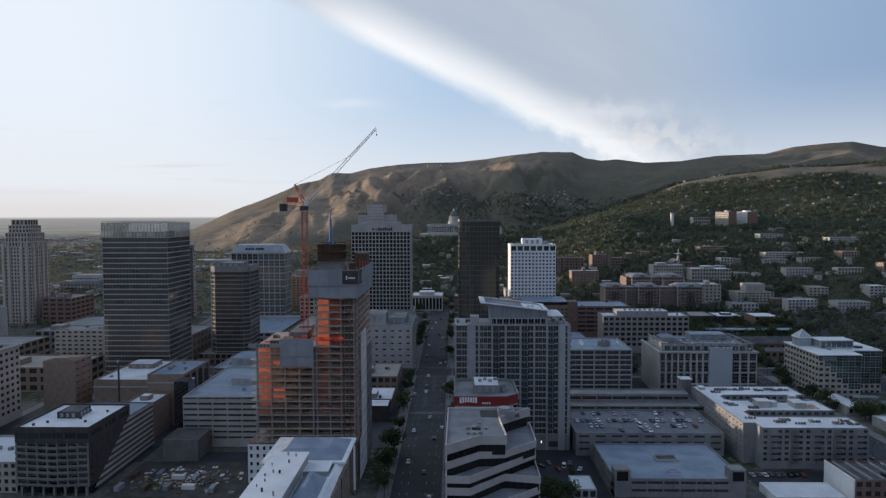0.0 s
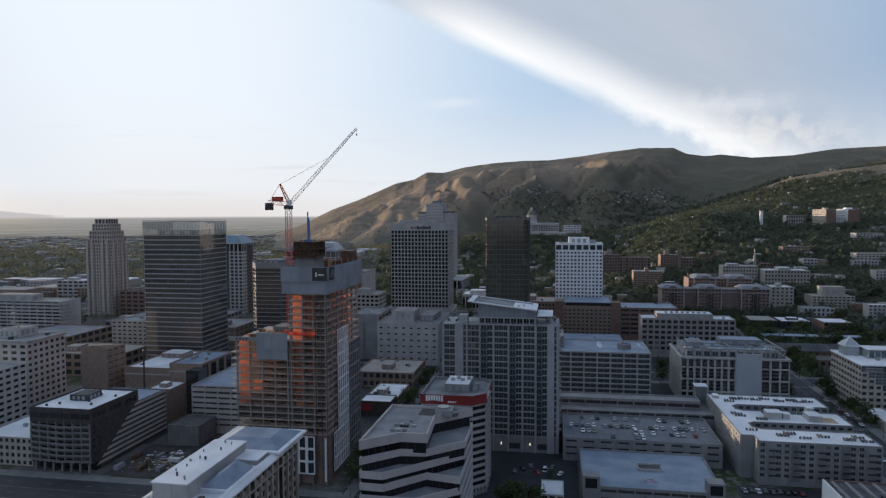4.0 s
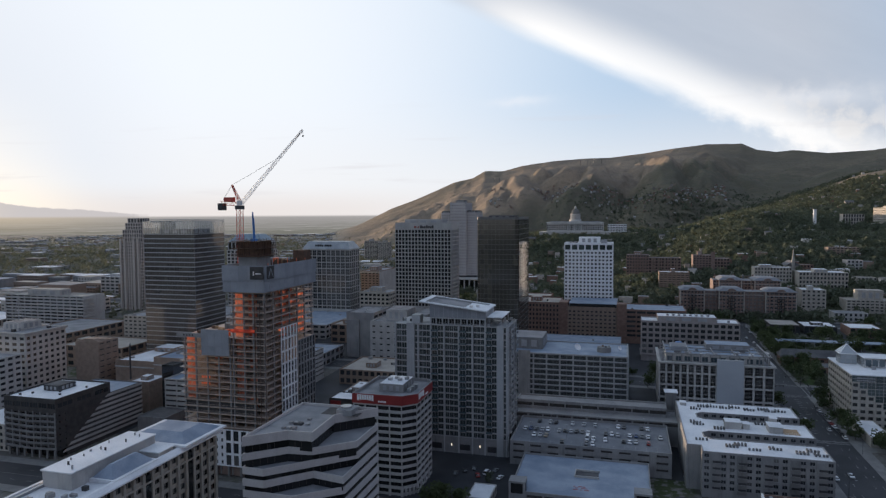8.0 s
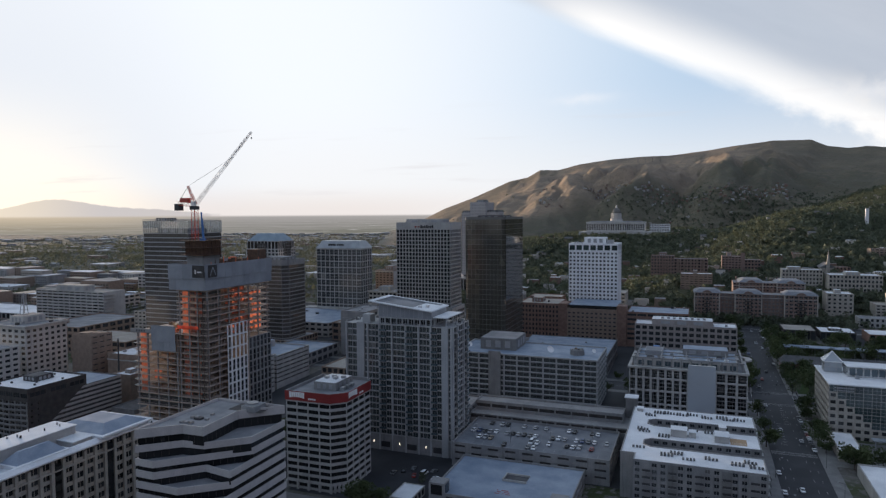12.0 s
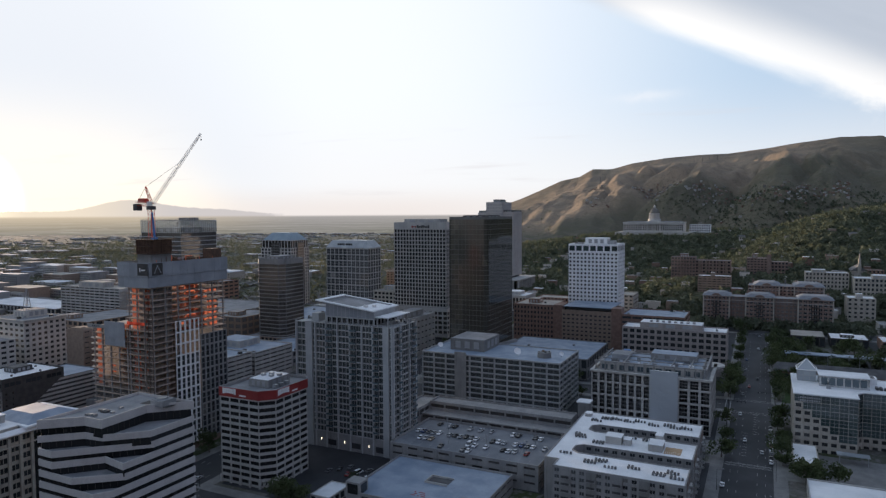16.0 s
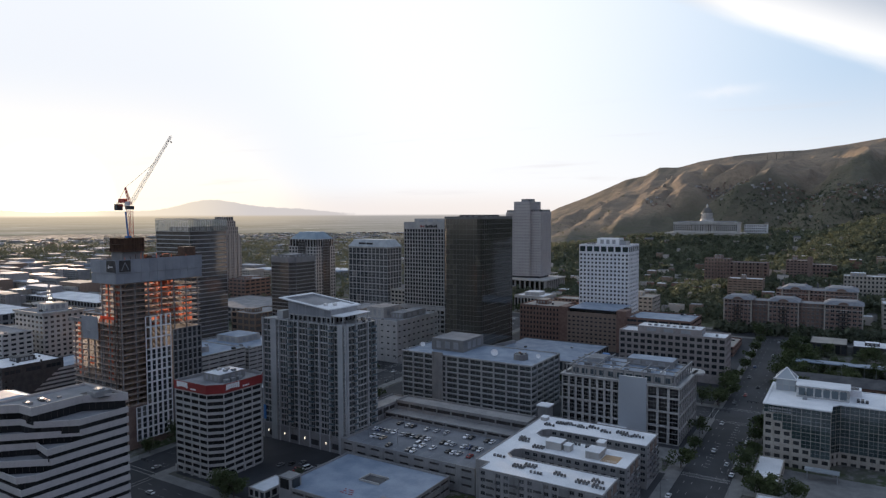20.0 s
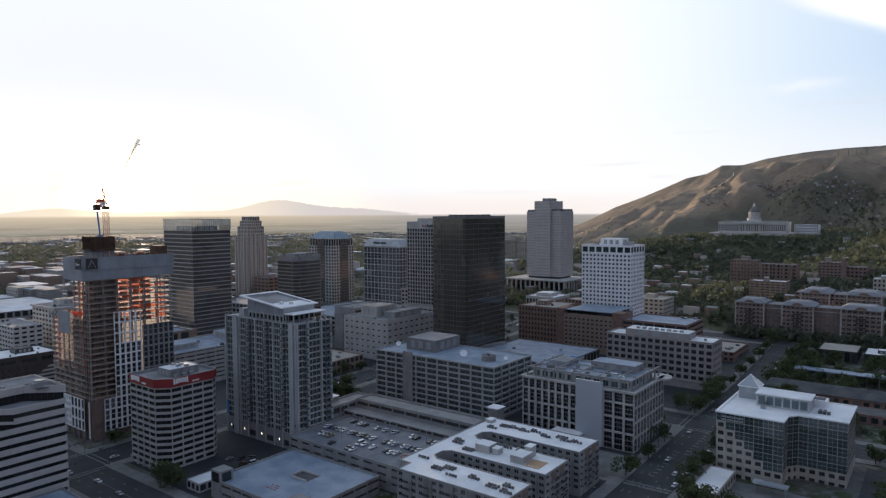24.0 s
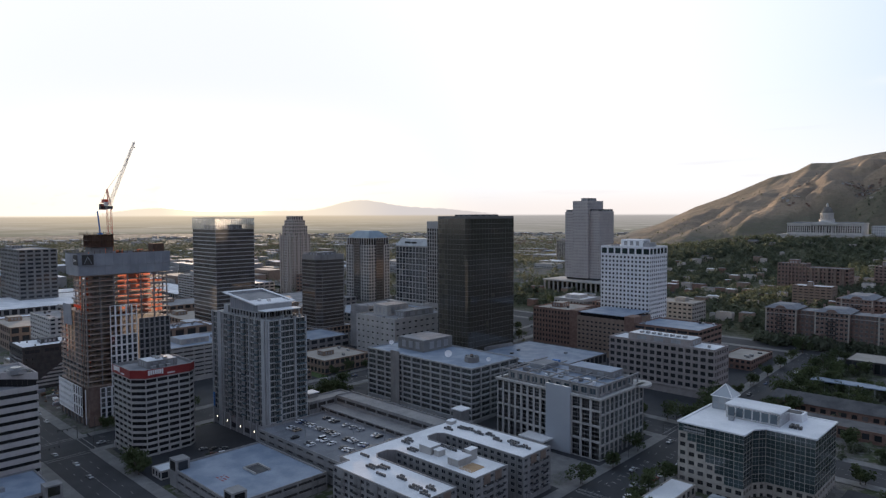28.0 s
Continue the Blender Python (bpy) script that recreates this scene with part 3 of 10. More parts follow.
def windows(parent, panes, glass="glass", rim="bronze", nx=1, nz=1, limit=150, name="window", bar=0.04):
    key = (glass, rim, nx, nz, bar)
    if key not in PANE:
        PANE[key] = pane_mesh("window", nx, nz, glass, rim, bar)
    me, o = PANE[key], ORG[parent]
    for p, ang, w, h in panes[:limit]:
        ob = new(name, me)
        ob.parent = parent
        ob.location = (p[0] - o.x, p[1] - o.y, p[2] - o.z)
        ob.rotation_euler = (0, 0, ang)
        ob.scale = (w, 1, h)
    if len(panes) > limit:
        bd = Build()
        vs = [v.co.copy() for v in me.vertices]
        fs = [(tuple(f.vertices), f.material_index) for f in me.polygons]
        for p, ang, w, h in panes[limit:]:
            n, c, s = len(bd.v), math.cos(ang), math.sin(ang)
            bd.v.extend([(p[0] + v.x * w * c - v.y * s, p[1] + v.x * w * s + v.y * c, p[2] + v.z * h) for v in vs])
            for f, mi in fs:
                bd.f.append(tuple(n + i for i in f))
                bd.m.append(mi)
        bd.link("joined_" + name, parent, [glass, rim], kind="stuff")


FOOT = []          # ground taken by buildings, for planting


def block(T, poly, z0, z1, styles, wall, roof, par=0.9, thick=0.45, name="wall", foot=True):
    """Walls with openings, a parapet with its coping and a roof. styles: one per side, None for a plain wall."""
    bd, panes = Build(), []
    k = len(poly)
    for i in range(k):
        a, b = poly[i], poly[(i + 1) % k]
        st = styles[i] if i < len(styles) else None
        if st:
            facade(bd, panes, a, b, z0, z1, **st)
        else:
            bd.face([(*a, z0), (*b, z0), (*b, z1), (*a, z1)])
    inn = inset(poly, thick)
    for i in range(k):
        j = (i + 1) % k
        bd.face([(*poly[i], z1), (*poly[j], z1), (*inn[j], z1), (*inn[i], z1)])
        bd.face([(*inn[j], z1 - par), (*inn[i], z1 - par), (*inn[i], z1), (*inn[j], z1)])
    bd.link(name, T, wall)
    rf = Build()
    rf.face([(*p, z1 - par) for p in inn])
    rf.link("roof", T, roof)
    if foot:
        xs, ys = [p[0] for p in poly], [p[1] for p in poly]
        FOOT.append((min(xs) - 3, min(ys) - 3, max(xs) + 3, max(ys) + 3))
    return panes


def st(cols, rows, pier, sill, head, depth=0.3, zb=0.0, zt=0.0):
    return dict(cols=cols, rows=rows, pier=pier, sill=sill, head=head, depth=depth, zb=zb, zt=zt)


def part_box(name, T, x0, y0, z0, x1, y1, z1, mat, label=""):
    bd = Build()
    bd.box(x0, y0, z0, x1, y1, z1)
    return bd.link(name, T, mat, label)


def penthouse(T, x0, y0, z0, x1, y1, z1, wall, roof="roof_grey"):
    bd = Build()
    bd.box(x0, y0, z0, x1, y1, z1, 0)
    bd.box(x0 + 0.3, y0 + 0.3, z1, x1 - 0.3, y1 - 0.3, z1 + 0.12, 1)
    for i in range(3):
        yy = y0 + (y1 - y0) * (0.2 + 0.25 * i)
        bd.box(x1, yy, z0 + 0.2 * (z1 - z0), x1 + 0.06, yy + (y1 - y0) * 0.15, z0 + 0.8 * (z1 - z0), 2)
        xx = x0 + (x1 - x0) * (0.15 + 0.27 * i)
        bd.box(xx, y0 - 0.06, z0 + 0.2 * (z1 - z0), xx + (x1 - x0) * 0.15, y0, z0 + 0.8 * (z1 - z0), 2)
    return bd.link("penthouse", T, [wall, roof, "metal"])


def fbm(x, y, seed=0, octaves=4):
    """Smooth value noise, -1 to 1, on arrays."""
    out, amp, tot = 0.0, 1.0, 0.0
    for o in range(octaves):
        xi, yi = np.floor(x).astype(np.int64), np.floor(y).astype(np.int64)
        fx, fy = x - xi, y - yi
        fx, fy = fx * fx * (3 - 2 * fx), fy * fy * (3 - 2 * fy)

        def h(i, j):
            k = (i * 374761393 + j * 668265263 + (seed + o) * 974634777) & 0x7FFFFFFF
            k = ((k ^ (k >> 13)) * 1274126177) & 0x7FFFFFFF
            return ((k ^ (k >> 16)) & 0xFFFF) / 32767.5 - 1.0
        v = (h(xi, yi) * (1 - fx) + h(xi + 1, yi) * fx) * (1 - fy) + (h(xi, yi + 1) * (1 - fx) + h(xi + 1, yi + 1) * fx) * fy
        out, tot = out + amp * v, tot + amp
        x, y, amp = x * 2.03, y * 2.03, amp * 0.5
    return out / tot


def smooth(v, lo, hi):
    t = np.clip((v - lo) / (hi - lo), 0, 1)
    return t * t * (3 - 2 * t)


def street_z(y):
    return np.interp(y, [-300, 250, 600, 900, 1100], [7.0, 7.0, 13.0, 28.0, 34.0])


AZ = [-24, -21.3, -18.5, -16.2, -14.5, -13.0, -11.5, -10.4, -8.9, -7.2, -4.8, -2.2, 0, 2.7, 5.0, 7.4, 10.0, 11.0, 12.4, 13.6, 15.8, 18.6, 21.3, 24.8, 26.7, 28.8, 30.5, 32.4, 38, 50]
RIDGE = [-10, 56, 174, 246, 309, 366, 392, 445, 441, 477, 503, 518, 519, 541, 568, 584, 571, 525, 501, 504, 470, 468, 493, 492, 528, 540, 544, 500, 512, 495]
FARR = 4880.0


# crests of the spurs that run down from the ridge: (bearing in degrees, distance)
SPURS = (((-9.7, 4250), (-12, 3600), (-13.5, 2900), (-15, 2350)), ((-14, 3700), (-16.5, 3050), (-18.5, 2450)), ((-12, 3600), (-12.2, 3000), (-12.8, 2500)),
         ((-6.4, 4450), (-8, 3800), (-9.3, 3150), (-11, 2350)), ((-8, 3800), (-7.2, 3300), (-7.6, 2800)), ((-3.8, 4550), (-5.0, 4000), (-5.4, 3450)),
         ((1.4, 4600), (0.4, 4100), (-0.6, 3500), (-2, 2750)), ((0.4, 4100), (-2.4, 3700), (-3.4, 3300)), ((4.2, 4600), (3.7, 4000), (4.6, 3400), (5.6, 2700)),
         ((8.2, 4650), (8.8, 4050), (8.0, 3350), (9.0, 2800)), ((8.8, 4050), (6.8, 3700), (6.6, 3250)), ((11.5, 4650), (12.5, 4000), (11.6, 3350)))
SPURS = SPURS + tuple(((a, 4650), (a - 0.5, 4000), (a - 2.5, 3400)) for a in (15, 19.5, 25, 31, 36))


def crest_gap(x, y):
    """Distance in plan to the nearest spur crest."""
    best = np.full(np.shape(x), 1e9)
    for line in SPURS:
        p = [(math.sin(radians(a)) * d * 1.05, math.cos(radians(a)) * d * 1.05) for a, d in line]
        for (ax, ay), (bx, by) in zip(p, p[1:]):
            ux, uy = bx - ax, by - ay
            t = np.clip(((x - ax) * ux + (y - ay) * uy) / (ux * ux + uy * uy), 0, 1)
            best = np.minimum(best, np.hypot(x - ax - t * ux, y - ay - t * uy))
    return best


def land(x, y, gully=False):
    """Height of the ground and how dry it is."""
    x, y = np.asarray(x, float), np.asarray(y, float)
    r, az = np.hypot(x, y), np.degrees(np.arctan2(x, np.maximum(y, 1e-3)))
    z = street_z(y)
    east = smooth(x, -900, -350)
    z = z * east + (1 - east) * np.minimum(z, 7.0)
    z = z + 12 * smooth(x, 60, 160) * smooth(y, 790, 890)
    z = z + 52 * np.exp(-((x - 10) / 330) ** 2 - ((y - 1790) / 430) ** 4)
    # the long green hill east of the canyon
    top = np.interp(az, [6, 11, 15, 19, 26, 40], [0, 84, 152, 212, 255, 262])
    lift = np.interp(r, [950, 1283, 1727, 2200, 2700, 2950], [0, 42, 74, 122, 200, 214])
    ave = np.where(r < 1727, lift * smooth(az, 6, 14), 74 * smooth(az, 6, 14) + (top - 74 * smooth(az, 6, 14)) * np.clip((lift - 74) / 126, 0, 1.1))
    z = z + ave + 8 * smooth(ave, 5, 60) * fbm(x / 260, y / 260, 5)
    start = np.interp(az, [-22, -10, 0, 6, 14, 26, 40], [2350, 2050, 2150, 2250, 2850, 2950, 2950])
    D, H = FARR, np.interp(az, AZ, RIDGE)
    t = np.clip((r - start) / (D - start), 0, 1)
    rise = t ** np.interp(az, [-20, -12, -6, 4, 9], [1.75, 1.6, 1.3, 1.15, 1.35])
    hilly = smooth(H, 20, 200)
    bell = np.sin(np.pi * t) ** 0.75 * hilly * smooth(1 - t, 0.0, 0.55) * np.interp(az, [-20, -11, -5, 8, 12], [0.45, 0.6, 1.0, 1.0, 0.3])
    wx, wy = x + 80 * fbm(x / 420, y / 420, 3, 3), y + 80 * fbm(x / 420, y / 420, 4, 3)
    gap = crest_gap(wx, wy)
    spur = np.clip(1.0 - (np.hypot(gap, 22.0) - 22.0) / 400.0, 0, 1) ** 1.25
    side = fbm(wx / 240, wy / 240, 9, 4)
    rill = 0.3 - np.exp(-(fbm(az / 1.2 + 0.5 * side, r / 1500, 21, 3) / 0.13) ** 2)
    fine = np.exp(-(fbm(az / 0.62 + 0.8 * side, r / 900, 27, 2) / 0.16) ** 2)
    # sharp-backed side ridges that run down the slope, at two sizes
    back = 1.0 - 2.2 * np.abs(fbm(az / 1.9 + 0.9 * side + 3.1, r / 1100 + 0.4 * side, 33, 2))
    nick = 1.0 - 2.4 * np.abs(fbm(az / 0.75 + 1.1 * side, r / 520, 37, 2))
    dry = smooth(t, 0.02, 0.16) * smooth(H, 5, 60)
    # open grass along the brow of the green hill
    brow = smooth(r + 220 * side, 2430, 2560) * (1 - smooth(r, 2820, 2900)) * smooth(az, 13, 15.5) * smooth(fbm(x / 170, y / 170, 63), -0.22, 0.12)
    dry = np.maximum(dry, 0.75 * brow)
    z = z * (1 - t * 0.85) + H * rise + bell * (250 * (spur - 0.5) + 9 * side + 16 * rill - 9 * fine + 15 * (back - 0.3) + 7 * (nick - 0.3)) + 8.0 * hilly * np.minimum(t * 3, 1) * smooth(1 - t, 0, 0.06) * fbm(x / 85, y / 85, 2)
    z = z - 0.10 * np.maximum(r - D, 0) * smooth(H, 20, 120)
    if gully:
        low = np.interp(az, [-20, -11, -6, 2, 8, 14, 30], [0.02, 0.05, 0.24, 0.34, 0.42, 0.45, 0.4])
        wet = np.clip(smooth(1 - spur + 0.3 * side - 0.35 * rill + 0.3 * fine, 0.5, 0.95) * np.interp(az, [-20, -12, -5, 6, 20], [0.3, 0.55, 0.9, 1, 1]), 0, 1)
        green = (1 - 0.85 * brow) * np.maximum(np.maximum(wet * 0.9, 0.8 * smooth(az, 4, 11) * (1 - smooth(az, 20, 27) * smooth(fbm(x / 420, y / 420, 93), -0.1, 0.25))), 1 - smooth(t + 0.06 * side, low, low + 0.14))
        return z, np.clip(dry, 0, 1), np.clip(green * smooth(H, 5, 60), 0, 1)
    return z, np.clip(dry, 0, 1)


def gz(x, y):
    return float(land(x, y)[0])

# ---------------------------------------------------------------- the ground
def make_ground():
    xs = np.unique(np.concatenate([np.linspace(-4700, -1700, 70), np.linspace(-1700, 1500, 247), np.linspace(1500, 2600, 60), np.linspace(2600, 4300, 40)]))
    ys = np.unique(np.concatenate([np.linspace(-2600, -200, 14), np.linspace(-200, 1000, 61), np.linspace(1000, 1900, 46), np.linspace(1900, 4985, 210)]))
    X, Y = np.meshgrid(xs, ys)
    Z, dry, green_cover = land(X, Y, True)
    R, A = np.hypot(X, Y), np.degrees(np.arctan2(X, np.maximum(Y, 1e-3)))
    lush = smooth(A, -14, -8) * smooth(Y, 745, 800) * (1 - dry)
    # mask that pales the western plain with distance, as haze would
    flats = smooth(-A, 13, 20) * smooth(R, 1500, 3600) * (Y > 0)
    Z = Z - 0.12
    nx, ny = len(xs), len(ys)
    me = bpy.data.meshes.new("ground")
    idx = np.arange(nx * ny).reshape(ny, nx)
    quads = np.stack([idx[:-1, :-1], idx[:-1, 1:], idx[1:, 1:], idx[1:, :-1]], -1).reshape(-1, 4)
    me.from_pydata(np.stack([X, Y, Z], -1).reshape(-1, 3).tolist(), [], quads.tolist())
    at = me.attributes.new("dry", "FLOAT", "POINT")
    at.data.foreach_set("value", dry.reshape(-1).astype(np.float32))
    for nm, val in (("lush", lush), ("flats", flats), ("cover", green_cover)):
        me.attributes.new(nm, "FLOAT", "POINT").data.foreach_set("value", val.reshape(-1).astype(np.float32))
    me.polygons.foreach_set("use_smooth", [True] * len(me.polygons))
    m = bpy.data.materials.new("valley_and_hills")
    m.use_nodes = True
    nt = m.node_tree
    p = nt.nodes["Principled BSDF"]
    pos = nt.nodes.new("ShaderNodeNewGeometry").outputs["Position"]
    a = nt.nodes.new("ShaderNodeAttribute")
    a.attribute_name = "dry"
    n1, n2, n3 = noise_tex(nt, pos, 0.004, 6.0), noise_tex(nt, pos, 0.03, 5.0), noise_tex(nt, pos, 0.25, 4.0)
    town = blend(nt, step(nt, n2, 0.42, 0.6), (0.13, 0.125, 0.115), (0.06, 0.075, 0.035))
    town = blend(nt, step(nt, n3, 0.5, 0.62), town, (0.16, 0.155, 0.145))
    at_l, at_f = nt.nodes.new("ShaderNodeAttribute"), nt.nodes.new("ShaderNodeAttribute")
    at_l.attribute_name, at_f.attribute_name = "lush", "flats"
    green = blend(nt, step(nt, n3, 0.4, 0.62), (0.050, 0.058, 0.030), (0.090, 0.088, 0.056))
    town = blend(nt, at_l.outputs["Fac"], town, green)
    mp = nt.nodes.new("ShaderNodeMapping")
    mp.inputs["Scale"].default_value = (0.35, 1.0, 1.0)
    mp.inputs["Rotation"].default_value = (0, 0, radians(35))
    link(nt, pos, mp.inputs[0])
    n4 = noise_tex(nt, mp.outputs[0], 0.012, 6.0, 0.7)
    # pale ground colours of the far plain, haze painted into them
    haze_tone = blend(nt, step(nt, n1, 0.4, 0.6), (0.200, 0.194, 0.168), (0.280, 0.270, 0.242))
    haze_tone = blend(nt, step(nt, n4, 0.46, 0.56), haze_tone, (0.125, 0.128, 0.094))
    haze_tone = blend(nt, step(nt, n4, 0.60, 0.66), haze_tone, (0.40, 0.39, 0.375))
    town = blend(nt, maths(nt, "MULTIPLY", at_f.outputs["Fac"], 0.9), town, haze_tone)
    at_c = nt.nodes.new("ShaderNodeAttribute")
    at_c.attribute_name = "cover"
    grass = blend(nt, step(nt, n1, 0.35, 0.62), (0.330, 0.250, 0.175), (0.225, 0.178, 0.134))
    grass = blend(nt, maths(nt, "MULTIPLY", step(nt, n2, 0.52, 0.68), 0.35), grass, (0.15, 0.125, 0.08))
    grass = blend(nt, maths(nt, "MULTIPLY", step(nt, n3, 0.54, 0.62), 0.65), grass, (0.105, 0.095, 0.068))
    shrub = blend(nt, step(nt, n2, 0.4, 0.6), (0.078, 0.080, 0.055), (0.125, 0.115, 0.080))
    patchy = maths(nt, "MULTIPLY", at_c.outputs["Fac"], maths(nt, "ADD", 0.6, maths(nt, "MULTIPLY", step(nt, n2, 0.35, 0.6), 0.4)))
    grass = blend(nt, patchy, grass, shrub)
    link(nt, blend(nt, a.outputs["Fac"], town, grass), p.inputs["Base Color"])
    p.inputs["Roughness"].default_value = 0.95
    p.inputs["Specular IOR Level"].default_value = 0.15
    b = node(nt, "ShaderNodeBump", Strength=1.0, Distance=9.0)
    rut = noise_tex(nt, pos, 0.085, 4.0, 0.65)
    link(nt, maths(nt, "ADD", n2, maths(nt, "MULTIPLY", rut, 0.45)), b.inputs["Height"])
    link(nt, b.outputs[0], p.inputs["Normal"])
    me.materials.append(m)
    tagged(new("ground", me), "city floor rising into dry grassy foothills", "ground", kind="structure")


make_ground()

ROOT = thing("road", 0, 0, 0, "wide dark asphalt city streets with painted lanes", "road", kind="structure")
PAVE = thing("pavement", 0, 0, 0, "pale concrete pavements with raised kerbs along the streets", "pavement", kind="structure")


def strip(bd, x0, x1, y0, y1, lift, m=0, n=None):
    """A strip that follows the slope of the streets, from y0 to y1."""
    k = n or max(1, int((y1 - y0) / 12))
    for i in range(k):
        a, b = y0 + (y1 - y0) * i / k, y0 + (y1 - y0) * (i + 1) / k
        za, zb = float(street_z(a)) + lift, float(street_z(b)) + lift
        bd.face([(x0, a, za), (x1, a, za), (x1, b, zb), (x0, b, zb)], m)


NS = {"state": (-17.5, 11.5), "second_east": (223.0, 11.0), "main_street": (-258.0, 10.0), "third_east": (464.0, 11.0), "west_temple": (-499.0, 10.0)}
EW = {"third_south": (29.0, 11.0), "second_south": (270.0, 11.0), "first_south": (513.0, 11.0), "south_temple": (752.0, 10.0)}
for n, (cx, hw) in NS.items():
    bd = Build()
    strip(bd, cx - hw, cx + hw, -250, 752 if n == "second_east" else 1000, 0.04)
    bd.link("carriageway", ROOT, "asphalt")
for n, (cy, hw) in EW.items():
    bd = Build()
    edges = [-700] + sorted(v for cx, w in NS.values() for v in (cx - w, cx + w)) + [700]
    for a, b in zip(edges[0::2], edges[1::2]):
        strip(bd, a, b, cy - hw, cy + hw, 0.04, n=2)
    bd.link("carriageway", ROOT, "asphalt")
# pavements with kerbs, one slab round each block
xs = [-700] + sorted(v for cx, w in NS.values() for v in (cx - w, cx + w)) + [700]
ys = [-250] + sorted(v for cy, w in EW.values() for v in (cy - w, cy + w)) + [960]
for x0, x1 in zip(xs[0::2], xs[1::2]):
    for y0, y1 in zip(ys[0::2], ys[1::2]):
        bd = Build()
        w = 6.0
        for (a, b, c, d) in ((x0, x0 + w, y0, y1), (x1 - w, x1, y0, y1), (x0 + w, x1 - w, y0, y0 + w), (x0 + w, x1 - w, y1 - w, y1)):
            strip(bd, a, b, c, d, 0.17)
        for yy in (y0, y1):
            z = float(street_z(yy))
            bd.face([(x0, yy, z), (x1, yy, z), (x1, yy, z + 0.17), (x0, yy, z + 0.17)])
        for xx in (x0, x1):
            k = int((y1 - y0) / 12) + 1
            for i in range(k):
                a, b = y0 + (y1 - y0) * i / k, y0 + (y1 - y0) * (i + 1) / k
                za, zb = float(street_z(a)), float(street_z(b))
                bd.face([(xx, a, za), (xx, b, zb), (xx, b, zb + 0.17), (xx, a, za + 0.17)])
        bd.link("pavement_slab", PAVE, "paving")


def lane_marks(cx, y0, y1, yellow=True):
    bd = Build()
    for off, dash, m in ((-4.2, True, 0), (4.2, True, 0), (-7.6, True, 0), (7.6, True, 0)):
        y = y0
        while y < y1:
            strip(bd, cx + off - 0.09, cx + off + 0.09, y, min(y + (3.0 if dash else 14.0), y1), 0.07, m, n=1)
            y += 12.0 if dash else 14.0
    return bd


for n, (cx, hw) in NS.items():
    if n not in ("state", "second_east"):
        continue
    for y0, y1 in ((55, 250), (292, 492), (535, 735)):
        lane_marks(cx, y0, y1).link("lane_marking", ROOT, ["paint", "yellow"])
    for cy, w in list(EW.values()) + [(411.0, -2.0)]:
        for yy in (cy - w - 4, cy + w + 1):
            for dy in (0.0, 2.7):
                bd = Build()
                strip(bd, cx - hw + 0.5, cx + hw - 0.5, yy + dy, yy + dy + 0.35, 0.075, n=1)
                bd.link("crosswalk_line", ROOT, "paint")
    # parking hatches and turn pocket
    bd = Build()
    for i in range(9):
        strip(bd, cx - 3.4, cx - 1.2, 424 + i * 4.5, 424.4 + i * 4.5, 0.075, n=1)
        strip(bd, cx + 1.2, cx + 3.4, 460 + i * 4.5, 460.4 + i * 4.5, 0.075, n=1)
    bd.link("hatching", ROOT, "paint")

for cy in (270.0, 513.0):
    for cx, hw in (NS["state"], NS["second_east"]):
        for xx in (cx - hw - 4.2, cx - hw - 1.5, cx + hw + 1.2, cx + hw + 3.9):
            bd = Build()
            strip(bd, xx, xx + 0.35, cy - 10.5, cy + 10.5, 0.075, n=2)
            bd.link("crosswalk_line", ROOT, "paint")
    for a, b in ((-240, -36), (2, 204), (242, 446)):
        bd = Build()
        for off in (-5.5, 0.0, 5.5):
            x = a
            while x < b:
                strip(bd, x, x + (9.0 if off == 0 else 3.0), cy + off - 0.08, cy + off + 0.08, 0.07, n=1)
                x += 10.5
        bd.link("lane_marking", ROOT, "paint")

# lawns and parking lots between the buildings
LOTS = thing("lot", 0, 0, 0, "asphalt and dirt yards between the buildings", "yard", kind="structure")
for nm, x0, y0, x1, y1, mat in (
        ("block_yard", 2, 290, 62, 480, "asphalt"), ("block_yard", 62, 340, 206, 500, "asphalt"), ("block_yard", -245, 330, -160, 500, "asphalt"), ("block_yard", -100, 350, -36, 500, "asphalt"), ("block_yard", 2, 530, 206, 740, "asphalt"), ("block_yard", -245, 530, -36, 740, "asphalt"),
        ("parking_lot", 30, 287, 70, 340, "asphalt"), ("parking_lot", 140, 287, 205, 322, "asphalt"), ("dirt_yard", -158, 289, -96, 330, "dirt"),
        ("parking_lot", 300, 560, 440, 735, "asphalt"), ("lawn", 206, 520, 211.5, 740, "lawn"), ("lawn", 236, 530, 250, 735, "lawn"),
        ("parking_lot", 121, 405, 137, 500, "asphalt"), ("forecourt", 150, 407, 206, 441, "paving"), ("lawn", 195, 409, 205, 425, "lawn"),
        ("parking_lot", 240, 440, 306, 400, "paving"), ("parking_lot", 110, 680, 170, 735, "asphalt"), ("lawn", -30, 770, 50, 830, "lawn"),
        ("parking_lot", -140, 330, -96, 344, "asphalt"), ("parking_lot", 300, 290, 440, 490, "asphalt"), ("lawn", -70, 450, -31, 458, "lawn")):
    bd = Build()
    strip(bd, x0, x1, min(y0, y1), max(y0, y1), 0.01 if nm == "block_yard" else 0.035)
    bd.link(nm, LOTS, mat)

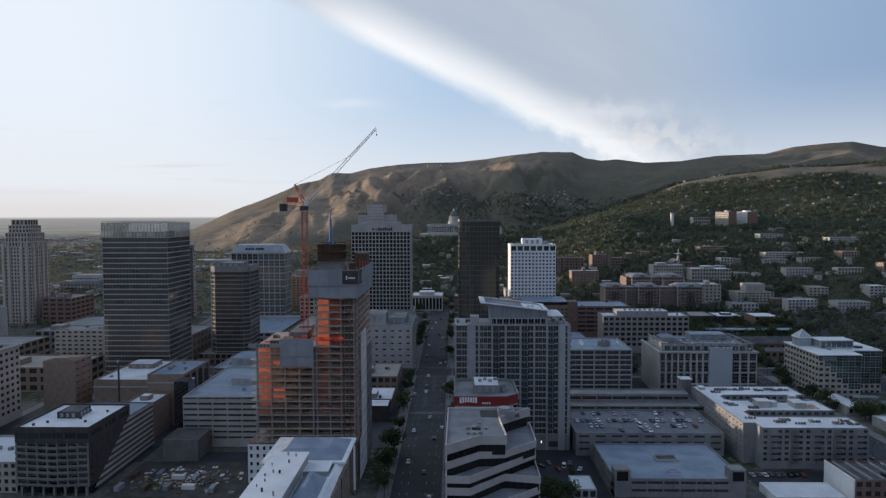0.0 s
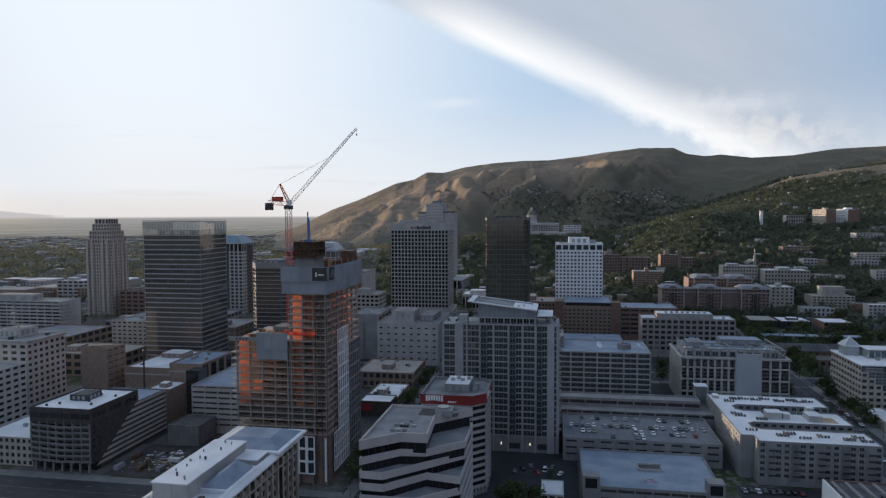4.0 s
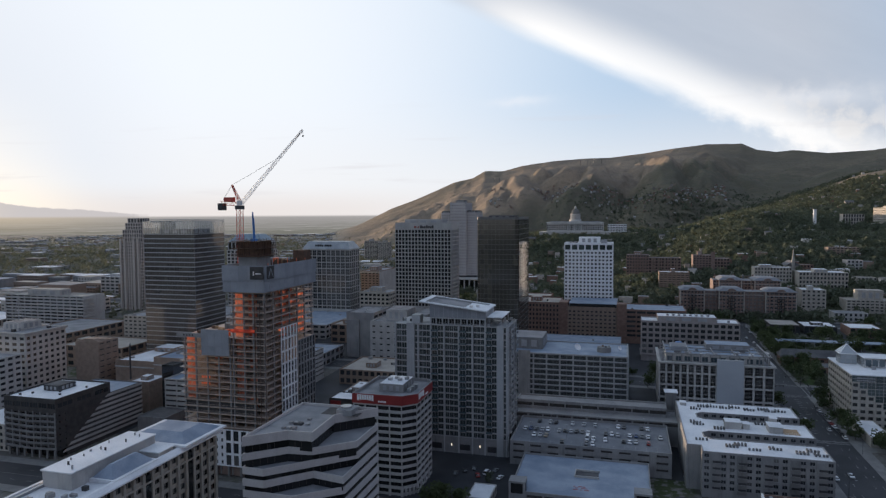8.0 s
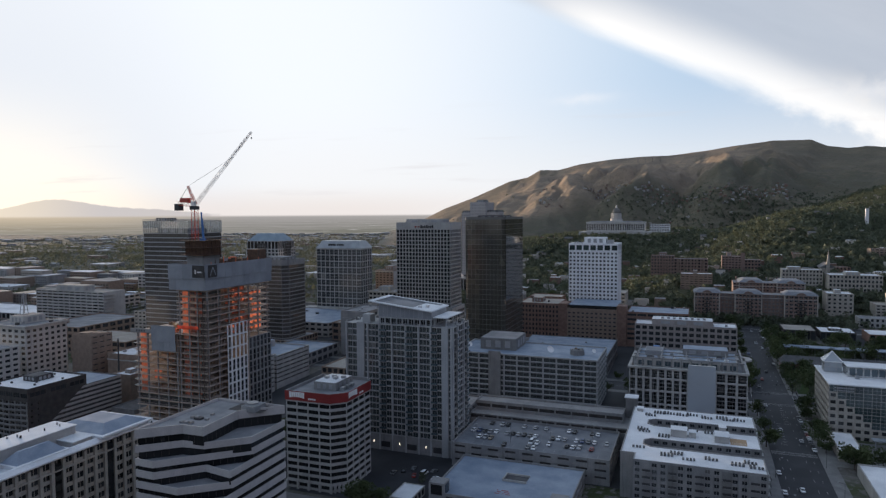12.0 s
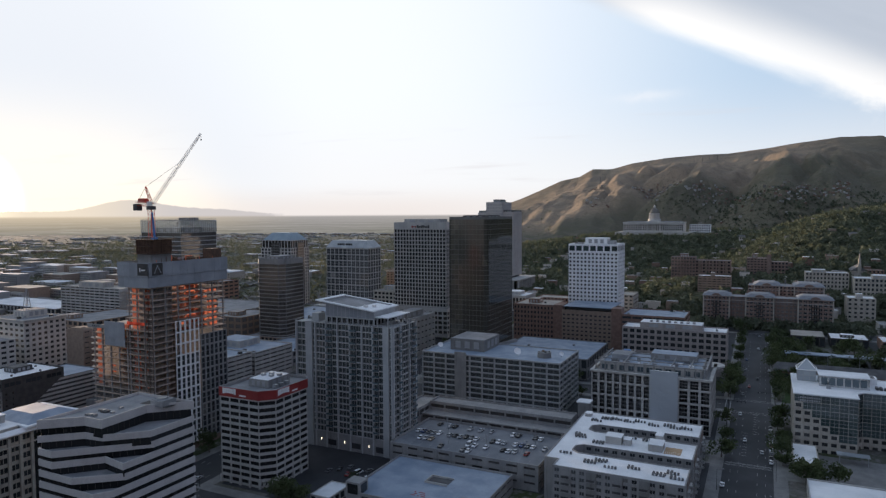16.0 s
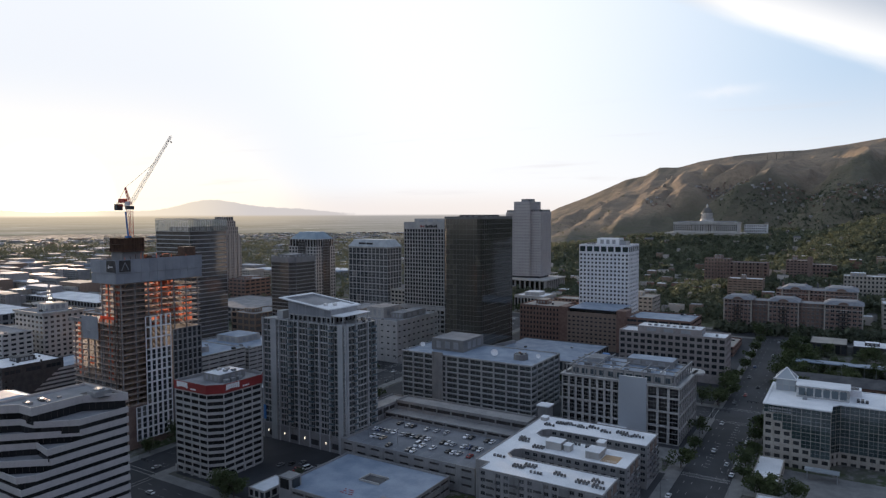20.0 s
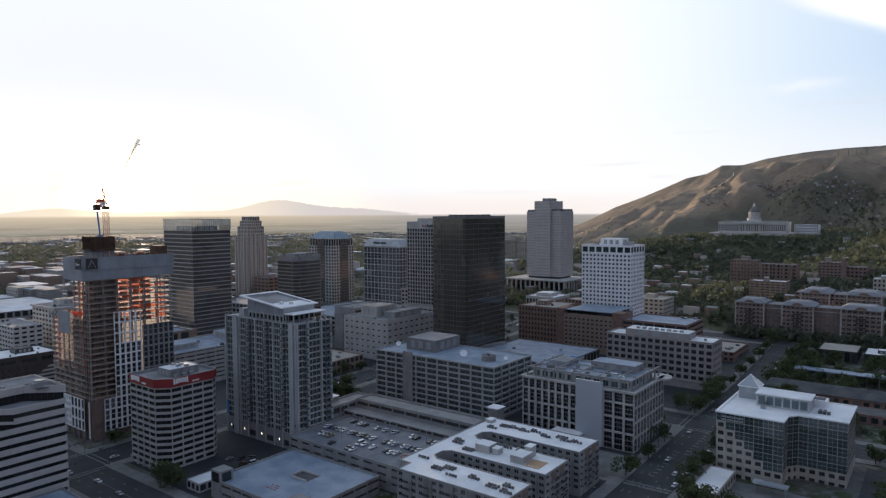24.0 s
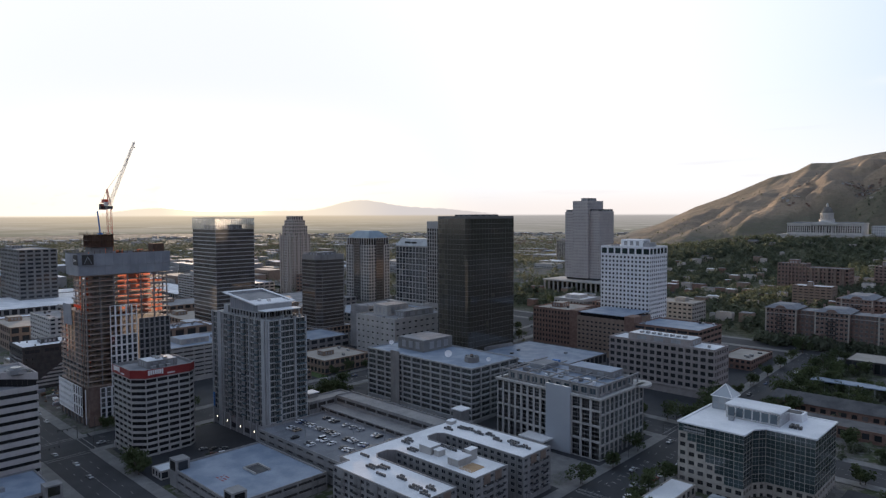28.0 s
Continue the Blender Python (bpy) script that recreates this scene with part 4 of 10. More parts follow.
# ---------------------------------------------------------------- towers
def tower_bank():
    T = thing("office_tower", -70, 640, 16, "pale stone bank tower with a tight grid of dark square windows", "office tower")
    z0, z1 = 44.0, 125.0
    p = rect(-97.2, 624, -41.6, 656)
    s = st(17, 20, 0.8, 0.45, 0.45, 0.7, 0.5, 6.5)
    e = st(10, 20, 0.8, 0.45, 0.45, 0.7, 0.5, 6.5)
    panes = block(T, p, z0, z1, [s, e, None, None], "concrete_pale", "roof_grey", 1.5)
    windows(T, panes, "glass_deep", "bronze", limit=68, bar=0.03)
    base = block(T, rect(-101.5, 622, -39, 658), 16, 43.9, [st(12, 5, 1.2, 0.6, 1.0, 0.8, 3, 2.5), st(7, 5, 1.2, 0.6, 1.0, 0.8, 3, 2.5)], "concrete_pale", "roof_grey", 0.2, name="podium")
    windows(T, base, "glass_black", "bronze")
    penthouse(T, -90, 632, 123.5, -52, 650, 128.0, "concrete_pale")
    bd = Build()                       # sign: a red key-like mark and dark bars
    y = 623.9
    bd.box(-77.6, y - 0.3, 119.9, -76.0, y, 121.7, 0)
    bd.box(-76.0, y - 0.3, 120.5, -73.6, y, 121.1, 0)
    bd.box(-73.6, y - 0.3, 119.9, -72.9, y, 121.7, 0)
    x = -71.8
    for w, h in ((1.7, 2.8), (1.4, 2.0), (1.5, 2.4), (1.7, 2.8), (1.4, 2.0), (1.4, 2.0), (1.5, 2.8)):
        bd.box(x, y - 0.3, 119.6, x + w, y, 119.6 + h, 1)
        x += w + 0.45
    bd.link("sign", T, ["red", "dark_metal"], "red mark and dark raised bars")


def tower_black():
    T = thing("office_tower", 20, 565, 12, "black mirror-glass office tower with thin floor lines", "office tower")
    x0, y0, x1, y1 = 3.0, 535.4, 36.6, 594.0
    c = 3.0
    poly = [(x0 + c, y0), (x1 - c, y0), (x1 - c * 0.3, y0 + c * 0.3), (x1, y0 + c), (x1, y1 - c), (x1 - c, y1), (x0 + c, y1), (x0, y1 - c), (x0, y0 + c), (x0 + c * 0.3, y0 + c * 0.3)]
    z0, z1 = 22.0, 130.5
    S, E = st(9, 27, 0.12, 0.22, 0.0, 0.10, 0, 2.0), st(15, 27, 0.12, 0.22, 0.0, 0.10, 0, 2.0)
    K = st(1, 27, 0.06, 0.22, 0.0, 0.10, 0, 2.0)
    panes = block(T, poly, z0, z1, [S, K, K, E, K, S, K, E, K, K], "line_metal", "roof_dark", 2.5)
    order = [p for p in panes if p[1] == 0] + [p for p in panes if p[1] != 0]
    windows(T, order, "glass_tower", "line_metal", limit=72, bar=0.012)
    bd = Build()
    for x in np.linspace(x0 + 1, x1 - 1, 8):
        for y in (y0 + 1, y1 - 1):
            bd.box(x - 0.5, y - 0.5, 12, x + 0.5, y + 0.5, 22)
    bd.link("colonnade", T, "concrete_dark")
    part_box("lobby", T, x0 + 4, y0 + 4, 12, x1 - 4, y1 - 4, 22, "glass_black")
    penthouse(T, x0 + 7, y0 + 14, 128, x1 - 7, y1 - 14, 131.6, "dark_metal", "roof_dark")


def tower_white():
    T = thing("office_tower", 80, 700, 18, "white office tower with square punched windows and taller top storey", "office tower")
    p = rect(58.3, 690.4, 105.2, 723.4)
    panes = block(T, p, 40, 96.0, [st(13, 15, 1.75, 1.0, 0.85, 0.35, 0.5, 0.3), st(9, 15, 1.75, 1.0, 0.85, 0.35, 0.5, 0.3)], "white", "roof_grey", 0.05)
    windows(T, panes, "glass", "bronze", limit=78, bar=0.03)
    top = block(T, rect(58.2, 690.3, 105.3, 723.5), 96.02, 103.6, [st(7, 1, 1.5, 1.0, 1.8, 0.5), st(5, 1, 1.5, 1.0, 1.8, 0.5)], "white", "roof_white", 1.0, name="crown")
    windows(T, top, "glass_green", "bronze", nx=2)
    penthouse(T, 71.6, 702, 102.6, 92.6, 716, 109.0, "white", "roof_white")
    penthouse(T, 93.5, 702, 102.6, 99, 715, 106.4, "metal")
    rr = Build()
    for i in range(9):
        x = 61 + i * 1.0
        rr.box(x + 1, 701, 102.6, x + 1.5, 701.5, 104.8 + 0.4 * (i % 3))
    rr.link("roof_plant", T, "dark_metal")


def tower_main():
    """The banded glass tower with a tall glass screen round its roof."""
    T = thing("office_tower", -220, 470, 11, "dark glass tower with pale floor lines and a pale glass crown", "office tower")
    x0, y0, x1, y1 = -242.8, 453.0, -197.5, 492.0
    poly = rect(x0, y0, x1, y1)
    panes = block(T, poly, 11, 118.5, [st(1, 30, 0.3, 0.80, 0.0, 0.25)] * 4, "mullion", "roof_grey", 0.1)
    windows(T, panes, "glass_bronze", "line_metal", nx=20, nz=2, name="glass_band", bar=0.012)
    bd, panes = Build(), []
    ring = rect(x0 - 0.3, y0 - 0.3, x1 + 0.3, y1 + 0.3)
    for k, c in enumerate((20, 17, 20, 17)):
        facade(bd, panes, ring[k], ring[(k + 1) % 4], 118.6, 128.9, c, 1, 0.22, 0.12, 0.12, 0.15)
    bd.link("crown", T, "mullion")
    windows(T, panes, "clear_glass", "mullion", bar=0.02, name="crown_pane", limit=60)
    for xa, ya, xb, yb in ((x0, y0 - 0.2, x1, y0 + 0.1), (x1 - 0.1, y0 + 0.1, x1 + 0.2, y1), (x0, y1 - 0.1, x1 - 0.1, y1 + 0.2), (x0 - 0.2, y0 + 0.1, x0 + 0.1, y1 - 0.1)):
        part_box("crown_rail", T, xa, ya, 129.7, xb, yb, 129.95, "mullion")
    for i in range(12):
        part_box("crown_post", T, x0 + 4.1 * i, y0 - 0.1, 128.9, x0 + 4.1 * i + 0.16, y0 + 0.05, 129.7, "mullion")
    penthouse(T, x0 + 8, y0 + 8, 118.4, x1 - 8, y1 - 8, 122.5, "plant_grey", "roof_grey")


def tower_pink():
    T = thing("apartment_tower", -475, 725, 12, "stepped rosy stone tower with vertical rows of windows", "apartment tower")
    steps = ((12, 101, 0, 23, 26), (101, 116, 3.6, 3, 20), (116, 124, 6.5, 2, 16), (124, 130, 9.0, 1, 12))
    for i, (a, b, d, rows, cols) in enumerate(steps):
        p = rect(-484 + d * 0.8, 700 + d * 0.8, -451.5 - d * 0.8, 731.5 - d * 0.8)
        c = max(4, int(cols * 0.4))
        panes = block(T, p, a, b, [st(c, rows, 1.6, 0.9, 0.7, 0.4), st(c, rows, 1.6, 0.9, 0.7, 0.4)], "pink_stone", "roof_tan", 0.8 if i < 3 else 0.3, name="wall", foot=(i == 0))
        windows(T, panes, "glass", "bronze", nx=2, limit=24)
    for x in (-481.6, -475.5, -462, -456):
        part_box("buttress", T, x - 1.2, 698.8, 12, x + 1.2, 700, 105, "pink_stone")
    for y in (703, 710.5, 718.5, 726):
        part_box("buttress", T, -451.5, y - 1.2, 12, -450.3, y + 1.2, 105, "pink_stone")


def tower_faceted():
    T = thing("office_tower", -180, 562, 11, "dark banded office tower with chamfered corners and a pale top band", "office tower")
    x0, y0, x1, y1, c = -204, 546, -171, 582, 5
    poly = [(x0 + c, y0), (x1 - c, y0), (x1, y0 + c), (x1, y1 - c), (x1 - c, y1), (x0 + c, y1), (x0, y1 - c), (x0, y0 + c)]
    s = st(1, 20, 0.3, 0.8, 0.0, 0.5, 2.5, 5.0)
    panes = block(T, poly, 14, 92, [s, s, s, s, s, None, s, s], "concrete", "roof_grey", 1.0)
    windows(T, panes, "glass_bronze", "line_metal", nx=10, name="ribbon_window", bar=0.015)
    penthouse(T, -197, 553, 91, -179, 574, 94, "concrete_dark")
    low = block(T, rect(-212, 540, -165, 588), 11, 20, [st(10, 2, 1.2, 0.6, 0.7, 0.6), st(10, 2, 1.2, 0.6, 0.7, 0.6)], "brick_tan", "roof_grey", 0.8, name="podium")
    windows(T, low, "glass", "bronze", nx=2)
    part_box("stair_shaft", T, -204.8, 552, 14, -203.9, 556, 93.5, "concrete_pale")


def tower_grid():
    T = thing("office_tower", -212, 725, 14, "pale framed office block with a two-storey grid of glass", "office tower")
    p = rect(-241.2, 712, -183, 740)
    panes = block(T, p, 14, 94, [st(10, 10, 0.8, 0.5, 0.4, 0.5, 8, 1.0), st(5, 10, 0.8, 0.5, 0.4, 0.5, 8, 1.0)], "concrete_pale", "roof_grey", 0.3)
    windows(T, panes, "glass", "concrete", nx=2, nz=2, bar=0.03, limit=50)
    bd = Build()
    a, b = inset(p, -0.6), inset(p, 5)
    for i in range(4):
        j = (i + 1) % 4
        bd.face([(*a[i], 94), (*a[j], 94), (*b[j], 102.5), (*b[i], 102.5)])
    bd.face([(*q, 102.5) for q in b])
    bd.link("sloped_crown", T, "metal")
    sg = Build()
    x = -226
    for w in (1.6, 0.6, 1.7, 1.7, 1.5, 0, 1.6, 1.6, 1.7, 1.6):
        if w:
            sg.box(x, 713.2, 96.2, x + w, 713.8, 99.0)
        x += w + 0.6 if w else 1.6
    sg.link("sign", T, "dark_metal", "row of dark raised bars")
    part_box("podium", T, -252, 700, 14, -160, 712, 26, "concrete_pale")


def tower_hip():
    T = thing("office_tower", -318, 730, 12, "stone office tower with notched corners and a pale blue hipped roof", "office tower")
    x0, y0, x1, y1 = -341, 712, -294, 748
    panes = block(T, rect(x0, y0, x1, y1), 12, 91.5, [st(9, 18, 1.7, 0.8, 0.6, 0.5, 6), st(8, 18, 1.7, 0.8, 0.6, 0.5, 6)], "concrete_pale", "roof_grey", 0.1)
    windows(T, panes, "glass", "bronze", limit=40)
    top = block(T, rect(x0 + 1, y0 + 1, x1 - 1, y1 - 1), 91.52, 101.5, [st(9, 1, 1.0, 0.6, 0.6, 0.8), st(8, 1, 1.0, 0.6, 0.6, 0.8)], "concrete_pale", "roof_grey", 0.1, name="crown", foot=False)
    windows(T, top, "glass_black", "bronze", nx=2)
    bd = Build()
    a, b = rect(x0 + 1.5, y0 + 1.5, x1 - 1.5, y1 - 1.5), rect(x0 + 10, y0 + 10, x1 - 10, y1 - 10)
    for i in range(4):
        j = (i + 1) % 4
        bd.face([(*a[i], 101.5), (*a[j], 101.5), (*b[j], 110.5), (*b[i], 110.5)])
    bd.face([(*q, 110.5) for q in b])
    bd.link("hipped_roof", T, "copper")
    for name, a, b, c, d, sides in (("glazed_strip", x0 + 17, y0 - 0.9, x0 + 30, y0 - 0.02, "S"), ("glazed_strip", x1 + 0.02, y0 + 12, x1 + 0.9, y0 + 25, "E")):
        bd, ps = Build(), []
        if sides == "S":
            facade(bd, ps, (a, b), (c, b), 20, 98.5, 5, 23, 0.25, 0.5, 0.1, 0.2)
            bd.box(a, b + 0.22, 20, c, d, 98.5)
        else:
            facade(bd, ps, (c, b), (c, d), 20, 98.5, 5, 23, 0.25, 0.5, 0.1, 0.2)
            bd.box(a, b, 20, c - 0.22, d, 98.5)
        strip_ob = bd.link(name, T, "concrete_dark", "dark bronze glazed strip up the wall")
        windows(strip_ob, ps, "glass_bronze", "bronze", limit=0)


def tower_church_office():
    T = thing("office_tower", -108, 940, 28, "tall grey stone tower of vertical fins with two lower wings", "office tower")
    for name, x0, y0, x1, y1, z, cs, ce in (("shaft", -121, 920.5, -97.5, 958, 149.0, 10, 16), ("west_wing", -134, 922.5, -121.02, 956, 134.6, 5, 14), ("east_wing", -97.48, 925, -83, 961, 135.2, 6, 15)):
        panes = block(T, rect(x0, y0, x1, y1), 47, z, [st(cs, 1, 1.5, 0.5, 2.0, 0.3), st(ce, 1, 1.5, 0.5, 2.0, 0.3)], "tower_stone", "roof_grey", 1.0, name=name, foot=(name == "shaft"))
        windows(T, panes, "concrete_dark", "tower_stone", nz=24, limit=40, name="window_strip", bar=0.012)
    for x0, x1, y0, y1, z in ((-133, -121.1, 923.5, 955, 133.7), (-97.4, -84, 926, 960, 134.3)):
        penthouse(T, x0, y0, z, x1, y1, z + 3.6, "dark_metal", "roof_grey")
    penthouse(T, -114, 930, 148.1, -103, 950, 152.6, "concrete_dark", "roof_grey")
    # dark box fills the gap below the tower, painting its shadow
    part_box("soffit_gap", T, -132, 924, 44.5, -85, 957, 47, "dark_metal")
    part_box("plinth_roof", T, -156, 902, 42.6, -66, 975, 44.4, "concrete_pale", "broad white plinth roof")
    for x in np.linspace(-154, -68, 13):
        part_box("pier", T, x - 0.8, 903, 27, x + 0.8, 905.5, 42.6, "concrete_pale")
    for y in np.linspace(910, 972, 9):
        part_box("pier", T, -69, y - 0.8, 27, -67, y + 0.8, 42.6, "concrete_pale")
    part_box("recessed_wall", T, -150, 910, 27, -73, 972, 42.6, "glass_black")
    FOOT.append((-158, 899, -62, 978))


tower_bank()
tower_black()
tower_white()
tower_main()
tower_pink()
tower_faceted()
tower_grid()
tower_hip()
tower_church_office()


# ---------------------------------------------------------------- the condominium tower
def condo():
    T = thing("apartment_tower", 30, 361, 8.5, "grey concrete condominium tower with balconies and a raised glass crown", "apartment tower")
    x0, y0, x1, y1 = 0.0, 349, 60.4, 373.5
    lo, hi, n = 17.0, 75.4, 18
    h = (hi - lo) / n
    # the south front: bays of glass between narrow columns and two blank strips
    bays = ((0.9, 6.6, 2), (11.1, 12.5, 1), (13.4, 19.4, 3), (20.3, 26.6, 2), (27.5, 34.4, 3), (35.3, 41.7, 2), (42.6, 48.4, 3), (49.4, 54.8, 2), (58.5, 59.6, 1))
    bd, panes = Build(), []
    for a, b, c in bays:
        facade(bd, panes, (a, y0), (b, y0), lo, hi, c, n, 0.16, 0.30, 0.28, 0.55)
    edges = [x0] + [v for a, b, _ in bays for v in (a, b)] + [x1]
    for a, b in zip(edges[0::2], edges[1::2]):
        bd.face([(a, y0, lo), (b, y0, lo), (b, y0, hi), (a, y0, hi)])
    side = ((350.2, 356.0, 2), (357.4, 365.6, 3), (366.8, 372.6, 2))
    for a, b, c in side:
        facade(bd, panes, (x1, a), (x1, b), lo, hi, c, n, 0.16, 0.30, 0.28, 0.55)
    edges = [y0] + [v for a, b, _ in side for v in (a, b)] + [y1]
    for a, b in zip(edges[0::2], edges[1::2]):
        bd.face([(x1, a, lo), (x1, b, lo), (x1, b, hi), (x1, a, hi)])
    facade(bd, panes, (x0, y1), (x0, y0), lo, hi, 7, n, 0.9, 0.4, 0.4, 0.4)
    bd.face([(x1, y1, lo), (x0, y1, lo), (x0, y1, hi), (x1, y1, hi)])
    bd.face([(x0, y0, hi), (x1, y0, hi), (x1, y1, hi), (x0, y1, hi)])
    bd.link("wall", T, "concrete_cool")
    FOOT.append((x0 - 3, y0 - 3, x1 + 3, y1 + 3))
    panes.sort(key=lambda q: (q[1] != 0, q[1] < 0))
    windows(T, panes, "glass_condo", "mullion", nx=2, nz=1, limit=95, bar=0.03)
    for x, w in ((0.0, 0.8), (6.7, 4.3), (12.6, 0.7), (19.5, 0.7), (26.7, 0.7), (34.5, 0.7), (41.8, 0.7), (48.5, 0.8), (54.9, 3.5), (59.7, 0.7)):
        part_box("column" if w < 2 else "panel_strip", T, x, y0 - 0.62, 8.5, x + w, y0 - 0.01, hi + 0.7, "trim_cool", "" if w < 2 else "pale concrete panel strip")
    for y, w in ((349.05, 1.1), (356.1, 1.2), (365.7, 1.0), (372.6, 0.9)):
        part_box("column", T, x1, y, 8.5, x1 + 0.7, y + w, hi + 0.7, "trim_cool")
    for r in range(1, n + 1):
        z = lo + r * h
        part_box("slab_edge", T, 0.8, y0 - 0.45, z - 0.17, 59.7, y0 - 0.015, z + 0.13, "concrete_pale")
        part_box("slab_edge", T, x1 + 0.01, 350.2, z - 0.17, x1 + 0.5, 372.5, z + 0.13, "concrete_pale")
        if r == n:
            continue
        for a, b in ((20.4, 24.0), (35.4, 39.0), (49.5, 52.6)):
            bd = Build()
            bd.box(a, y0 - 1.7, z - 0.12, b, y0 - 0.46, z + 0.10, 0)
            slab = bd.link("balcony", T, "concrete_pale")
            g = Build()
            g.box(a, y0 - 1.7, z + 0.10, b, y0 - 1.65, z + 1.1)
            g.box(b - 0.05, y0 - 1.64, z + 0.10, b, y0 - 0.63, z + 1.1)
            g.link("balustrade", slab, "glass_rail", "clear glass balustrade")
        for a, b in ((352.6, 356.0), (366.9, 372.2)):
            bd = Build()
            bd.box(x1 + 0.51, a, z - 0.12, x1 + 1.9, b, z + 0.10, 0)
            slab = bd.link("balcony", T, "concrete_pale")
            part_box("balustrade", slab, x1 + 1.85, a, z + 0.10, x1 + 1.9, b, z + 1.1, "glass_rail", "clear glass balustrade")
    base = block(T, rect(x0 - 0.3, y0 - 0.3, x1 + 0.3, y1 + 0.3), 8.0, 16.95, [st(4, 1, 9, 2.2, 3.6, 0.5), st(2, 1, 8, 2.2, 3.6, 0.5)], "concrete", "roof_grey", 0.05, name="base")
    windows(T, base, "dark_metal", "dark_metal")
    part_box("blue_hoarding", T, 0.9, y0 - 0.9, 19, 2.6, y0 - 0.63, 27, "blue", "narrow blue banner")
    for x in (4.0, 16.2, 31.0, 46.0, 57.0):
        bd = Build()
        bd.box(x, y0 - 0.52, 12.4, x + 0.2, y0 - 0.31, 13.5)
        bd.link("wall_lamp", T, "lamp", "lit warm wall lamp")
    # roof terrace: parapet rail, planters and the glazed crown
    rail = Build()
    for a, b, c, d in ((0.3, 349.2, 60.1, 349.3), (60.1, 349.2, 60.2, 373.2), (0.3, 349.2, 0.4, 373.2)):
        rail.box(a, b, hi + 1.0, c, d, hi + 1.12)
    for i in range(31):
        rail.box(0.3 + 2.0 * i, 349.2, hi, 0.38 + 2.0 * i, 349.28, hi + 1.0)
    for i in range(12):
        rail.box(60.1, 349.6 + 2.0 * i, hi, 60.18, 349.68 + 2.0 * i, hi + 1.0)
    rail.link("terrace_rail", T, "mullion")
    rnd = random.Random(61)
    for k in range(16):
        x, y = (rnd.uniform(1, 12), rnd.uniform(350.5, 371)) if k < 9 else (rnd.uniform(51, 59), rnd.uniform(350.5, 371))
        part_box("roof_plant", T, x, y, hi, x + rnd.uniform(0.6, 1.8), y + rnd.uniform(0.6, 1.6), hi + rnd.uniform(0.7, 1.8), rnd.choice(("metal", "concrete_dark", "dark_metal")))
    part_box("stair_head", T, 8.5, 352, hi, 13.0, 358, hi + 4.4, "trim_cool")
    crown = block(T, rect(19.0, 350.4, 49.0, 372), hi, 79.2, [st(9, 1, 0.5, 0.2, 0.6, 0.9), st(6, 1, 0.5, 0.2, 0.6, 0.9), None, st(6, 1, 0.5, 0.2, 0.6, 0.9)], "trim_cool", "roof_grey", 0.1, name="crown", foot=False)
    windows(T, crown, "glass_deep", "mullion", nx=2, name="crown_pane")
    zt = lambda x: 87.8 - (x - 13.5) * 0.117
    for p, q, c in (((19.0, 350.4), (49.0, 350.4), 12), ((49.0, 350.4), (49.0, 372), 8), ((19.0, 372), (19.0, 350.4), 8)):
        u = (Vector(q) - Vector(p)) / c
        for k in range(c):
            a, b = Vector(p) + u * (k + 0.03), Vector(p) + u * (k + 0.97)
            g = Build()
            g.face([(a.x, a.y, 79.3), (b.x, b.y, 79.3), (b.x, b.y, zt(b.x) - 0.7), (a.x, a.y, zt(a.x) - 0.7)])
            g.link("gable_panel", T, "trim_cool" if p[0] > 40 else "screen")
            m = Vector(p) + u * k
            part_box("gable_mullion", T, m.x - 0.09, m.y - 0.09, 79.2, m.x + 0.09, m.y + 0.09, zt(m.x) - 0.5, "mullion")
    # the tilted rim round the sunken roof
    bd = Build()
    o, i = rect(13.5, 348.5, 49.6, 374.5), rect(16.4, 350.4, 47.0, 372.6)
    for k in range(4):
        j = (k + 1) % 4
        a, b, c, d = o[k], o[j], i[j], i[k]
        bd.face([(*a, zt(a[0])), (*b, zt(b[0])), (*c, zt(c[0])), (*d, zt(d[0]))], 0)
        bd.face([(*a, zt(a[0]) - 0.6), (*b, zt(b[0]) - 0.6), (*b, zt(b[0])), (*a, zt(a[0]))], 0)
        bd.face([(*d, zt(d[0])), (*c, zt(c[0])), (*c, zt(c[0]) - 1.0), (*d, zt(d[0]) - 1.0)], 1)
        bd.face([(*b, zt(b[0]) - 0.6), (*a, zt(a[0]) - 0.6), (*d, zt(d[0]) - 0.6), (*c, zt(c[0]) - 0.6)], 0)
    bd.link("tilted_roof_rim", T, ["roof_white", "concrete_cool"])
    for name, xa, xb, drop, mat, label in (("sunken_roof", 16.4, 37.0, 0.95, "roof_grey", "grey gravel roof inside the rim"), ("white_deck", 37.0, 47.0, 0.75, "roof_white", "white membrane deck")):
        bd = Build()
        bd.face([(xa, 350.4, zt(xa) - drop), (xb, 350.4, zt(xb) - drop), (xb, 372.6, zt(xb) - drop), (xa, 372.6, zt(xa) - drop)])
        bd.face([(xa, 372.6, zt(xa) - drop - 0.4), (xb, 372.6, zt(xb) - drop - 0.4), (xb, 350.4, zt(xb) - drop - 0.4), (xa, 350.4, zt(xa) - drop - 0.4)])
        bd.link(name, T, mat, label)
    for x, y in ((39, 356), (41.5, 360.5)):
        part_box("roof_fan", T, x, y, zt(x + 1.6) - 0.9, x + 1.6, y + 1.6, zt(x) + 0.35, "crane_white")
    part_box("side_canopy", T, 49.7, 350.2, 79.9, 57.6, 372.6, 80.4, "roof_white", "white side canopy")
    for x, y in ((50.4, 350.6), (56.6, 350.6), (56.6, 361), (56.6, 371.4)):
        part_box("canopy_post", T, x, y, hi, x + 0.4, y + 0.4, 79.9, "trim_cool")


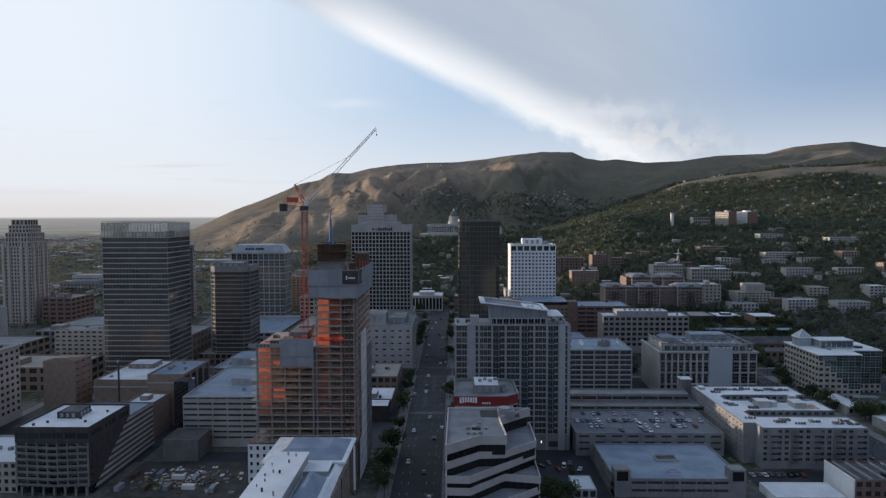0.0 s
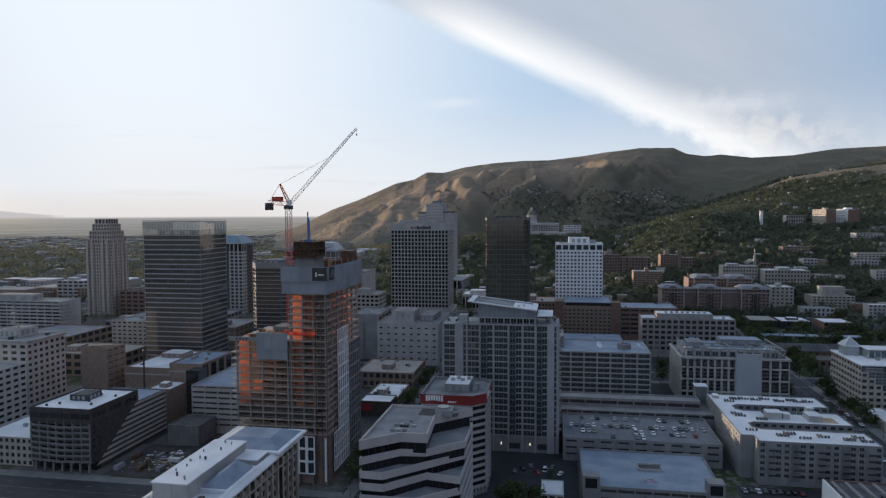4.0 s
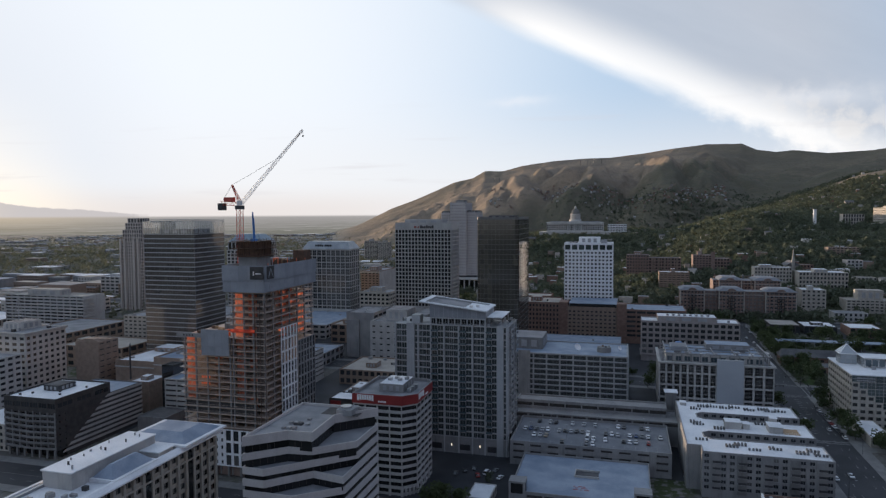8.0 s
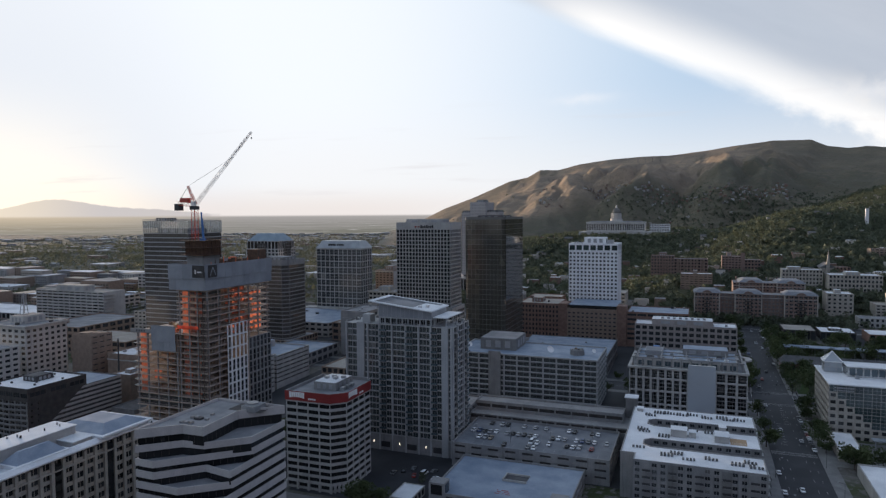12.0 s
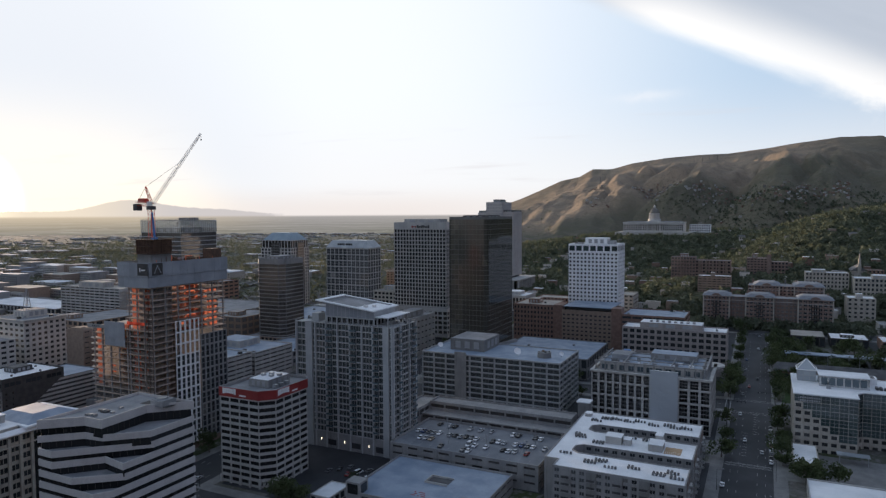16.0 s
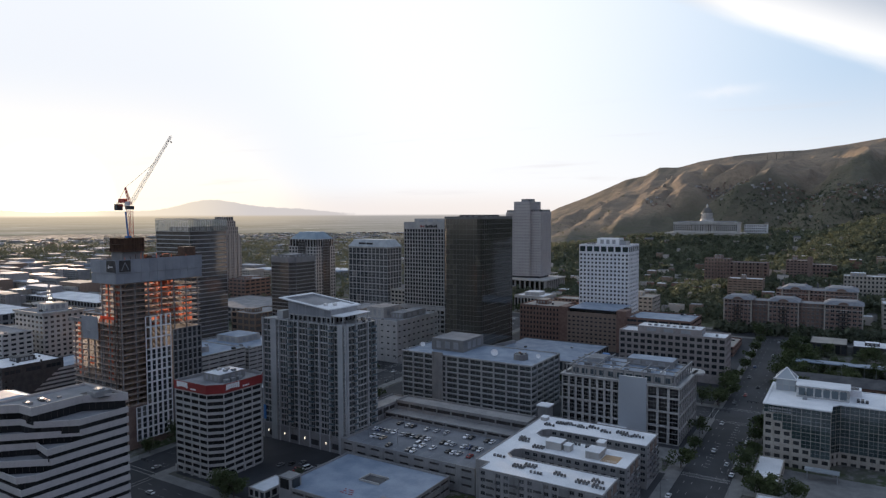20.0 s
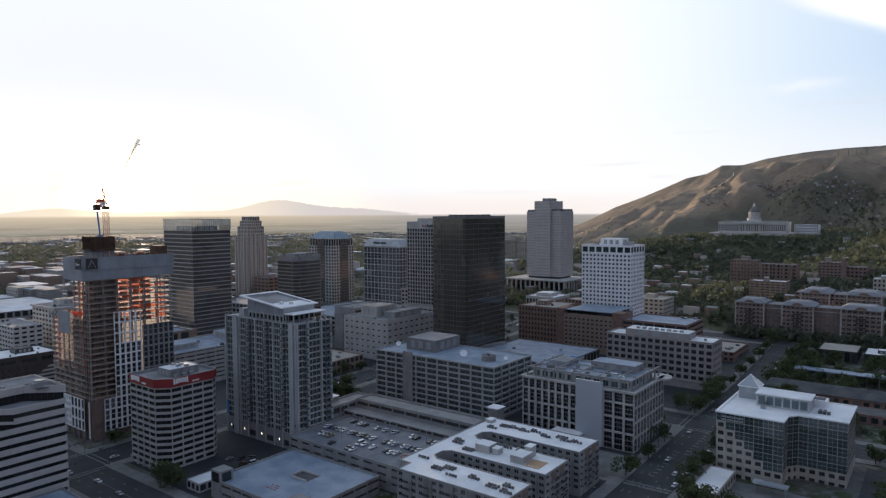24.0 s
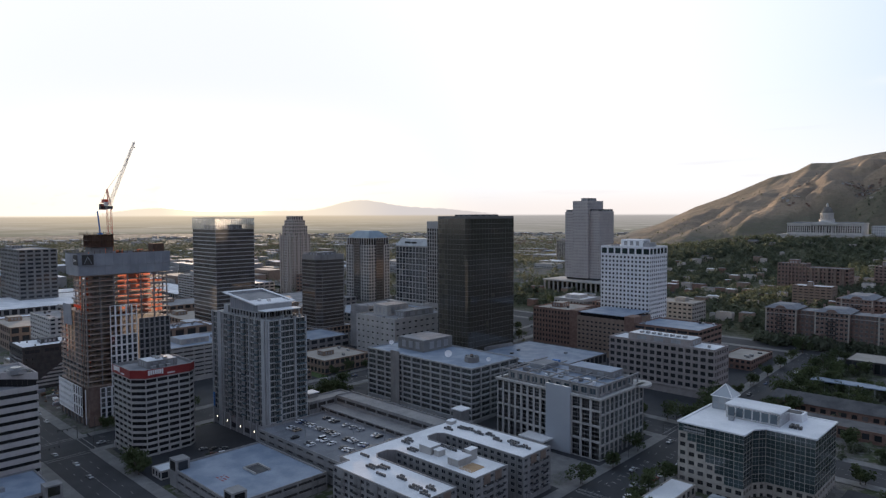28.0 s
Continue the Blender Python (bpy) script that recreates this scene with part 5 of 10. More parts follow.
def red_band_office():
    """Ribbon-window block with a red fascia."""
    T = thing("office_building", 14, 308, 8, "cream banded office block with a red fascia and chamfered corner", "office building")
    poly = [(0, 292.4), (23, 292.4), (28.5, 297.9), (28.5, 321), (25, 325), (0, 325)]
    f = lambda c: st(c, 13, 0.5, 0.75, 0.55, 0.45, 0.3, 0.1)
    panes = block(T, poly, 8, 48.6, [f(4), f(1), f(4), f(1), f(4), f(5)], "concrete_pale", "roof_grey", 0.1)
    windows(T, panes, "glass_deep", "bronze", nx=3, name="ribbon_window", bar=0.02)
    base = [((poly[i][0] + (poly[i + 1][0] - poly[i][0]) * k / 4, poly[i][1] + (poly[i + 1][1] - poly[i][1]) * k / 4), poly[i], poly[i + 1]) for i in range(3) for k in range(4)]
    for p, _, _ in base:
        part_box("ground_floor_pier", T, p[0] - 0.5, p[1] - 0.5, 7.4, p[0] + 0.5, p[1] + 0.5, 11.2, "concrete_pale")
    q = inset(poly, -0.35)
    bd = Build()
    inn = inset(poly, 0.3)
    for i in range(6):
        j = (i + 1) % 6
        bd.face([(*q[i], 48.7), (*q[j], 48.7), (*q[j], 53), (*q[i], 53)])
        bd.face([(*q[i], 53), (*q[j], 53), (*inn[j], 53), (*inn[i], 53)], 1)
        bd.face([(*inn[j], 48.6), (*inn[i], 48.6), (*inn[i], 53), (*inn[j], 53)], 1)
    bd.link("red_fascia", T, ["red", "concrete"], "red painted fascia")
    rf = Build()
    rf.face([(*p, 51.6) for p in inn])
    rf.link("roof", T, "roof_grey")
    penthouse(T, 9, 302, 51.6, 20.5, 318, 55.4, "concrete", "roof_white")
    for k in range(4):
        part_box("roof_unit", T, 11 + 2.4 * k, 308 + (k % 2) * 3, 55.5, 12.7 + 2.4 * k, 310 + (k % 2) * 3, 56.6, "metal")
    for k in range(3):
        part_box("roof_unit", T, 22, 303 + 4 * k, 51.6, 24, 305.4 + 4 * k, 53.4, "metal")
    for (ax, ay, ux, uy) in ((2.2, 291.9, 1, 0), (29.0, 299.0, 0, 1)):
        bars = [(k * 1.15, 0.85, 52.6 - 2.6 + 0.42 * math.sin(math.pi * k / 6), 52.6) for k in range(7)] + [(10 + k, 0.7, 49.6, 50.3) for k in range(4)]
        for at, wide, lo, hi in bars:
            part_box("sign_bar", T, ax + ux * at - 0.12 * uy, ay + uy * at - 0.12 * ux, lo, ax + ux * (at + wide) + 0.12 * uy, ay + uy * (at + wide) + 0.12 * ux, hi, "white", "white raised sign bar")


def zigzag_office():
    """White bands and black ribbon glass; the upper storeys step back along a slanting front."""
    T = thing("office_building", 12, 228, 7.5, "white and black banded office building with slanting stepped terraces", "office building")
    back, w, full = [(28.6, 249.7), (-2.6, 249.7)], (-3.0, 207.6), [(-3.0, 207.6), (28.6, 207.8)]
    plans = ((60.4, [w, (8.5, 217.6), (17.4, 217.7), (16.3, 238.0)]), (54.7, [w, (8.2, 217.7), (16.8, 218.6), (28.6, 229.2)]), (50.5, [w, (4.8, 207.3), (28.6, 230.2)]),
             (46.6, [w, (4.9, 207.3), (16.7, 219.3), (28.6, 217.2)]), (42.7, [w, (15.0, 207.4), (28.6, 218.6)]), (38.6, [w, (25.2, 207.8), (28.6, 213.0)]),
             (34.6, full), (30.6, full), (26.6, full), (22.6, full), (18.6, full), (14.6, full))
    for k, (z1, chain) in enumerate(plans):
        poly = chain + back
        zn = plans[k + 1][0] if k + 1 < len(plans) else 9.6
        tall = 3.2 if k == 0 else 2.4
        bd = Build()
        inn = inset(poly, 0.4)
        n = len(poly)
        for i in range(n):
            j = (i + 1) % n
            bd.face([(*poly[i], z1 - tall), (*poly[j], z1 - tall), (*poly[j], z1), (*poly[i], z1)], 0)
            bd.face([(*poly[i], z1), (*poly[j], z1), (*inn[j], z1), (*inn[i], z1)], 0)
            bd.face([(*inn[j], z1 - 1.0), (*inn[i], z1 - 1.0), (*inn[i], z1), (*inn[j], z1)], 0)
        bd.face([(*p, z1 - 1.0) for p in inn], 1)
        bd.face([(*p, z1 - tall) for p in reversed(poly)], 0)
        bd.link("white_band", T, ["tower_stone", "roof_grey"])
        gl = inset(poly, 0.5)
        for i in range(n - 1):
            a, b = Vector(gl[i]), Vector(gl[i + 1])
            run = (b - a).length
            g = Build()
            g.face([(a.x, a.y, zn - 1.1), (b.x, b.y, zn - 1.1), (b.x, b.y, z1 - tall + 0.05), (a.x, a.y, z1 - tall + 0.05)], 0)
            for q in range(1, int(run / 2.4)):
                c = a + (b - a) * (q * 2.4 / run)
                g.box(c.x - 0.05, c.y - 0.05, zn - 0.5, c.x + 0.05, c.y + 0.05, z1 - tall - 0.02, 1, bottom=False)
            g.link("ribbon_window", T, ["glass_deep", "bronze"])
    # no pit is cut: a thin dark slab paints its shade
    part_box("plant_well", T, 9.5, 240.5, 59.42, 24.0, 249.0, 59.5, "brick_dark", "thin dark slab painted as the shade of a sunken plant well")
    for k in range(3):
        part_box("terrace_planter", T, 2.5 + 3.4 * k, 212.0 + 1.9 * k, 45.7, 4.2 + 3.4 * k, 212.7 + 1.9 * k, 46.4, "concrete_dark")
    FOOT.append((-6, 203, 31, 252))
    penthouse(T, 16, 240, 59.4, 22, 247, 61.6, "metal")
    part_box("roof_hatch", T, 6, 226, 59.4, 9, 228, 60.2, "dark_metal")
    for k in range(7):
        part_box("roof_unit", T, 4 + 2.1 * (k % 4), 221 + 5.5 * (k // 3), 59.4, 5.2 + 2.1 * (k % 4), 222.4 + 5.5 * (k // 3), 60.1 + 0.15 * (k % 3), "metal" if k % 2 else "concrete")
    bd = Build()
    bd.tube(18.5, 243.5, 61.6, 62.3, 2.2, 2.2, 14)
    bd.link("cooling_unit", T, "metal")
    part_box("base_wall", T, 0, 212, 7, 27, 248, 9.5, "concrete_dark")


condo()
red_band_office()
zigzag_office()


# ---------------------------------------------------------------- the tower under construction
def building_site():
    T = thing("construction_tower", -56, 318, 8.5, "concrete tower frame under construction with orange sheeting and grey screens", "construction site")
    rnd = random.Random(4)
    x0, y0, x1, y1 = -62.2, 293.6, -44.4, 342.0
    base, fh, n = 31.7, 3.1, 21
    wx0, wx1, wy1, wn = -88.9, x0 - 0.52, 330.0, 14
    for k in range(n + 1):
        z = base + k * fh
        part_box("floor_slab", T, x0 - 0.5, y0 - 0.5, z - 0.34, x1 + 0.5, y1 + 0.5, z, "raw_slab")
    for k in range(wn + 1):
        z = base + k * fh
        part_box("floor_slab", T, wx0 - 0.4, y0 - 0.5, z - 0.34, wx1, wy1, z, "raw_slab")
        if 4 < k < 13:
            bd = Build()                                       # tapering loading platform past the west edge
            bd.prism([(wx0 - 3.0, y0 + 0.6), (wx0 - 0.42, y0 - 0.4), (wx0 - 0.42, y0 + 5.2), (wx0 - 3.0, y0 + 4.2)], z - 0.28, z - 0.06)
            bd.link("loading_platform", T, "concrete_pale")
    # concrete columns
    for x in (x0 + 0.5, x0 + 6.3, x1 - 6.4, x1 - 0.5):
        for y in np.linspace(y0 + 0.5, y1 - 0.5, 7):
            if x0 + 1 < x < x1 - 1 and y0 + 1 < y < y1 - 1:
                continue
            part_box("column", T, x - 0.3, y - 0.3, base, x + 0.3, y + 0.3, 97.0, "concrete")
    for x in np.linspace(wx0 + 0.3, wx1 - 0.8, 5):
        for y in (y0 + 0.4, wy1 - 0.6):
            part_box("column", T, x - 0.32, y - 0.32, 8.2, x + 0.32, y + 0.32, base + wn * fh, "concrete")
    part_box("core_wall", T, -61.6, 300.0, 8, -51.8, 312.4, 105.9, "concrete_dark")
    part_box("wing_core", T, -79, 313, 8, -70, 325, 78, "concrete_dark")
    # the netted hoist at the corner
    for z0, z1 in ((12, 30), (44.2, 84.2)):
        part_box("hoist_net", T, -49.4, y0 + 0.9, z0, -45.4, y0 + 1.05, z1, "netting", "dark brown hoist netting")
    for x in (-49.4, -46.8, -44.1):
        part_box("hoist_mast", T, x - 0.12, y0 - 0.72, 9, x + 0.12, y0 - 0.52, 92, "rust")
    # orange sheeting that hangs along the west edges and across the bays
    def sheet(a, b, z0, z1, mat="sheet"):
        bd = Build()
        m = 5
        pts = [(Vector(a) + (Vector(b) - Vector(a)) * i / m, rnd.uniform(-0.12, 0.12)) for i in range(m + 1)]
        dx, dy = Vector(b) - Vector(a)
        L = math.hypot(dx, dy)
        nx, ny = -dy / L, dx / L
        for (p, s), (q, t) in zip(pts, pts[1:]):
            bd.face([(p.x + nx * s, p.y + ny * s, z0 + rnd.uniform(0, 0.25)), (q.x + nx * t, q.y + ny * t, z0 + rnd.uniform(0, 0.25)), (q.x + nx * t * 0.3, q.y + ny * t * 0.3, z1), (p.x + nx * s * 0.3, p.y + ny * s * 0.3, z1)])
        bd.link("orange_sheet", T, mat)
    for k in range(n):
        z = base + k * fh
        if k >= 13:
            for y in (y0 + 24.4, y0 + 31.4, y0 + 38.2):
                if rnd.random() < 0.85:
                    sheet((x0 + 0.2, y), (x0 + 0.2, y + 6.4), z + 0.06, z + 2.7 - (0.9 if rnd.random() < 0.3 else 0))
            sheet((x0 + 0.8, y0 + 2.2), (x0 + 5.9, y0 + 1.8), z + 0.06, z + 2.72)
            if rnd.random() < 0.8:
                sheet((x0 + 6.6, y0 + 4.2), (x0 + 11.4, y0 + 3.8), z + 0.06, z + (2.7 if rnd.random() < 0.6 else 1.5))
            for y in (314.0, 320.5, 327.2, 334.0):
                if rnd.random() < 0.7:
                    sheet((x1 - 3.4 - 4 * rnd.random(), y), (x1 - 3.2, y + 5.4), z + 0.06, z + (2.7 if rnd.random() < 0.5 else 1.3))
        if k > 2:
            part_box("soffit_form", T, x0 + 0.9, y0 + 0.5, z + fh - 0.78, x1 - 5.2, y0 + 1.3, z + fh - 0.36, "timber")
            if k < 13:
                sheet((x0 + 0.8, y0 + 2.6), (x0 + 5.9, y0 + 2.3), z + 0.06, z + (2.72 if rnd.random() < 0.6 else 1.4))
                if rnd.random() < 0.6:
                    sheet((x0 + 6.6, y0 + 4.6), (x0 + 11.4, y0 + 4.2), z + 0.06, z + (2.7 if rnd.random() < 0.5 else 1.3))
        if k < wn:
            part_box("soffit_form", T, wx0 + 0.8, y0 + 0.5, z + fh - 0.78, wx1 - 0.9, y0 + 1.3, z + fh - 0.36, "timber")
            if k > 3:
                sheet((wx0 + 0.5, y0 + 1.9), (wx0 + 5.8, y0 + 1.5), z + 0.06, z + 2.72)
                sheet((wx0 + 0.25, y0 + 22), (wx0 + 0.25, y0 + 12), z + 0.06, z + 2.72)
                if rnd.random() < 0.7:
                    sheet((wx0 + 6.2, y0 + 4.6), (wx0 + 11.4, y0 + 4.2), z + 0.06, z + (2.6 if rnd.random() < 0.5 else 1.5))
                if rnd.random() < 0.4:
                    sheet((wx0 + 12.6, y0 + 6.6), (wx0 + 17.4, y0 + 6.2), z + 0.06, z + (2.6 if rnd.random() < 0.5 else 1.5))
            for b in range(5):                                # raking timber shores
                bd = Build()
                a = (wx0 + 2 + b * 5.2 + rnd.random() * 2, y0 + 0.9 + rnd.random(), z + 0.05)
                bd.beam(a, (a[0] + 3.2 * rnd.random() + 0.8, y0 + 1.4, z + fh * (0.4 + 0.45 * rnd.random())), 0.2)
                bd.link("prop", T, "timber")
            part_box("guard_rail", T, wx0 - 0.4, y0 - 0.47, z + 1.02, wx1, y0 - 0.40, z + 1.12, "raw_slab")
        for b in range(8):
            if rnd.random() < 0.75:
                ya = y0 + 1.2 + b * 5.7
                bd = Build()
                a = (x1 - 1.4 - 2 * rnd.random(), ya + rnd.random() * 3, z + 0.1)
                bd.beam(a, (a[0] + 0.4, a[1] + 1.5 + rnd.random() * 3, z + fh - 0.6 * rnd.random() - 0.4), 0.2)
                bd.link("prop", T, "timber")
        part_box("guard_rail", T, x0 - 0.45, y0 - 0.47, z + 1.02, x1 + 0.4, y0 - 0.40, z + 1.12, "raw_slab")
        if z > 66:
            part_box("guard_rail", T, x1 + 0.40, y0 - 0.4, z + 1.02, x1 + 0.47, y1 + 0.4, z + 1.12, "raw_slab")
    sheet((x0 - 0.3, y0 - 0.66), (-49.6, y0 - 0.66), 77.6, 79.3, "red_net")
    for i in range(10):
        part_box("scaffold_post", T, x0 + 1.9 * i - 0.04, y0 - 0.60, 44, x0 + 1.9 * i + 0.04, y0 - 0.52, 97, "raw_slab")
    for i in range(6):
        part_box("scaffold_post", T, x1 + 0.52, y0 + 2.2 * i, 31, x1 + 0.62, y0 + 2.2 * i + 0.1, 97, "raw_slab")
    for i in range(9):
        part_box("scaffold_post", T, x1 + 0.52, y0 + 15 + 4.0 * i, 79 if i < 4 else 70, x1 + 0.62, y0 + 15.1 + 4.0 * i, 97, "raw_slab")
    for i in range(12):
        part_box("scaffold_post", T, wx0 + 2.2 * i, y0 - 0.60, 44, wx0 + 0.08 + 2.2 * i, y0 - 0.52, 75, "raw_slab")
    part_box("debris_net", T, wx0 - 0.2, y0 + 0.75, 37.9, -49.5, y0 + 0.85, 44.0, "brick_dark", "black debris netting")
    # clutter on the deck of the low wing
    ztop = base + wn * fh
    part_box("deck_fascia", T, wx0 - 3.4, y0 - 0.85, ztop - 0.7, -78.0, y0 - 0.55, ztop + 1.3, "concrete", "pale deck fascia with dark slots")
    for i in range(4):
        part_box("fascia_slot", T, -88.4 + 1.6 * i, y0 - 0.9, ztop - 0.1, -87.7 + 1.6 * i, y0 - 0.86, ztop + 0.8, "dark_metal")
    for k in range(14):
        x, y = rnd.uniform(wx0 + 1, wx1 - 4), rnd.uniform(y0 + 1.5, 318)
        part_box("deck_crate", T, x, y, ztop, x + rnd.uniform(1.5, 4), y + rnd.uniform(1, 3), ztop + rnd.uniform(0.5, 2.0), rnd.choice(("orange", "orange", "timber", "rust")))
    # grey climbing screens round the top floors
    e = 2.0
    a = [(x0 - e, y0 - e - 1.6), (x1 + e, y0 - e - 1.6), (x1 + e, y1 + e - 1.2), (x0 - e, y1 + e - 1.2)]
    for i in range(4):
        p, q = Vector(a[i]), Vector(a[(i + 1) % 4])
        run = (q - p).length
        m = max(1, round(run / 4.6))
        u = (q - p) / run
        for k in range(m):
            s, t = p + u * (k * run / m + 0.03), p + u * ((k + 1) * run / m - 0.03)
            for z0, z1, off in ((97.2, 102.5, 0.0), (102.6, 109.7, 0.35)):
                nn = Vector((u.y, -u.x))
                bd = Build()
                s2, t2 = s + nn * off, t + nn * off
                bd.prism([(s2.x, s2.y), (t2.x, t2.y), (t2.x - nn.x * 0.2, t2.y - nn.y * 0.2), (s2.x - nn.x * 0.2, s2.y - nn.y * 0.2)], z0, z1)
                bd.link("screen_panel", T, "screen")
    xe, ys = x1 + e + 0.35, y0 - e - 1.95
    bd = Build()                      # black hoarding at the corner with pale shapes
    bd.box(xe - 7.2, ys - 0.35, 103.4, xe - 0.3, ys - 0.02, 109.3, 0)
    bd.box(xe - 5.6, ys - 0.45, 105.2, xe - 5.0, ys - 0.36, 107.2, 1)
    bd.box(xe - 4.4, ys - 0.45, 105.8, xe - 1.6, ys - 0.36, 106.4, 1)
    bd.link("hoarding", T, ["brick_dark", "crane_white"], "black hoarding with pale bars")
    bd = Build()
    bd.box(xe + 0.02, ys + 2.2, 103.4, xe + 0.35, ys + 8.4, 109.3, 0)
    bd.beam((xe + 0.4, ys + 3.2, 104.2), (xe + 0.4, ys + 5.2, 108.2), 0.3, 1)
    bd.beam((xe + 0.4, ys + 7.2, 104.2), (xe + 0.4, ys + 5.2, 108.2), 0.3, 1)
    bd.link("hoarding", T, ["brick_dark", "screen"], "black hoarding with a pale peak")
    for k in range(4):
        for z0, z1, off in ((66.3, 70.6, 0.0), (70.7, 78.8, 0.2)):
            part_box("screen_panel", T, -77.8 + k * 3.78, y0 - 1.8 - off, z0, -77.8 + k * 3.78 + 3.72, y0 - 1.6 - off, z1, "screen")
    # core shaft, rusty climbing formwork and its platforms
    cx0, cy0, cx1, cy1 = -62.2, 299.6, -51.4, 312.8
    part_box("deck_slab", T, x0 - 1, y0 - 1, 106.0, x1 + 1, y1 + 1, 106.3, "concrete")
    part_box("core_shaft", T, cx0 + 0.4, cy0 + 0.4, 106.3, cx1 - 0.4, cy1 - 0.4, 113.0, "concrete", "grey concrete core shaft")
    form = part_box("core_form", T, cx0, cy0, 113.0, cx1, cy1, 120.4, "rust", "rusty climbing formwork")
    for k in range(9):
        part_box("form_rib", form, cx0 + 0.3 + 1.25 * k, cy0 - 0.35, 113.2, cx0 + 0.6 + 1.25 * k, cy0 - 0.02, 120.2, "rust")
        part_box("form_rib", form, cx1 + 0.02, cy0 + 0.4 + 1.45 * k, 113.2, cx1 + 0.35, cy0 + 0.7 + 1.45 * k, 120.2, "rust")
        part_box("form_rod", form, cx0 + 0.4 + 1.2 * k, cy0 + 0.3 + (k % 3) * 5, 120.4, cx0 + 0.5 + 1.2 * k, cy0 + 0.4 + (k % 3) * 5, 121.6 + 0.5 * (k % 4), "dark_metal")
    for z in (113.4, 117.0, 120.5):
        bd = Build()
        for (a0, b0, a1, b1) in ((cx0 - 2, cy0 - 2, cx1 + 2, cy0 - 0.4), (cx0 - 2, cy1 + 0.4, cx1 + 2, cy1 + 2), (cx0 - 2, cy0 - 0.4, cx0 - 0.4, cy1 + 0.4), (cx1 + 0.4, cy0 - 0.4, cx1 + 2, cy1 + 0.4)):
            bd.box(a0, b0, z, a1, b1, z + 0.2)
        plat = bd.link("form_platform", T, "rust")
        bd = Build()
        for x in np.linspace(cx0 - 1.9, cx1 + 1.9, 8):
            bd.box(x - 0.05, cy0 - 1.95, z + 0.2, x + 0.05, cy0 - 1.85, z + 1.4)
        for y in np.linspace(cy0 - 1.9, cy1 + 1.9, 8):
            bd.box(cx1 + 1.85, y - 0.05, z + 0.2, cx1 + 1.95, y + 0.05, z + 1.4)
        for zz in (0.8, 1.35):
            bd.box(cx0 - 1.9, cy0 - 1.95, z + zz, cx1 + 1.9, cy0 - 1.88, z + zz + 0.07)
            bd.box(cx1 + 1.88, cy0 - 1.9, z + zz, cx1 + 1.95, cy1 + 1.9, z + zz + 0.07)
        bd.link("platform_rail", plat, "rust")
    for k in range(15):
        y = 296 + k * 3.1
        part_box("edge_post", T, x1 + 0.6, y, 106.3, x1 + 0.8, y + 0.2, 110.6 + (k % 4) * 0.7, "rust" if k % 3 else "orange")
    for k in range(12):
        x, y = rnd.uniform(x0 + 1, x1 - 3), rnd.uniform(316, 334)
        part_box("deck_crate", T, x, y, 106.3, x + rnd.uniform(1, 3), y + rnd.uniform(1, 4), 108.8 + rnd.uniform(0.3, 2.6), rnd.choice(("rust", "rust", "orange", "timber")))
    part_box("deck_form", T, x1 - 6, 333, 106.3, x1 + 0.5, 340, 114.6, "rust", "stack of rusty forms")
    # finished cladding on the east side
    for (ya, yb, zb, zt, mat, cc, rr) in ((306.6, 322.3, 12, 78.4, "white", 5, 11), (323.2, 342.4, 12, 69.0, "concrete", 6, 9), (300, 306.5, 12, 30.4, "white_panel", 2, 3)):
        bd, ps = Build(), []
        facade(bd, ps, (x1 + 1.15, ya), (x1 + 1.15, yb), zb, zt, cc, rr, 0.95, 0.35, 0.35, 0.45)
        bd.face([(x1 + 0.7, ya, zt), (x1 + 1.15, ya, zt), (x1 + 1.15, yb, zt), (x1 + 0.7, yb, zt)])
        bd.face([(x1 + 0.7, ya, zb), (x1 + 1.15, ya, zb), (x1 + 1.15, ya, zt), (x1 + 0.7, ya, zt)])
        bd.link("cladding", T, mat, "white facade cladding" if mat != "concrete" else "grey facade cladding")
        windows(T, ps if mat == "concrete" else [q for q in ps if q[0][2] < 58], "glass", "mullion" if mat == "concrete" else "white_panel", nx=1, nz=2, bar=0.025)
    # podium with white panels over an open ground floor
    bd, ps = Build(), []
    facade(bd, ps, (-93, y0 - 1.4), (-66.5, y0 - 1.4), 13, 30.9, 9, 5, 1.7, 0.9, 0.9, 0.4)
    facade(bd, ps, (-66.5, y0 - 1.4), (-50.2, y0 - 1.4), 13, 30.9, 4, 3, 1.3, 0.5, 0.5, 0.4)
    bd.link("podium_cladding", T, "white_panel", "white facade panels")
    windows(T, ps, "glass", "dark_metal", nx=2)
    part_box("podium_core", T, -92.9, y0 + 0.4, 8.0, x1, 341, 31.2, "brick_warm")
    part_box("podium_fin", T, x1 - 1.1, y0 - 1.3, 10, x1 - 0.2, y0 - 0.98, 30.4, "white_panel", "tall white fin")
    for x in np.linspace(-92, x1 - 1, 8):
        part_box("ground_column", T, x, y0 - 1.0, 8, x + 0.9, y0 - 0.1, 13, "concrete_dark")
    FOOT.append((-98, 288, -40, 348))


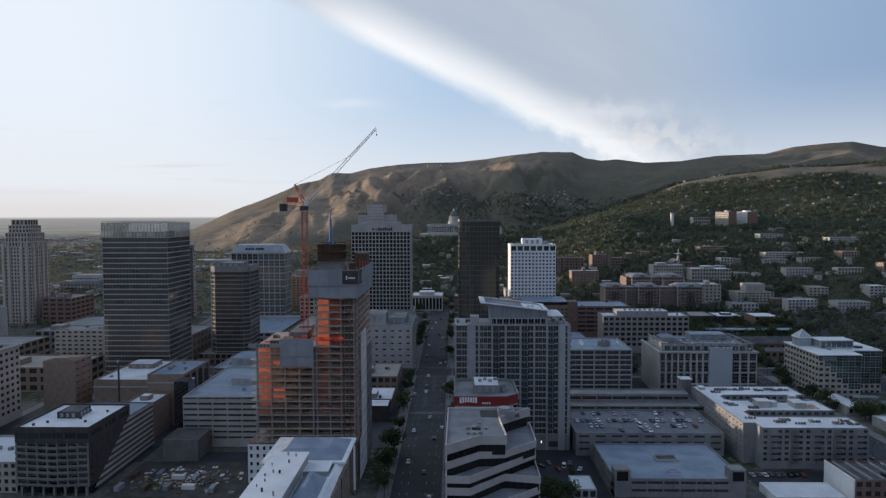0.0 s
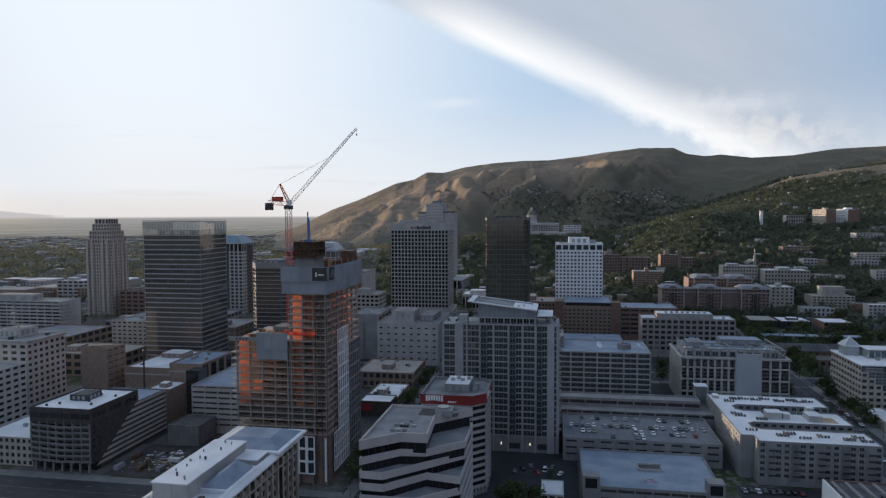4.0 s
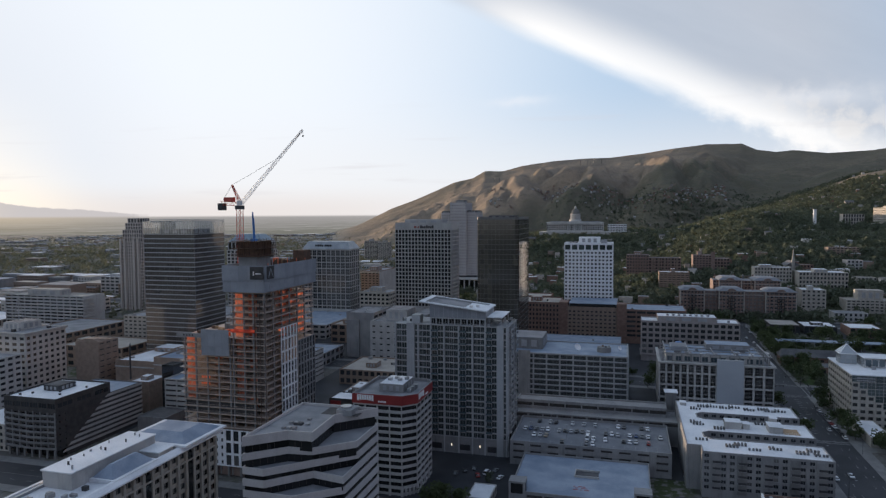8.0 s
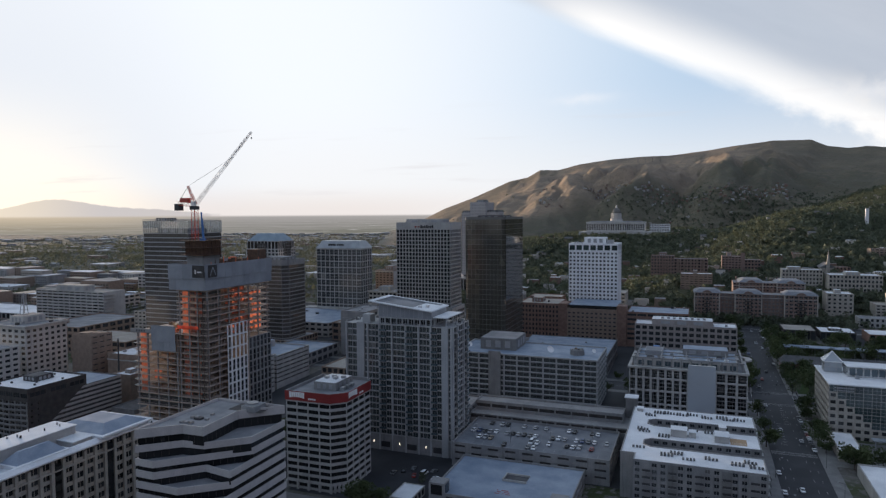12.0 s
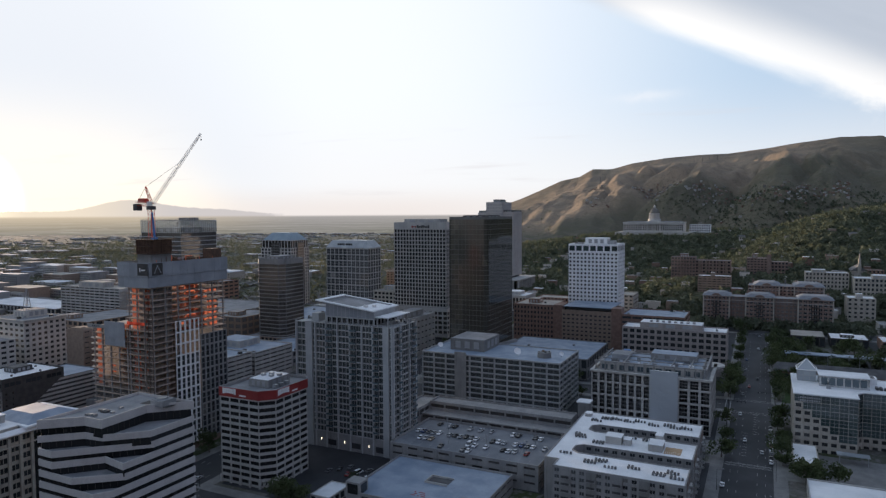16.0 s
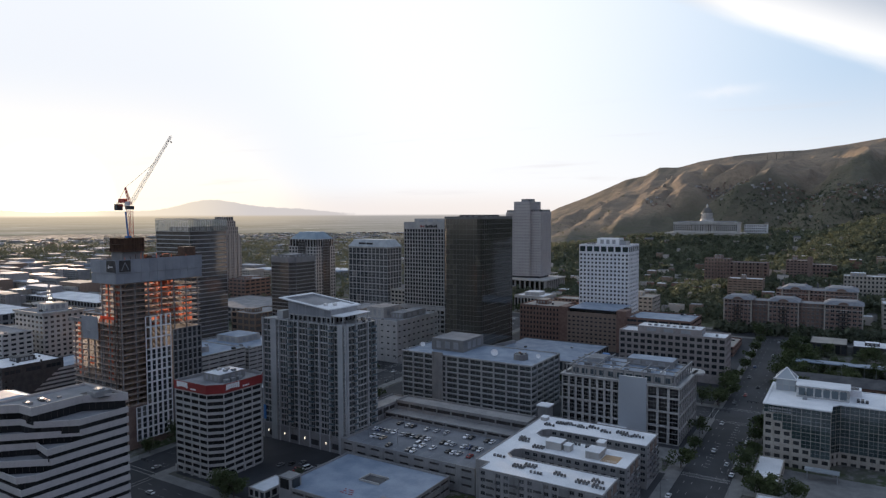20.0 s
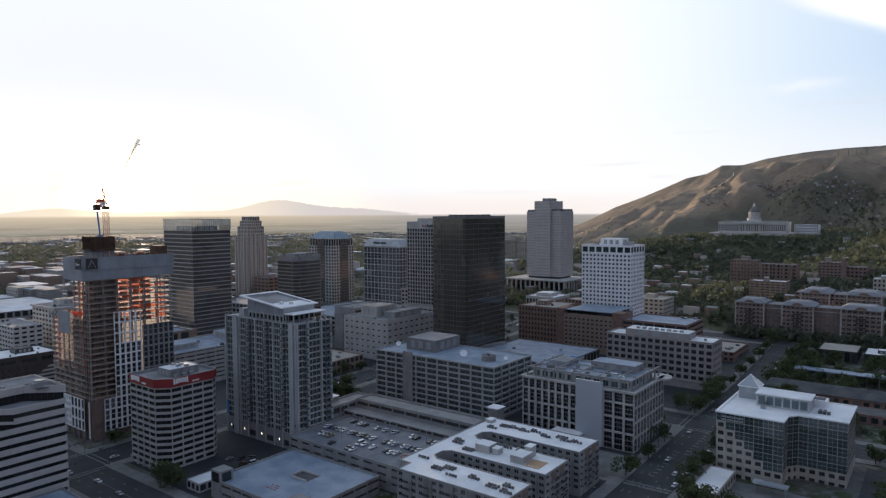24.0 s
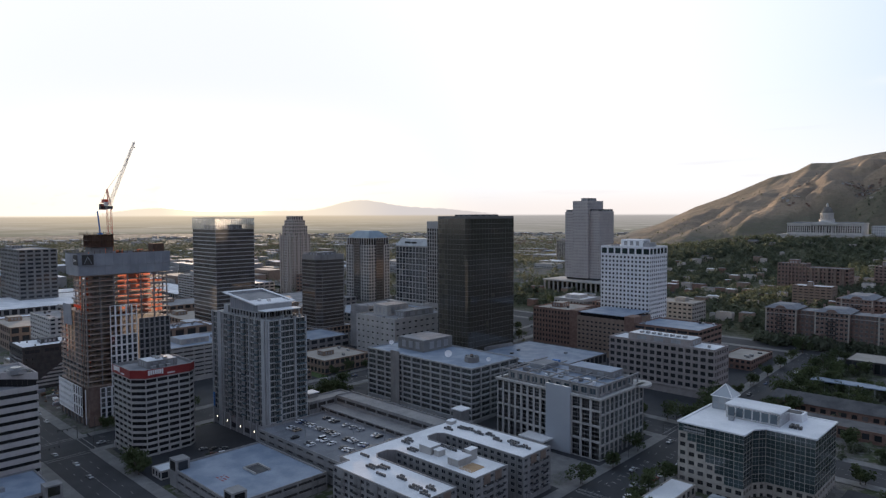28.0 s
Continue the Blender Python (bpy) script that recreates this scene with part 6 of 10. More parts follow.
def tower_crane():
    T = thing("tower_crane", -72, 318, 8.5, "luffing tower crane with a red lattice mast and pale raised jib", "crane")
    cx, cy = -72.0, 318.0

    def lattice(p, q, w, seg, name, mat, label="", w2=None, thick=0.2):
        p, q = Vector(p), Vector(q)
        d = (q - p)
        L = d.length
        d = d / L
        s = d.cross(Vector((0, 1, 0.01))).normalized()
        t = d.cross(s).normalized()
        bd = Build()
        n = max(2, int(L / seg))
        w2 = w if w2 is None else w2
        at = lambda k, i: p + d * (L * k / n) + (s * (-1, 1, 1, -1)[i] + t * (-1, -1, 1, 1)[i]) * ((w + (w2 - w) * k / n) / 2)
        for i in range(4):
            bd.beam(at(0, i), at(n, i), thick)
        for k in range(n):
            for i in range(4):
                j = (i + 1) % 4
                bd.beam(at(k, i), at(k + 1, j), thick * 0.5)
                if k % 2 == 0:
                    bd.beam(at(k, i), at(k, j), thick * 0.5)
        return bd.link(name, T, mat, label)
    lattice((cx, cy, 8), (cx, cy, 136), 2.4, 2.6, "mast", "crane_red", "red lattice mast")
    part_box("slewing_ring", T, cx - 1.7, cy - 1.7, 136, cx + 1.7, cy + 1.7, 138, "dark_metal")
    jib = lattice((cx + 1.0, cy, 139), (-37.4, 321, 175.4), 1.5, 2.2, "jib", "crane_white", "pale lattice jib", 0.8, 0.13)
    counter = lattice((cx, cy, 138.6), (cx - 10, cy - 1, 139.4), 1.9, 2.0, "counter_jib", "crane_red")
    lattice((cx + 0.5, cy, 139), (-76.6, 318.6, 148.6), 1.4, 1.9, "gantry", "crane_red", w2=0.6)
    part_box("counterweight", counter, cx - 11.4, cy - 2.2, 135.6, cx - 8.4, cy + 1.2, 139.2, "dark_metal")
    part_box("machinery_house", counter, cx - 8, cy - 1.7, 139.9, cx - 3, cy + 0.9, 142.2, "crane_red")
    part_box("cab", T, cx + 0.4, cy - 3.2, 138.1, cx + 2.4, cy - 1.4, 140.4, "crane_white")
    bd = Build()
    bd.beam((-76.6, 318.6, 148.4), (-50, 320, 162.0), 0.12)
    bd.beam((-50, 320, 162.0), (-38, 321, 174.6), 0.10)
    bd.beam((-76.6, 318.6, 148.4), (cx - 9.8, cy - 1, 139.6), 0.14)
    bd.link("pendant_line", T, "dark_metal")
    bd = Build()
    bd.beam((-37.4, 321, 175.0), (-37.4, 321, 172.6), 0.07)
    bd.box(-37.65, 320.75, 171.8, -37.15, 321.25, 172.6)
    bd.link("hoist_rope", jib, "dark_metal")
    P = thing("placing_boom", -58, 307, 120.4, "blue concrete placing boom folded upright on the formwork", "boom")
    bd = Build()
    bd.beam((-57.9, 307.6, 120.4), (-57.4, 306.1, 134.6), 0.6)
    bd.beam((-57.0, 307.2, 121.6), (-56.8, 306.0, 131.6), 0.4)
    bd.box(-59.0, 306.2, 120.4, -56.4, 308.6, 121.4)
    bd.link("boom", P, "blue")


building_site()
tower_crane()


# ---------------------------------------------------------------- offices and garages round the towers
def simple(name, label, category, x0, y0, x1, y1, z1, wall, roof, south=None, east=None, glass="glass", rim="bronze", nx=1, nz=1, par=0.9, limit=15, pent=None, bar=0.04, group="", z0=None, wname="window", west=None):
    base = min(gz(x0, y0), gz(x1, y0), gz(x0, y1), gz(x1, y1)) - 0.3 if z0 is None else z0
    T = thing(name, (x0 + x1) / 2, (y0 + y1) / 2, base, label, category, group)
    panes = block(T, rect(x0, y0, x1, y1), base, z1, [south, east, None, west], wall, roof, par)
    windows(T, panes, glass, rim, nx, nz, limit, bar=bar, name=wname)
    if pent:
        a, b, c, d, h = pent
        penthouse(T, a, b, z1 - par, c, d, z1 + h, wall, roof)
    if (x1 - x0) * (y1 - y0) > 700 and y0 < 690 and -330 < x0 < 300:
        rr = random.Random(int(x0 * 7 + y0))
        for k in range(4):
            x, y = rr.uniform(x0 + 3, x1 - 5), rr.uniform(y0 + 3, y1 - 5)
            part_box("roof_unit", T, x, y, z1 - par, x + rr.uniform(1.2, 3.0), y + rr.uniform(1.2, 2.6), z1 - par + rr.uniform(0.9, 1.9), rr.choice(("metal", "concrete", "dark_metal")))
    return T


def stone_office():
    T = simple("office_building", "cream stone office building with tall pilasters, cornice and pale roofs", "office building", -64, 128, -41, 248, 46.4, "stone", "roof_white",
               st(5, 9, 1.4, 1.0, 0.35, 0.45, 4, 1.5), st(26, 9, 1.4, 1.0, 0.35, 0.45, 4, 1.5), par=0.2, limit=60, nx=2, rim="stone", bar=0.05)
    for y in np.linspace(128.6, 247.4, 27):
        part_box("pilaster", T, -40.98, y - 0.6, 7, -40.2, y + 0.6, 44.4, "stone")
    for z in (11.2, 40.6):
        part_box("string_course", T, -40.98, 128, z, -40.05, 248, z + 0.55, "stone")
    bd = Build()                                   # sloping white eaves all round
    o, m, i = rect(-66.2, 125.8, -38.8, 250.2), rect(-64.4, 127.6, -40.6, 248.4), rect(-63.4, 128.6, -41.6, 247.4)
    for k in range(4):
        j = (k + 1) % 4
        bd.face([(*o[k], 45.6), (*o[j], 45.6), (*o[j], 46.1), (*o[k], 46.1)])
        bd.face([(*o[k], 46.1), (*o[j], 46.1), (*m[j], 47.3), (*m[k], 47.3)])
        bd.face([(*m[k], 47.3), (*m[j], 47.3), (*i[j], 47.3), (*i[k], 47.3)])
        bd.face([(*i[j], 46.2), (*i[k], 46.2), (*i[k], 47.3), (*i[j], 47.3)])
        bd.face([(*o[j], 45.6), (*o[k], 45.6), (*i[k], 45.6), (*i[j], 45.6)])
    bd.link("cornice", T, "roof_white", "sloping white eaves")
    # broad pavilion roof over the street end
    part_box("pavilion_cornice", T, -67.2, 225.5, 47.35, -37.8, 251.2, 48.1, "roof_white", "wide white overhanging cornice")
    for (x0, y0, x1, y1, zl, h, ins) in ((-65.6, 227.1, -39.4, 249.6, 48.1, 50.6, 5.5), (-50.2, 194, -41.9, 213, 47.4, 50.9, 3.6)):
        bd = Build()
        a, b = rect(x0, y0, x1, y1), rect(x0 + ins, y0 + ins, x1 - ins, y1 - ins)
        for k in range(4):
            j = (k + 1) % 4
            bd.face([(*a[k], zl), (*a[j], zl), (*b[j], h), (*b[k], h)])
        bd.face([(*q, h) for q in b])
        bd.link("hipped_roof", T, "roof_blue")
    for x0, y0, x1, y1, h in ((-62, 186, -50.5, 224.5, 51.6), (-50.4, 216.5, -42.5, 224.5, 48.2), (-60, 140, -50, 166, 49.0)):
        bd = Build()
        bd.box(x0, y0, 46.2, x1, y1, h, 0)
        bd.box(x0 - 0.4, y0 - 0.4, h, x1 + 0.4, y1 + 0.4, h + 0.35, 1)
        bd.link("penthouse", T, ["concrete_pale", "roof_white"])
    part_box("hip_cornice", T, -51.0, 193.0, 46.25, -40.4, 214.0, 47.4, "roof_white")
    for y in (139.5, 162.3, 185.2, 208.0, 230.9):
        part_box("recess_glazing", T, -40.98, y - 1.7, 9, -40.3, y + 1.7, 43.6, "glass_black", "tall dark glazed recess")
    rnd = random.Random(19)
    for k in range(11):                            # vent pipes and small hoods
        x, y = rnd.uniform(-60.5, -52), rnd.uniform(188, 222)
        bd = Build()
        r = rnd.uniform(0.15, 0.4)
        bd.tube(x, y, 51.95, 52.4 + rnd.uniform(0.2, 0.9), r, r, 8)
        bd.link("roof_vent", T, rnd.choice(("metal", "dark_metal", "concrete")))
    for k in range(7):
        x, y = rnd.uniform(-60, -46), rnd.uniform(168, 184)
        part_box("roof_unit", T, x, y, 46.2, x + rnd.uniform(0.8, 2.2), y + rnd.uniform(0.8, 2.4), 46.9 + rnd.uniform(0.2, 1.2), rnd.choice(("metal", "concrete", "dark_metal")))
    part_box("duct_run", T, -62.6, 170, 46.25, -61.6, 186, 47.1, "metal")


def dark_hotel():
    T = thing("hotel_building", -180, 308, 8, "dark brick block over a pale screened garage, white roof", "building")
    x0, y0, x1, y1 = -197, 289.5, -163.5, 327
    up = block(T, rect(x0, y0, x1, y1), 32, 39.2, [st(6, 1, 0.8, 2.0, 2.6, 0.3), st(3, 1, 3.0, 2.2, 2.6, 0.3)], "brick_dark", "roof_white", 0.8)
    windows(T, up, "glass", "bronze", nx=3)
    lo = block(T, rect(x0 + 0.02, y0 + 0.3, x1 - 0.02, y1), 12, 32, [st(7, 7, 0.5, 0.35, 0.9, 0.6), st(9, 6, 3.0, 1.0, 1.4, 0.3), None, None], "brick_dark", "roof_dark", 0.05, name="wall", foot=False)
    windows(T, [p for p in lo if p[1] == 0], "glass_black", "concrete", limit=80, nz=1, bar=0.10)
    windows(T, [p for p in lo if p[1] != 0], "glass_black", "bronze")
    for x in np.linspace(x0 + 0.6, x1 - 0.6, 8):
        part_box("screen_post", T, x - 0.3, y0 - 0.35, 12, x + 0.3, y0 + 0.28, 32, "concrete_dark")
    for k in range(7):
        bd = Build()
        z = 12.5 + k * 2.85
        a, b, c = (x0, z + 0.3), ((x0 + x1) / 2, z - 0.5), (x1, z + 0.3)
        for (p, q) in ((a, b), (b, c)):
            bd.face([(p[0], y0 - 0.3, p[1]), (q[0], y0 - 0.3, q[1]), (q[0], y0 - 0.3, q[1] + 1.1), (p[0], y0 - 0.3, p[1] + 1.1)])
            bd.face([(p[0], y0 - 0.3, p[1] + 1.1), (q[0], y0 - 0.3, q[1] + 1.1), (q[0], y0 + 0.2, q[1] + 1.1), (p[0], y0 + 0.2, p[1] + 1.1)])
        bd.link("screen_band", T, "concrete_dark")
    # garage whose pale bands run up along a diagonal
    block(T, rect(x0, y1 + 0.02, x1 - 0.3, 352), 8, 33, [None, None], "concrete_dark", "roof_blue", 0.6, name="garage_wall")
    for k in range(9):
        z = 10.2 + k * 2.65
        ya = 291 + (z - 9) / 27 * 38
        bd = Build()
        bd.face([(x1 + 0.25, ya, z), (x1 + 0.25, 352.3, z), (x1 + 0.25, 352.3, z + 1.35), (x1 + 0.25, ya + 2, z + 1.35)])
        bd.face([(x1 + 0.25, ya + 2, z + 1.35), (x1 + 0.25, 352.3, z + 1.35), (x1 - 0.1, 352.3, z + 1.35), (x1 - 0.1, ya + 2, z + 1.35)])
        bd.link("garage_band", T, "concrete_pale")
    # near-black sheet behind the bands, painted shade of the open decks
    part_box("garage_shade", T, x1 - 0.2, 296, 8.2, x1 + 0.02, 351.8, 33, "brick_dark", "dark sheet painting the shade between the bands")
    for x in np.linspace(x0 + 2, x1 - 2, 7):
        part_box("column", T, x - 0.5, y0 + 0.5, 7.4, x + 0.5, y0 + 1.5, 12, "concrete_dark")
    part_box("lobby", T, x0 + 1, y0 + 4, 7.4, x1 - 1, y1, 12, "glass_black")
    penthouse(T, -187, 305, 38.4, -177, 316, 41.4, "dark_metal", "roof_dark")
    for k in range(9):
        x, y = -192 + (k * 7) % 26, 294 + (k * 11) % 28
        part_box("roof_vent", T, x, y, 38.4, x + 0.9, y + 0.9, 39.4, "dark_metal")


def car_garages():
    # the tall louvred garage
    T = thing("parking_garage", 73, 467, 10, "grey concrete parking garage of open decks with metal rails", "parking garage")
    gx0, gy0, gx1, gy1, gz1 = 26.6, 445.5, 119.7, 489.0, 43.2
    deck = gz1 - 0.9
    panes = block(T, rect(gx0, gy0, gx1, gy1), 10, gz1, [st(11, 9, 0.9, 0.62, 0.12, 0.9, 2.0, 0.7), st(5, 9, 0.9, 0.62, 0.12, 0.9, 2.0, 0.7)], "concrete_cool", "roof_blue", 0.9)
    # each bay is closed by a dark pane that paints the deck's shade
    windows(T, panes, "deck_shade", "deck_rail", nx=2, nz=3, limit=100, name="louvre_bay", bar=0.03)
    for i in range(10):
        z = 11.8 + 3.39 * i
        part_box("deck_line", T, gx0 - 0.2, gy0 - 0.22, z, gx1 + 0.2, gy0 - 0.02, z + 0.5, "concrete_cool")
        part_box("deck_line", T, gx1 + 0.02, gy0, z, gx1 + 0.22, gy1, z + 0.5, "concrete_cool")
        if 0 < i < 9:
            for y in (448, 456.5, 465, 473.5, 482):
                bd = Build()
                bd.beam((gx1 + 0.5, y, z - 0.5), (gx1 + 0.5, y + 5.0, z + 0.5), 0.35)
                bd.link("raking_rail", T, "deck_rail")
    part_box("stair_shaft", T, 50.4, gy0 - 0.8, 10, 58.5, gy0 - 0.23, 44.6, "concrete", "plain grey stair shaft")
    penthouse(T, 40, 461, deck, 64.5, 488, 49.9, "concrete_dark", "roof_grey")
    bd = Build()
    bd.tube(104.5, 463, deck, deck + 3.2, 4.6, 4.4, 10)
    bd.link("roof_plant", T, "concrete_dark")
    for k in range(4):
        part_box("vent_box", T, 101 + 2.0 * k, 461 + (k % 2) * 2, deck + 3.25, 102.2 + 2.0 * k, 462.4 + (k % 2) * 2, deck + 4.0 + 0.3 * (k % 2), ("metal", "brick_tan", "dark_metal", "metal")[k])
    for x, y, r in ((87.5, 460, 2.3), (114.3, 467, 1.4), (32, 462, 1.7)):
        bd = Build()
        bd.tube(x, y + 0.3, deck, deck + 0.9 + r * 0.7, 0.16, 0.12, 8)
        bd.link("dish_post", T, "metal")
        n = Vector((0.55, -0.62, 0.56)).normalized()
        u = n.cross(Vector((0, 0, 1))).normalized()
        v = n.cross(u)
        c = Vector((x, y, deck + 0.9 + r * 0.75))
        bd = Build()
        rings = [[c + n * (0.32 * r * q * q) + (u * math.cos(a * math.pi / 8) + v * math.sin(a * math.pi / 8)) * r * q for a in range(16)] for q in (0.06, 0.55, 1.0)]
        for lo, hi in zip(rings, rings[1:]):
            for a in range(16):
                b = (a + 1) % 16
                bd.face([tuple(lo[a]), tuple(lo[b]), tuple(hi[b]), tuple(hi[a])])
                bd.face([tuple(hi[a] - n * 0.08), tuple(hi[b] - n * 0.08), tuple(lo[b] - n * 0.08), tuple(lo[a] - n * 0.08)])
        bd.link("satellite_dish", T, "white", "white satellite dish")
    T = simple("low_building", "long low building with a worn blue-grey roof", "building", 42, 535, 114.5, 605, 27.2, "concrete_dark", "roof_blue", st(14, 2, 1.5, 1.0, 0.9), st(12, 2, 1.5, 1.0, 0.9), par=0.5)
    bd = Build()
    bd.beam((28, 533, 26), (44, 580, 28), 2.4)
    bd.link("skybridge", T, "concrete")
    # the car deck with its raised ramp
    T = thing("parking_garage", 100, 372, 9, "pale concrete parking garage with cars on its open roof deck", "parking garage")
    x0, x1 = 63, 139.5
    panes = block(T, rect(x0, 341, x1, 384), 8.5, 20.6, [st(9, 3, 3.2, 1.5, 0.7, 0.6, 1.5, 0.6), st(5, 3, 2.0, 1.5, 0.7, 0.6, 1.5, 0.6)], "concrete", "deck_top", 1.1)
    # near-black sheets close the deck openings, painting the shade inside
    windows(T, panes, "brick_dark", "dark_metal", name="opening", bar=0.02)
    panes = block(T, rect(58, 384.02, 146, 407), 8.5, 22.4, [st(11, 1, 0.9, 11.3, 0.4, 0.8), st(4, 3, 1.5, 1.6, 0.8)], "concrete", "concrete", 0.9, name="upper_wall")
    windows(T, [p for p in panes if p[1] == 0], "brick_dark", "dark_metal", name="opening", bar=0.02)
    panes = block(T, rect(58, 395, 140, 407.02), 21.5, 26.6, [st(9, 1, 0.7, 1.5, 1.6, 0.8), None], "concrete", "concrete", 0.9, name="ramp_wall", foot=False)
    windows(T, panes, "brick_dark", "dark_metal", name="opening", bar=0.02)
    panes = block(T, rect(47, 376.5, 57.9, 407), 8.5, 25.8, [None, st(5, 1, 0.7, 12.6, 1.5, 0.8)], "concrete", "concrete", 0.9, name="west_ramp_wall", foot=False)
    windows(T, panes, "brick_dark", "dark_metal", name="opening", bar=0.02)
    for (x, y, z) in ((46, 386, 27.5), (143, 411, 32.0)):
        bd = Build()
        bd.box(x - 3, y - 3, 9, x + 3, y + 3, z, 0)
        bd.box(x - 3.6, y - 3.6, z, x + 3.6, y + 3.6, z + 0.5, 1)
        bd.link("stair_tower", T, ["concrete_dark", "roof_white"])
    for x, y in ((72, 352), (90, 352), (110, 352), (130, 352), (80, 372), (104, 372), (128, 372)):
        bd = Build()
        bd.box(x - 0.1, y - 0.1, 19.5, x + 0.1, y + 0.1, 27)
        bd.box(x - 0.9, y - 0.15, 26.9, x + 0.9, y + 0.15, 27.1)
        bd.link("lamp_post", T, "metal")
    for k in range(14):
        x = 67 + k * 5.1
        for r in (0, 3):
            part_box("bay_line", T, x, 345 + r * 6, 19.505, x + 0.12, 350 + r * 6, 19.52, "paint")
    # the lower garage with the blue-grey roof
    T = thing("parking_garage", 100, 313, 8, "low concrete parking garage with a blue-grey roof deck", "parking garage")
    panes = block(T, rect(71, 291, 129, 337), 8, 16.6, [st(8, 2, 0.7, 1.5, 0.7, 0.6, 1.0, 0.6), st(6, 2, 0.7, 1.5, 0.7, 0.6, 1.0, 0.6), None, st(6, 2, 0.7, 1.5, 0.7, 0.6, 1.0, 0.6)], "concrete", "roof_blue", 0.8)
    # painted shade: a dark sheet in every opening
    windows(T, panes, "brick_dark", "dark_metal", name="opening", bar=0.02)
    for (x, y) in ((71, 290.8), (122, 290.8)):
        bd = Build()
        bd.box(x, y, 8, x + 7, y + 6.5, 20.6, 0)
        bd.box(x + 1, y - 0.15, 15.6, x + 6, y, 19.8, 1)
        bd.box(x + 7, y + 1, 15.6, x + 7.15, y + 5.5, 19.8, 1)
        bd.link("stair_tower", T, ["concrete", "glass_black"])
    # the deck stays closed; a flush dark slab paints the ramp hole's shade
    bd = Build()
    bd.box(97, 314, 15.8, 107, 321, 15.86)
    bd.link("ramp_well", T, "roof_dark", "thin dark slab painted as the shade of the ramp well")
    for a in ((96.6, 313.6, 107.4, 314), (96.6, 321, 107.4, 321.4), (96.6, 314, 97, 321)):
        part_box("well_kerb", T, a[0], a[1], 15.8, a[2], a[3], 16.7, "concrete_pale")
    bd = Build()
    for k, (x, y, w) in enumerate(((97, 300, 3.4), (101.4, 300, 1.2), (103.6, 300, 3.6), (98, 302.4, 2.4), (102, 302.4, 4.2), (97, 304.8, 1.4), (100, 304.8, 5.0))):
        bd.box(97 + (x - 97) * 0.7, 300 + (y - 300) * 0.7, 15.81, 97 + (x - 97) * 0.7 + w * 0.6, 300 + (y - 300) * 0.7 + 0.7, 15.84)
    bd.link("painted_mark", T, "red", "worn red painted bars")


def framed_office():
    T = thing("office_building", 170, 468, 10, "white framed office building with tall window bays and a roof trellis", "office building")
    x0, y0, x1, y1 = 138.3, 446, 203.4, 490
    bd, ps = Build(), []
    z0, z1 = 10.0, 40.6
    segs = ((x0, 171.5, 8), (186.5, x1, 3))
    for a, b, c in segs:
        for (lo, hi, rows) in ((z0, 19.5, 1), (19.5, 27.3, 1), (27.3, 34.9, 1), (34.9, z1, 1)):
            facade(bd, ps, (a, y0), (b, y0), lo, hi, c, rows, 1.3, 0.5, 0.45, 0.5)
        bd.link("wall", T, "concrete_pale")
        bd = Build()
    windows(T, ps, "glass_condo", "mullion", nx=3, nz=3, bar=0.03, limit=26)
    pe = block(T, rect(x0, y0 + 0.5, x1, y1), z0, z1, [None, st(10, 4, 1.0, 0.5, 0.45, 0.5), None, None], "concrete_pale", "roof_grey", 0.3, name="side_wall")
    windows(T, pe, "glass_condo", "mullion", nx=3, nz=2, bar=0.03, limit=26)
    part_box("glass_shaft", T, 171.5, y0 - 0.8, z0, 186.5, y0 + 0.45, z1 + 3.8, "glass_silver", "tall glass shaft with a pale sky reflection in its colour")
    bd = Build()
    for (a, b, c, d) in ((x0 - 0.8, y0 - 0.8, 171.4, y0 + 1.2), (186.6, y0 - 0.8, x1 + 0.8, y0 + 1.2), (x1 - 1.0, y0 + 1.2, x1 + 0.8, y1 + 0.8), (x0 - 0.8, y0 + 1.2, x0 + 1.0, y1 + 0.8)):
        bd.box(a, b, z1, c, d, z1 + 1.0)
    bd.link("cornice", T, "concrete_pale")
    up = block(T, rect(x0 + 4, y0 + 5, x1 - 5, y1 - 4), z1 - 0.3, 45.4, [st(11, 1, 1.6, 1.0, 1.0, 0.4), st(7, 1, 1.6, 1.0, 1.0, 0.4)], "concrete_pale", "roof_blue", 0.6, name="setback_wall", foot=False)
    windows(T, up, "glass_blue", "mullion", nx=2)
    for i, x in enumerate(np.linspace(x0 + 2.2, x1 - 2.6, 12)):
        part_box("trellis_post", T, x - 0.35, y0 + 1.6, z1 + 0.9, x + 0.35, y0 + 2.3, 46.2, "concrete")
    for y in np.linspace(y0 + 3, y1 - 2, 8):
        part_box("trellis_post", T, x1 - 2.9, y - 0.35, z1 + 0.9, x1 - 2.2, y + 0.35, 46.2, "concrete")
    part_box("trellis_beam", T, x0 + 1.4, y0 + 1.5, 46.2, x1 - 1.8, y0 + 2.4, 46.9, "concrete")
    part_box("trellis_beam", T, x1 - 3.0, y0 + 2.4, 46.2, x1 - 2.1, y1 - 1, 46.9, "concrete")
    for y in (y0 + 12, y0 + 22, y0 + 32):
        part_box("trellis_beam", T, x0 + 1.6, y, 46.2, x1 - 3.1, y + 0.6, 46.7, "concrete")
    for x in (142, 156, 170, 182, 192):
        part_box("trellis_beam", T, x, y0 + 2.4, 46.2, x + 0.6, y1 - 2, 46.8, "concrete")
    penthouse(T, 168, 472, 44.8, 194, 485, 48.6, "concrete", "roof_blue")
    rr = random.Random(52)
    for k in range(16):
        x, y = rr.uniform(146, 192), rr.uniform(455, 470)
